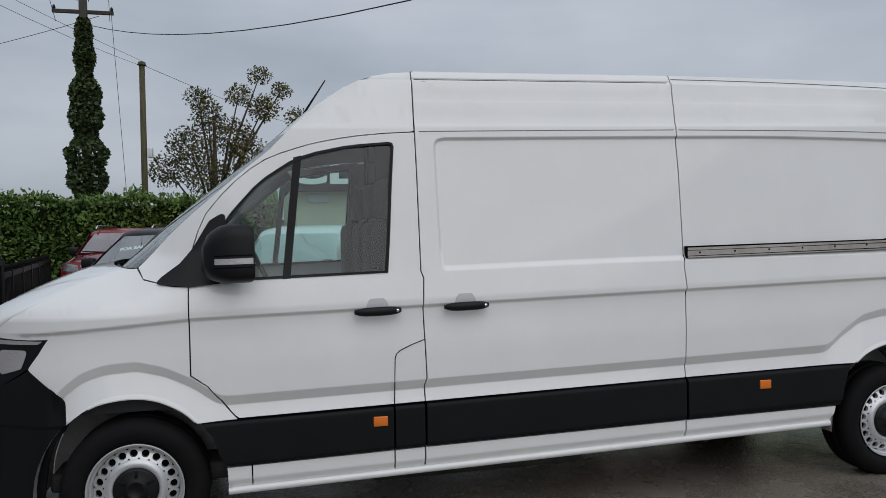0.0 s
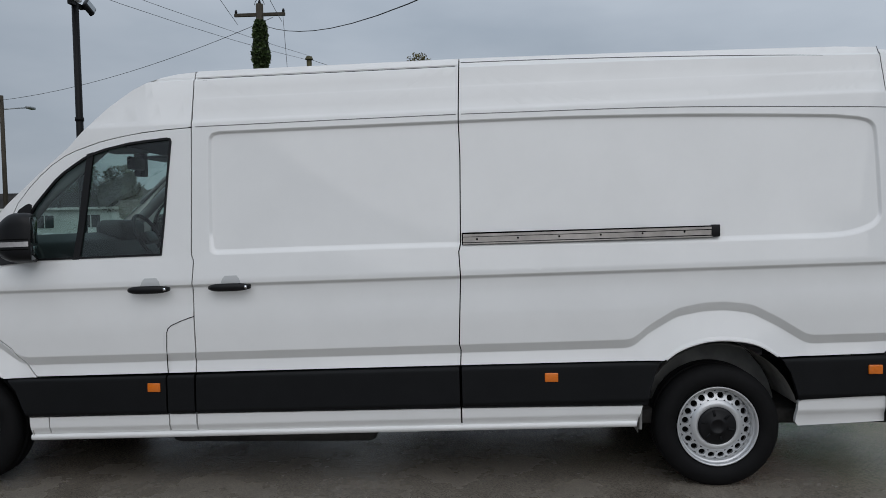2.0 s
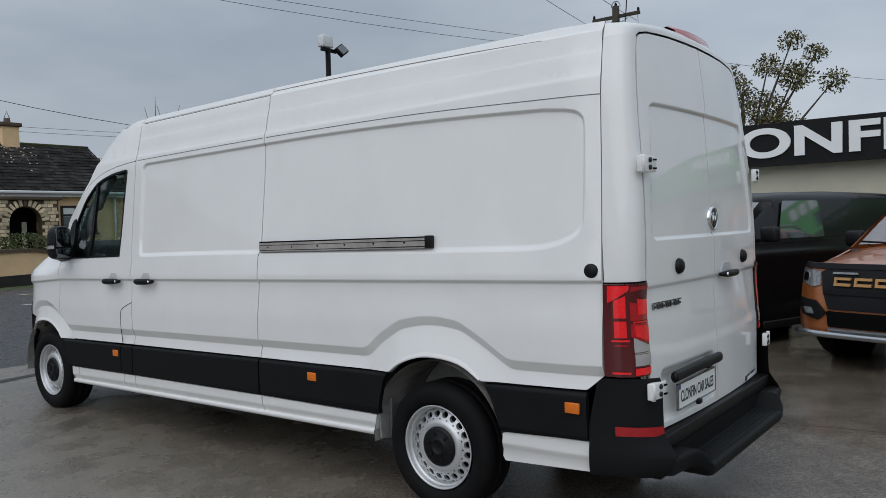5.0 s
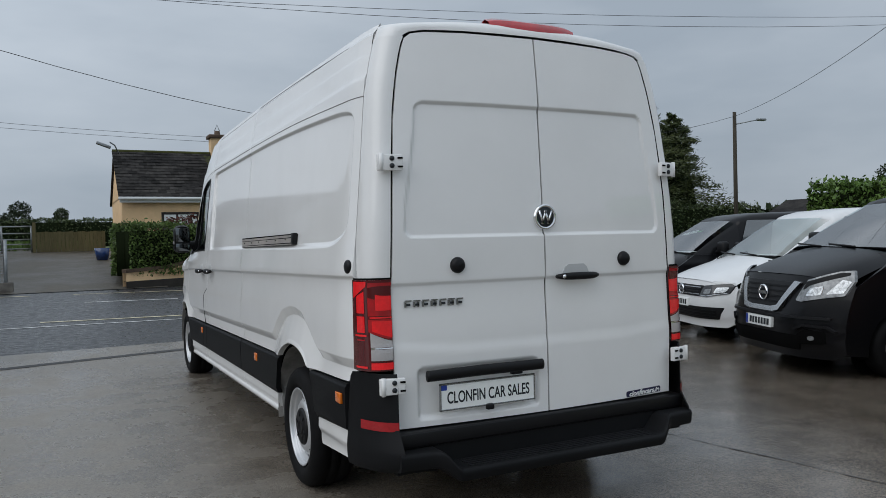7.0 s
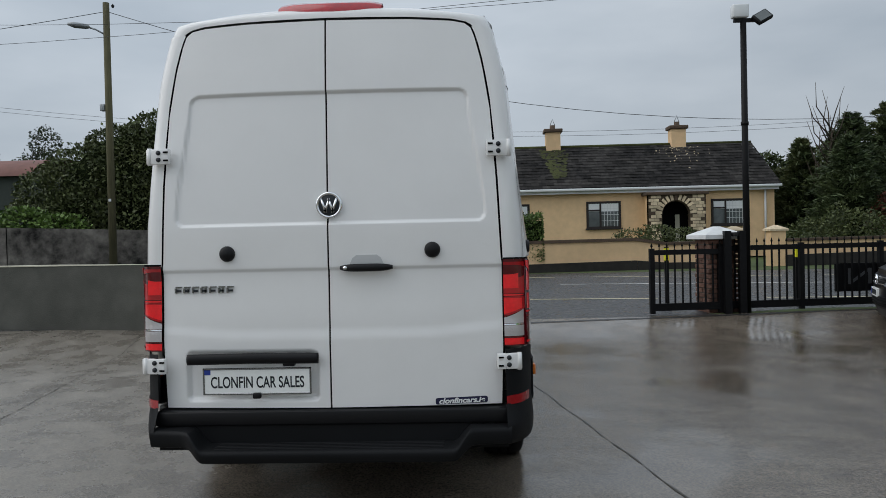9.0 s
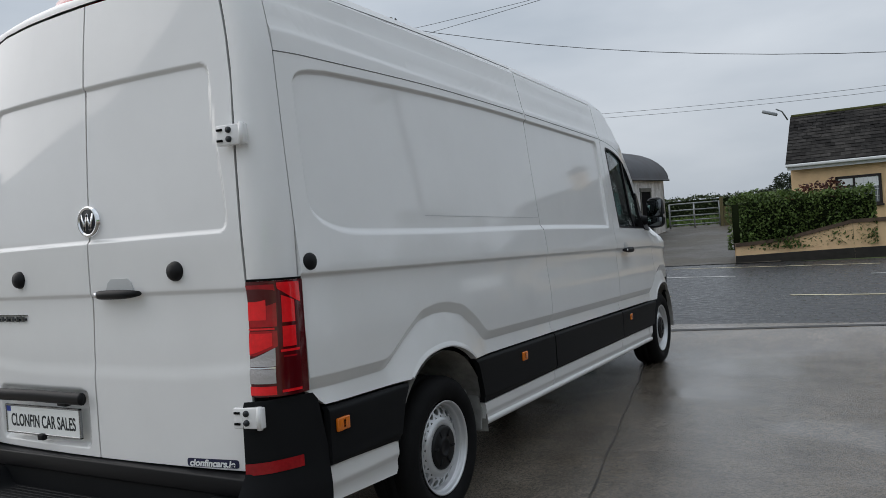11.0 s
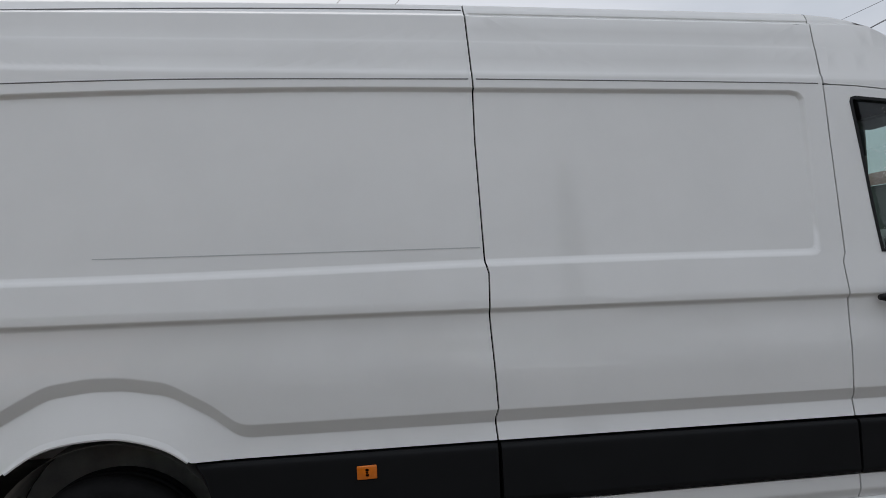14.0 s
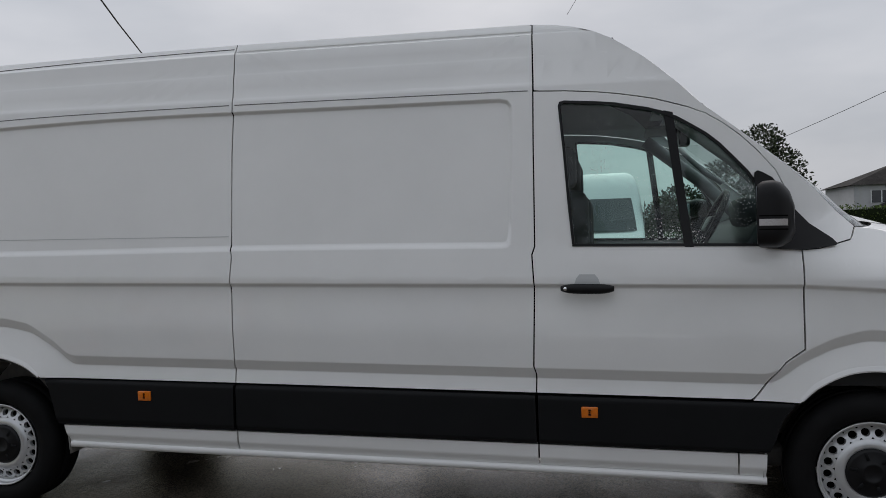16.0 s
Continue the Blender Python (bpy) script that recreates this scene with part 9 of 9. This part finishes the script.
leaf_mesh("ivy", np.stack([rad * np.cos(aa), rad * np.sin(aa), zz], 1), np.stack([np.cos(aa), np.sin(aa), -0.2 * np.ones(nz)], 1), 0.13, IVY, iv, "dense hanging ivy", 0.7)
pb = thing("telegraph_pole", (20.0, 7.03, 0), "weathered wooden pole with box", "pole")
part("pole", tube([(0, 0, 0), (0, 0, 6.9)], [0.105, 0.085], 10), WOODP, pb)
part("pole_cap", lathe([(0.14, 0), (0.10, 0.1), (0, 0.12)], 10, "z"), WOODP, pb).matrix_local = Matrix.Translation((0, 0, 6.88))
part("terminal_box", bbox(-0.16, 0.12, -0.26, -0.12, 4.05, 4.35, bevel=0.02), WHITEP, pb)
broadleaf(21.5, 5.0, 0, [(0, 0.8, 4.6), (0.2, -0.6, 4.9), (0, -1.6, 5.9), (0.1, 1.5, 3.8), (0, 0.2, 3.6), (0, -1.2, 4.2), (0.1, 0.2, 5.6), (0, -2.2, 6.5), (0, -0.8, 6.3), (0.1, -1.5, 7.0), (0, 0.5, 6.2), (0, -2.7, 5.6)], [(0.8, 0.8, 0.7), (0.9, 0.8, 0.7), (0.6, 0.6, 0.5), (0.7, 0.7, 0.6), (0.9, 0.9, 0.7), (0.8, 0.8, 0.7), (0.6, 0.6, 0.6), (0.35, 0.4, 0.3), (0.45, 0.5, 0.4), (0.35, 0.45, 0.35), (0.4, 0.5, 0.4), (0.35, 0.45, 0.4)], 9500, 0.10, WILLOW, "wind-blown small tree with thin turning leaves", "tree", True, 0.3)

# clipped hedge before the cottage, shrubs
hedge("clipped_hedge", -0.5, 20.6, 2.9, 21.1, 0.5, 2.0, 1.1, 0.10, 9000, CLIPPED, "neatly clipped green garden hedge", 0.05)
hedge("clipped_hedge", -0.4, 20.8, 0.3, 29.0, 0.5, 2.0, 0.9, 0.12, 5000, CLIPPED, "clipped green hedge along the drive", 0.05)
broadleaf(1.4, 23.0, 0.6, [(0, 0, 1.35), (0.5, 0.2, 1.5), (-0.5, 0, 1.25)], [(0.6, 0.5, 0.5), (0.4, 0.4, 0.4), (0.5, 0.5, 0.4)], 900, 0.12, REDDISH, "russet garden shrub behind the hedge", "bush", False)
broadleaf(8.0, 26.0, 0.6, [(-1.0, 0, 0.6), (0, 0, 0.75), (1.0, 0, 0.6)], [(0.8, 0.6, 0.4), (0.8, 0.6, 0.4), (0.7, 0.6, 0.4)], 2200, 0.10, BUSHY, "low rounded garden shrub", "bush", False)
broadleaf(15.5, 25.5, 0.4, [(-1.5, 0, 0.7), (0, 0, 1.0), (1.6, 0, 0.8), (-0.6, 0, 1.4)], [(1.2, 0.9, 0.8), (1.4, 0.9, 0.8), (1.2, 0.9, 0.7), (0.5, 0.5, 0.7)], 4500, 0.12, BUSHY, "spreading evergreen shrub behind the wall", "bush", False)
# tall conifers to the side of the cottage
for x, y, h, r, m in ((16.9, 33.5, 5.9, 2.3, CYPRESS), (18.6, 32.0, 6.9, 2.9, CONIFER), (20.8, 33.0, 7.5, 3.3, CYPRESS), (23.4, 32.0, 7.9, 3.5, CYPRESS), (25.2, 33.5, 8.3, 3.5, CONIFER), (28.5, 31.0, 10.2, 5.0, CYPRESS), (31.8, 31.5, 8.9, 4.2, CYPRESS), (17.6, 30.2, 5.6, 2.3, CONIFER)):
    conifer(x, y, h, r, m, "dense dark evergreen tree across the road", 21000, leaf=0.27)
for x, y, h, w, m in ((19.2, 34.5, 6.2, 3.0, BUSHY), (23.6, 35.0, 7.4, 3.4, CONIFER), (28.4, 35.0, 8.2, 3.6, CONIFER), (16.2, 36.0, 5.6, 2.6, CONIFER)):
    broadleaf(x, y, 0, [(0, 0, h * 0.35), (w * 0.4, 0, h * 0.55), (-w * 0.4, 0, h * 0.5), (0, 0, h * 0.8)], [(w * 0.7, w * 0.5, h * 0.3), (w * 0.5, w * 0.4, h * 0.25), (w * 0.5, w * 0.4, h * 0.25), (w * 0.4, w * 0.4, h * 0.18)], 11000, 0.19, m, "dark broad evergreen in the tree belt", "tree", True, 0.7, "evergreen trees across the road")
broadleaf(19.2, 29.0, 0, [(0, 0, 2.4), (0.4, 0, 3.2), (-0.6, 0, 1.8), (0.9, 0, 2.2)], [(1.0, 0.8, 0.9), (0.7, 0.6, 0.7), (0.9, 0.7, 0.8), (0.8, 0.7, 0.8)], 2600, 0.15, REDDISH, "russet shrub among the evergreens", "bush", True, 0.5)
bt = thing("bare_tree", (17.5, 32.0, 0), "leafless pale twiggy tree", "tree")
random.seed(3)
part("trunk", tube([(0, 0, 0), (0.1, 0, 3), (0.2, 0, 6.4)], [0.14, 0.09, 0.02], 7), BARK, bt)
for k in range(26):
    z = 2.5 + 0.15 * k
    a = k * 2.4
    part("limb", tube([(0.1, 0, z), (0.6 * math.cos(a), 0.6 * math.sin(a), z + 0.9), (0.9 * math.cos(a + 0.3), 0.9 * math.sin(a + 0.3), z + 2.0)], [0.04, 0.025, 0.008], 5), BARK, bt)
hedge("field_hedge", 19.0, 27.4, 36.0, 29.5, 0.0, 2.9, 1.6, 0.17, 11000, CONIFER, "tall dark clipped conifer hedge behind the wall", 0.10)
# evergreen mass over the old wall
big = [(0.0, 0, 3.7), (1.2, 0, 4.3), (-1.8, 0, 3.6), (2.3, 0, 2.9), (-3.1, 0, 3.0), (0.7, 0, 5.0), (3.2, -0.4, 2.2), (-3.6, -0.4, 2.2), (0.4, -0.6, 2.4), (-0.8, 0.2, 4.6), (2.0, -0.8, 2.2), (-2.0, -0.8, 2.2)]
bigr = [(1.8, 1.5, 1.5), (1.6, 1.4, 1.3), (1.7, 1.4, 1.3), (1.2, 1.2, 1.3), (1.4, 1.2, 1.2), (1.4, 1.2, 0.9), (0.8, 0.8, 0.9), (1.1, 0.9, 0.9), (2.0, 1.0, 1.2), (1.4, 1.1, 0.9), (1.2, 0.9, 1.1), (1.3, 0.9, 1.1)]
broadleaf(-10.4, 20.6, 0, big, bigr, 42000, 0.13, BUSHY, "great rounded evergreen bush behind the old wall", "bush", True, 0.82)
# dark solid added inside the bush as its inner shade
part("bush_shade", loft([[(-10.4 + rx * math.cos(a), 20.9 + 1.0 * math.sin(a), z) for a in [2 * math.pi * i / 12 for i in range(12)]] for rx, z in ((3.5, 0.3), (3.7, 2.4), (2.9, 4.0), (1.4, 5.0))], closed=True, caps=True), CORE, None, "dark core put in for the shade inside the bush", kind="structure")
broadleaf(-13.6, 18.8, 0, [(0, 0, 2.2), (1.2, 0, 2.0), (-1.3, 0, 2.1)], [(0.9, 0.7, 0.5), (0.9, 0.7, 0.45), (0.9, 0.7, 0.5)], 2600, 0.14, LAUREL, "bramble growth hanging over the old wall", "bush", False)
# far trees
for x, y, h, w in ((-7.6, 110, 7.7, 4.6), (-2.6, 114, 7.0, 3.2), (-30, 60, 11, 4.5), (-36, 58, 12, 4.5), (-24, 62, 10.5, 4.0), (-43, 60, 11, 5), (62, 34, 7, 5), (70, 42, 8, 6), (78, 30, 7, 5)):
    broadleaf(x, y, 0, [(0, 0, h * 0.62), (w * 0.4, 0, h * 0.5), (-w * 0.4, 0, h * 0.55), (0.1 * w, 0.3, h * 0.84)], [(w * 0.45, w * 0.4, h * 0.2), (w * 0.35, w * 0.3, h * 0.17), (w * 0.35, w * 0.3, h * 0.18), (w * 0.3, w * 0.3, h * 0.13)], 4500, 0.28 if y > 90 else 0.24, FARLEAF, "distant dark tree against the sky", "tree", True, 0.5, "distant trees")
# trees across the yard, seen through the cab
broadleaf(-25, 7.6, 0, [(0, 0, 1.6), (0, -2, 1.4), (0, 1.6, 3.2), (0, 0.2, 3.0), (0, 2.2, 2.0), (0, -1.6, 2.2), (0, 1.2, 4.3)], [(1, 1.4, 1.3), (1, 1.3, 1.1), (1, 1.2, 1.1), (1, 1.2, 1.0), (1, 1.1, 1.2), (1, 1.1, 0.8), (0.8, 0.9, 0.8)], 17000, 0.13, FARLEAF, "dense dark tree beside the yard", "tree", True, 0.5)
for x, y, h, r in ((-27, 16.2, 5.6, 1.5), (-28.5, 19.2, 6.2, 2.0)):
    conifer(x, y, h, r, CONIFER, "dark evergreen tree beside the yard", 9000, leaf=0.24)
broadleaf(44, 24.6, 0, [(0, 0, 1.2), (0, 0.1, 2.4), (0, -0.1, 3.5), (0, 0.05, 4.4)], [(0.75, 0.75, 1.0), (0.72, 0.72, 0.9), (0.62, 0.62, 0.8), (0.4, 0.45, 0.6)], 7000, 0.12, CYPRESS, "clipped upright evergreen by the roadside", "tree", True, 0.7)
hedge("field_hedge", -60, 21.0, -60, 40, 0.0, 2.45, 1.2, 0.2, 4000, CLIPPED, "clipped green hedge before the grey house", 0.08)
hedge("field_hedge", -40, 47, 14, 47, 0.5, 3.0, 2.0, 0.16, 26000, CONIFER, "dark clipped field hedge beyond the gate", 0.05)
fw = thing("far_woods", (0, 0, 0), "low line of far woods on the horizon", "woods", kind="stuff")
pts, dirs = [], []
for x0, y0, x1, y1, h in ((30, 150, 210, 90, 9), (210, 90, 260, -30, 8), (-150, 150, 30, 150, 6), (-200, -60, -150, 150, 8), (95, 58, 130, 20, 6)):
    n = 5200
    s = rng.uniform(0, 1, n)
    top = h * (0.6 + 0.25 * np.sin(s * 31) + 0.15 * np.sin(s * 83 + 1))
    pts.append(np.stack([x0 + (x1 - x0) * s + rng.normal(0, 2, n), y0 + (y1 - y0) * s + rng.normal(0, 2, n), top * rng.uniform(0, 1, n) ** 0.6], 1))
    dirs.append(np.tile([0, 0, 1.0], (n, 1)))
leaf_mesh("tree_tops", np.concatenate(pts), np.concatenate(dirs), 2.2, FARLEAF, fw, "", 0.8)
# tuft of grass in the gateway field
gs = thing("rough_grass", (0, 0, 0), "rough green field grass", "grass", kind="stuff")
n = 5000
leaf_mesh("blades", np.stack([rng.uniform(-12, -0.5, n), rng.uniform(36.5, 46, n), rng.uniform(1.3, 1.55, n)], 1), np.tile([0, 0, 1.0], (n, 1)), 0.5, leaf_material("field_grass", (0.05, 0.10, 0.02), (0.10, 0.16, 0.035)), gs, "", 0.2, spread=0.25)

# street-light pole across the road and the far one
sp = thing("street_light_pole", (-9.9, 17.0, 0), "mossy wooden pole with street lamp arm", "pole")
part("pole", tube([(0, 0, 0), (0, 0, 8.45)], [0.115, 0.09], 12), WOODP, sp)
part("arm", tube([(0, 0, 7.5), (-0.28, -0.1, 7.66), (-0.42, -0.16, 7.7)], 0.025, 6), GALV, sp)
part("lamp_head", loft([[(-0.42 - 0.55 * s, -0.16 - 0.2 * s, 7.72 + 0.05 * s + r * math.sin(a)) if abs(math.cos(a)) < 0.01 else (-0.42 - 0.55 * s + 0.4 * r * math.cos(a), -0.16 - 0.2 * s - r * math.cos(a), 7.72 + 0.05 * s + 0.7 * r * math.sin(a)) for a in [2 * math.pi * i / 10 for i in range(10)]] for s, r in ((0, 0.05), (0.15, 0.10), (0.7, 0.12), (1, 0.05))], closed=True, caps=True), GALV, sp, "grey lamp head")
part("bracket_box", bbox(-0.24, -0.1, -0.08, 0.08, 5.3, 5.5, bevel=0.02), GALV, sp)
part("number_tag", bbox(-0.04, 0.04, -0.118, -0.105, 2.65, 2.73), WHITEP, sp, smooth=False)
part("insulator", lathe([(0.03, 0), (0.05, 0.06), (0, 0.12)], 8, "z"), SIGNB, sp).matrix_local = Matrix.Translation((0.2, 0, 8.3))
pc = thing("street_light_pole", (27.0, 22.2, 0), "wooden pole with street lamp arm", "pole")
part("pole", tube([(0, 0, 0), (0, 0, 7.2)], [0.11, 0.085], 10), WOODB, pc)
part("arm", tube([(0, 0, 6.6), (0.7, -0.4, 6.75), (0.9, -0.5, 6.78)], 0.03, 6), GALV, pc)
part("lamp_head", bbox(0.85, 1.35, -0.75, -0.5, 6.74, 6.86, bevel=0.05), GALV, pc)
gl = thing("gable_lamp", (0.0, 31.0, 0), "grey lamp on the cottage gable", "lamp")
part("bracket", tube([(0.08, 0.4, 5.4), (-0.1, 0.2, 5.75), (-0.3, 0.0, 5.85)], 0.03, 6), GALV, gl)
part("lamp_head", bbox(-0.3, 0.3, -0.12, 0.12, -0.06, 0.06, bevel=0.03), GALV, gl).matrix_local = pose(-0.55, 0, 5.72, 0, 20, 0)


def cable(a, b, sag, r=0.012, name="overhead_cable"):
    pts = []
    for i in range(25):
        s = i / 24
        pts.append((a[0] + (b[0] - a[0]) * s, a[1] + (b[1] - a[1]) * s, a[2] + (b[2] - a[2]) * s - 4 * sag * s * (1 - s)))
    return tagged(part(name, tube(pts, 0.75 * r, 5), CABLE, None, "black overhead service cable"), category="cable", group="overhead cables")


cable((-9.9, 17.0, 8.2), (27.0, 22.2, 7.0), 2.66)
cable((20.0, 7.1, 6.88), (-36.0, 18.2, 11.1), 2.44, 0.007)
cable((20.0, 7.0, 7.0), (-44.5, 19.6, 9.2), 1.8, 0.007)
cable((-9.9, 17.0, 8.2), (-25.0, 9.2, 4.4), 0.3)
cable((19.9, 7.85, 8.4), (19.9, 7.4, 0.4), 0.0, 0.01)
cable((19.95, 7.9, 8.15), (-21.9, 1.4, 10.2), 1.26, 0.011)
cable((19.95, 9.4, 8.1), (-25.0, 2.0, 9.65), 0.75, 0.011)
cable((19.95, 8.4, 8.0), (-18.6, -9.4, 5.9), 2.55, 0.014)
cable((19.95, 8.2, 8.3), (27.0, 22.2, 7.0), 0.4)
cable((20.0, 7.03, 6.9), (50, -6, 8), 0.5, 0.01)
for x, y in ((-45, 40),):
    fp = thing("telegraph_pole", (x, y, 0), "distant wooden line pole", "pole")
    part("pole", tube([(0, 0, 0), (0, 0, 13.0)], [0.16, 0.12], 8), WOODB, fp)
for z in (12.6, 12.35):
    cable((-45, 40, z), (26, 38, z - 5.0), 2.2, 0.012)
